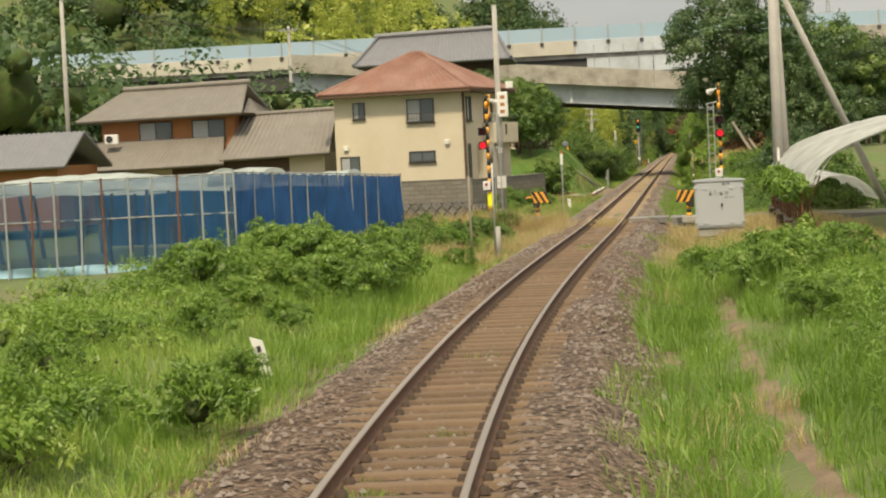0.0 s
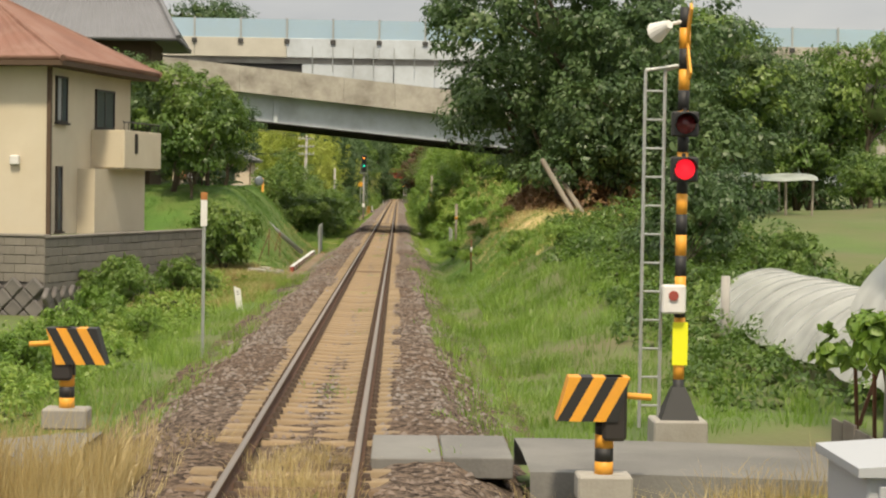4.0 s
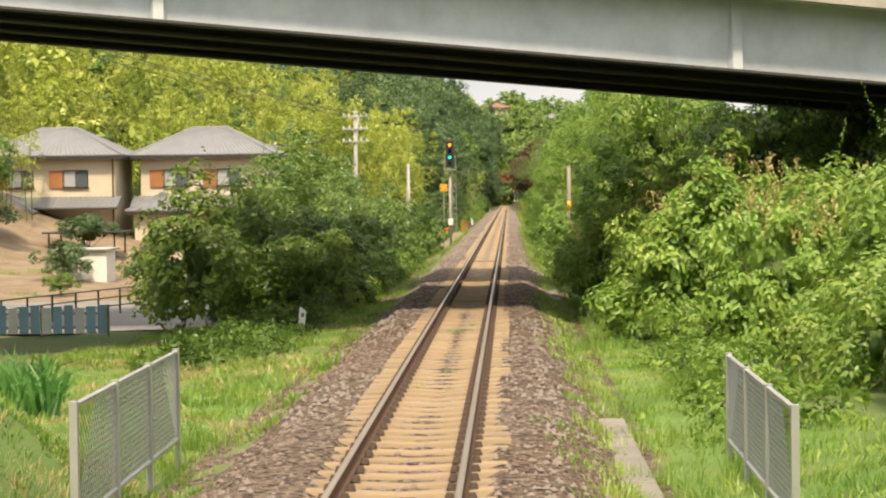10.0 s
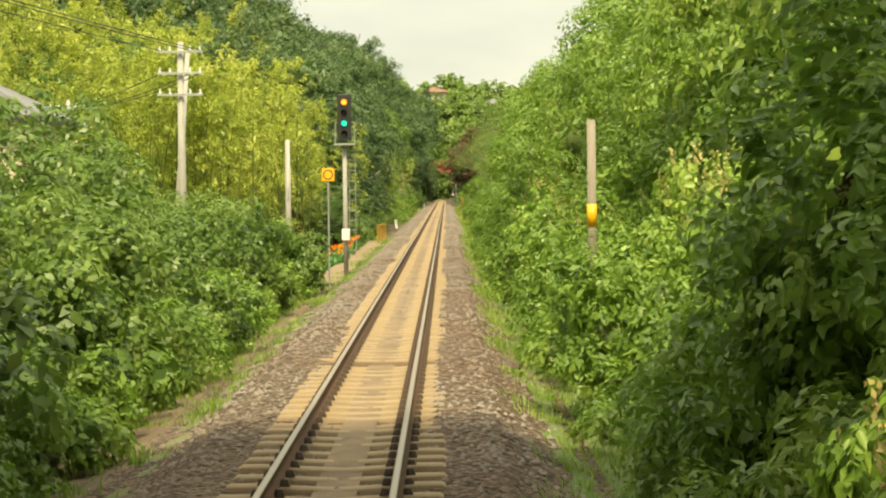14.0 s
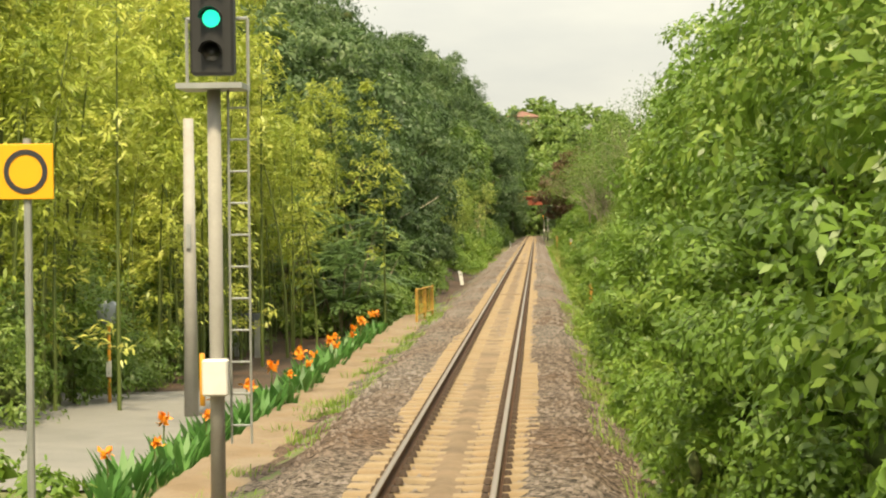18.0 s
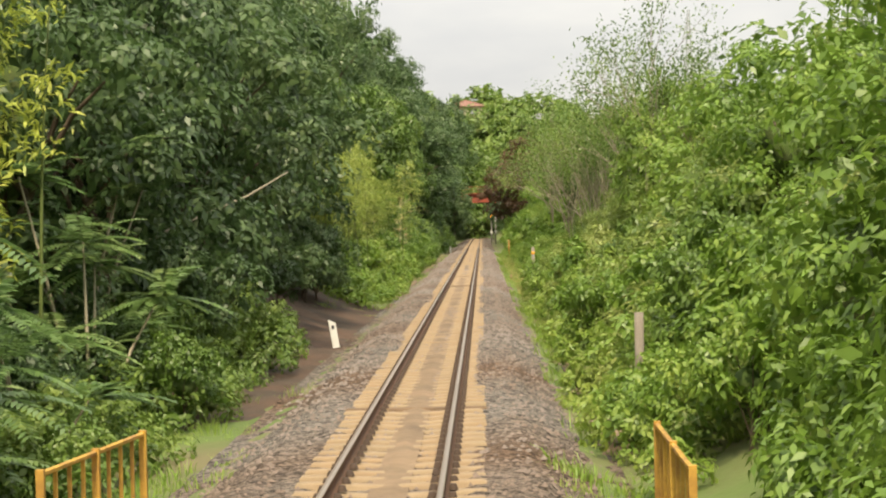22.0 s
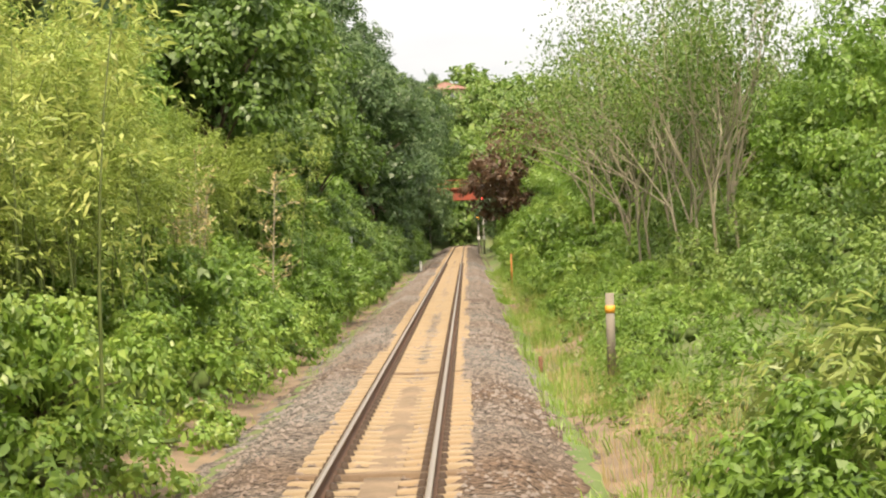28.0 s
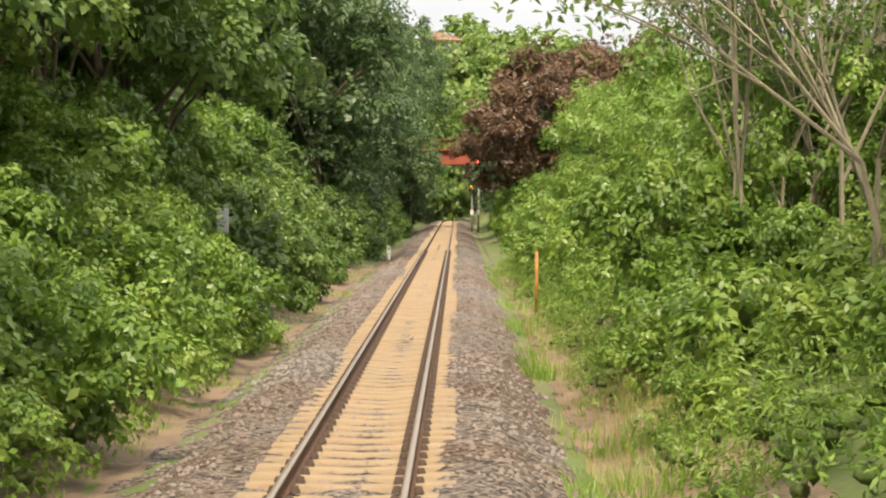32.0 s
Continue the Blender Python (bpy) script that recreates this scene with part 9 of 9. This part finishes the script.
tagged(new("garden_ground", yard), "bare tan garden ground before the houses", "earth", kind="stuff")
for x, y, s in ((-12.5, 214, 0.8), (-15.5, 218, 1.0), (-18.5, 214.5, 0.7), (-20, 222, 1.0), (-23, 216, 0.8), (-25.5, 224, 1.1), (-14, 228, 1.1), (-17.5, 234, 1.2), (-22, 237, 1.2), (-27.5, 236, 1.3), (-11, 222, 0.9), (-24.5, 210.5, 0.7)):
    (BUSH if x > -20 else DBUSH).put(x, y, s, s * 0.8)
for k in range(14):
    TALLG.put(rng.uniform(-26, -10), rng.uniform(208, 230), rng.uniform(1.0, 1.8), 0.8)
wf = thing("low_fence", (-14.2, 184.5, float(height(-12.5, 184.5))), "low pale fence with faded blue boards", "fence")
for k in range(12):
    bm = bmesh.new()
    box(bm, k * 0.32, k * 0.32 + 0.26, -0.02, 0.02, 0.08, 0.82 + 0.04 * (k % 3), bevel=0.006)
    part("board", bm, "cyan_sheet" if k % 3 else "white", wf, "" if k % 3 else "white board")
for z in (0.22, 0.62):
    bm = bmesh.new()
    box(bm, -0.05, 3.85, 0.022, 0.06, z, z + 0.07)
    part("rail", bm, "wood_grey", wf)
for q in (0.0, 1.9, 3.8):
    bm = bmesh.new()
    rod(bm, (q, 0.1, -0.3), (q, 0.1, 0.9), 0.04, n=8)
    part("post", bm, "wood_grey", wf)
STRAP = Kind(*[grass_clump("strap_leaved_plant", 170 + k, 90, 1.0, 0.4, 0.055, "canna", "clump of long arching strap leaves", "plant", 0.55) for k in range(2)], group="strap-leaved plants")
for x, y in ((-6.0, 157), (-6.8, 158.2), (-7.6, 157.4), (-6.4, 159.5), (-7.2, 160.4), (-8.2, 159.6)):
    STRAP.put(x, y, rng.uniform(0.9, 1.2))

# vine leaves hanging out under the vinyl roof
gv_rg = np.random.default_rng(280)
gv_y = gv_rg.uniform(54.5, 72.5, 70)
gv_c = np.column_stack([5.72 + gv_rg.normal(0, 0.08, 70), gv_y, 1.12 + gv_rg.normal(0, 0.12, 70)])
gv_r = np.column_stack([gv_rg.uniform(0.14, 0.26, 70), gv_rg.uniform(0.25, 0.5, 70), gv_rg.uniform(0.12, 0.3, 70)])
tagged(new("grape_vine", foliage_mesh("grape_vine", cores(gv_rg, gv_c[:6], gv_r[:6] * 0.3, 4, 6), lobed(gv_rg, gv_c, gv_r, 0.1, 0.8, 0.13, 0.7, 0.6, True), "leaf_fresh")), "fresh vine leaves spilling from under the vinyl roof", "vine", kind="stuff")


def strip_sheet(name, label, category, d0, d1, y0, y1, material, lift=0.02):
    """A ragged-edged layer over the ground, following the line of the track."""
    dd, yy = np.meshgrid(np.linspace(d0, d1, max(6, int((d1 - d0) / 0.22))), np.arange(y0, y1, 0.5))
    xx = dd + centre(yy)
    edge = np.minimum(np.minimum(dd - d0, d1 - dd), np.minimum(yy - y0, y1 - yy)) + 0.14 * wobble(xx * 2.3, yy * 1.9)
    zz = np.maximum(height(xx, yy), np.where(np.abs(dd) < 2.7, bed_height(dd, yy), -99)) + lift + 0.015 * wobble(xx * 1.7, yy * 1.7) - 0.1 * (1 - sstep(0.0, 0.3, edge))
    i = np.arange(xx.size).reshape(xx.shape)
    f = np.stack([i[:-1, :-1], i[:-1, 1:], i[1:, 1:], i[1:, :-1]], -1).reshape(-1, 4)
    return tagged(new(name, quad_mesh(name, np.stack([xx, yy, zz], -1).reshape(-1, 3), f, material, True)), label, category, kind="stuff")


strip_sheet("turf_layer", "dense green turf on the steep bank", "turf", -9.6, -3.1, 118, 151, "matted_turf", 0.03)
strip_sheet("turf_layer", "short turf in the field by the lane", "turf", -9.0, -2.7, 149, 188, "matted_turf", 0.02)
strip_sheet("turf_layer", "short turf beside the ballast", "turf", 2.5, 5.2, 106, 184, "matted_turf", 0.02)
strip_sheet("earth_verge", "bare brown earth path through the verge", "earth", 3.2, 3.85, 12, 50, "track_dirt", 0.02)
strip_sheet("earth_verge", "brown earth at the ballast edge", "earth", -3.1, -2.3, 12, 68, "track_dirt", 0.015)
strip_sheet("earth_verge", "brown earth at the ballast edge", "earth", 2.2, 2.8, 12, 68, "track_dirt", 0.015)
strip_sheet("earth_verge", "stony brown earth below the thicket", "earth", -4.2, -2.35, 356, 470, "track_dirt", 0.015)
strip_sheet("earth_verge", "stony brown earth beside the ballast", "earth", 2.3, 4.6, 300, 470, "track_dirt", 0.015)
strip_sheet("earth_verge", "earth under the thicket's edge", "earth", -4.2, -2.4, 184, 244, "track_dirt", 0.015)
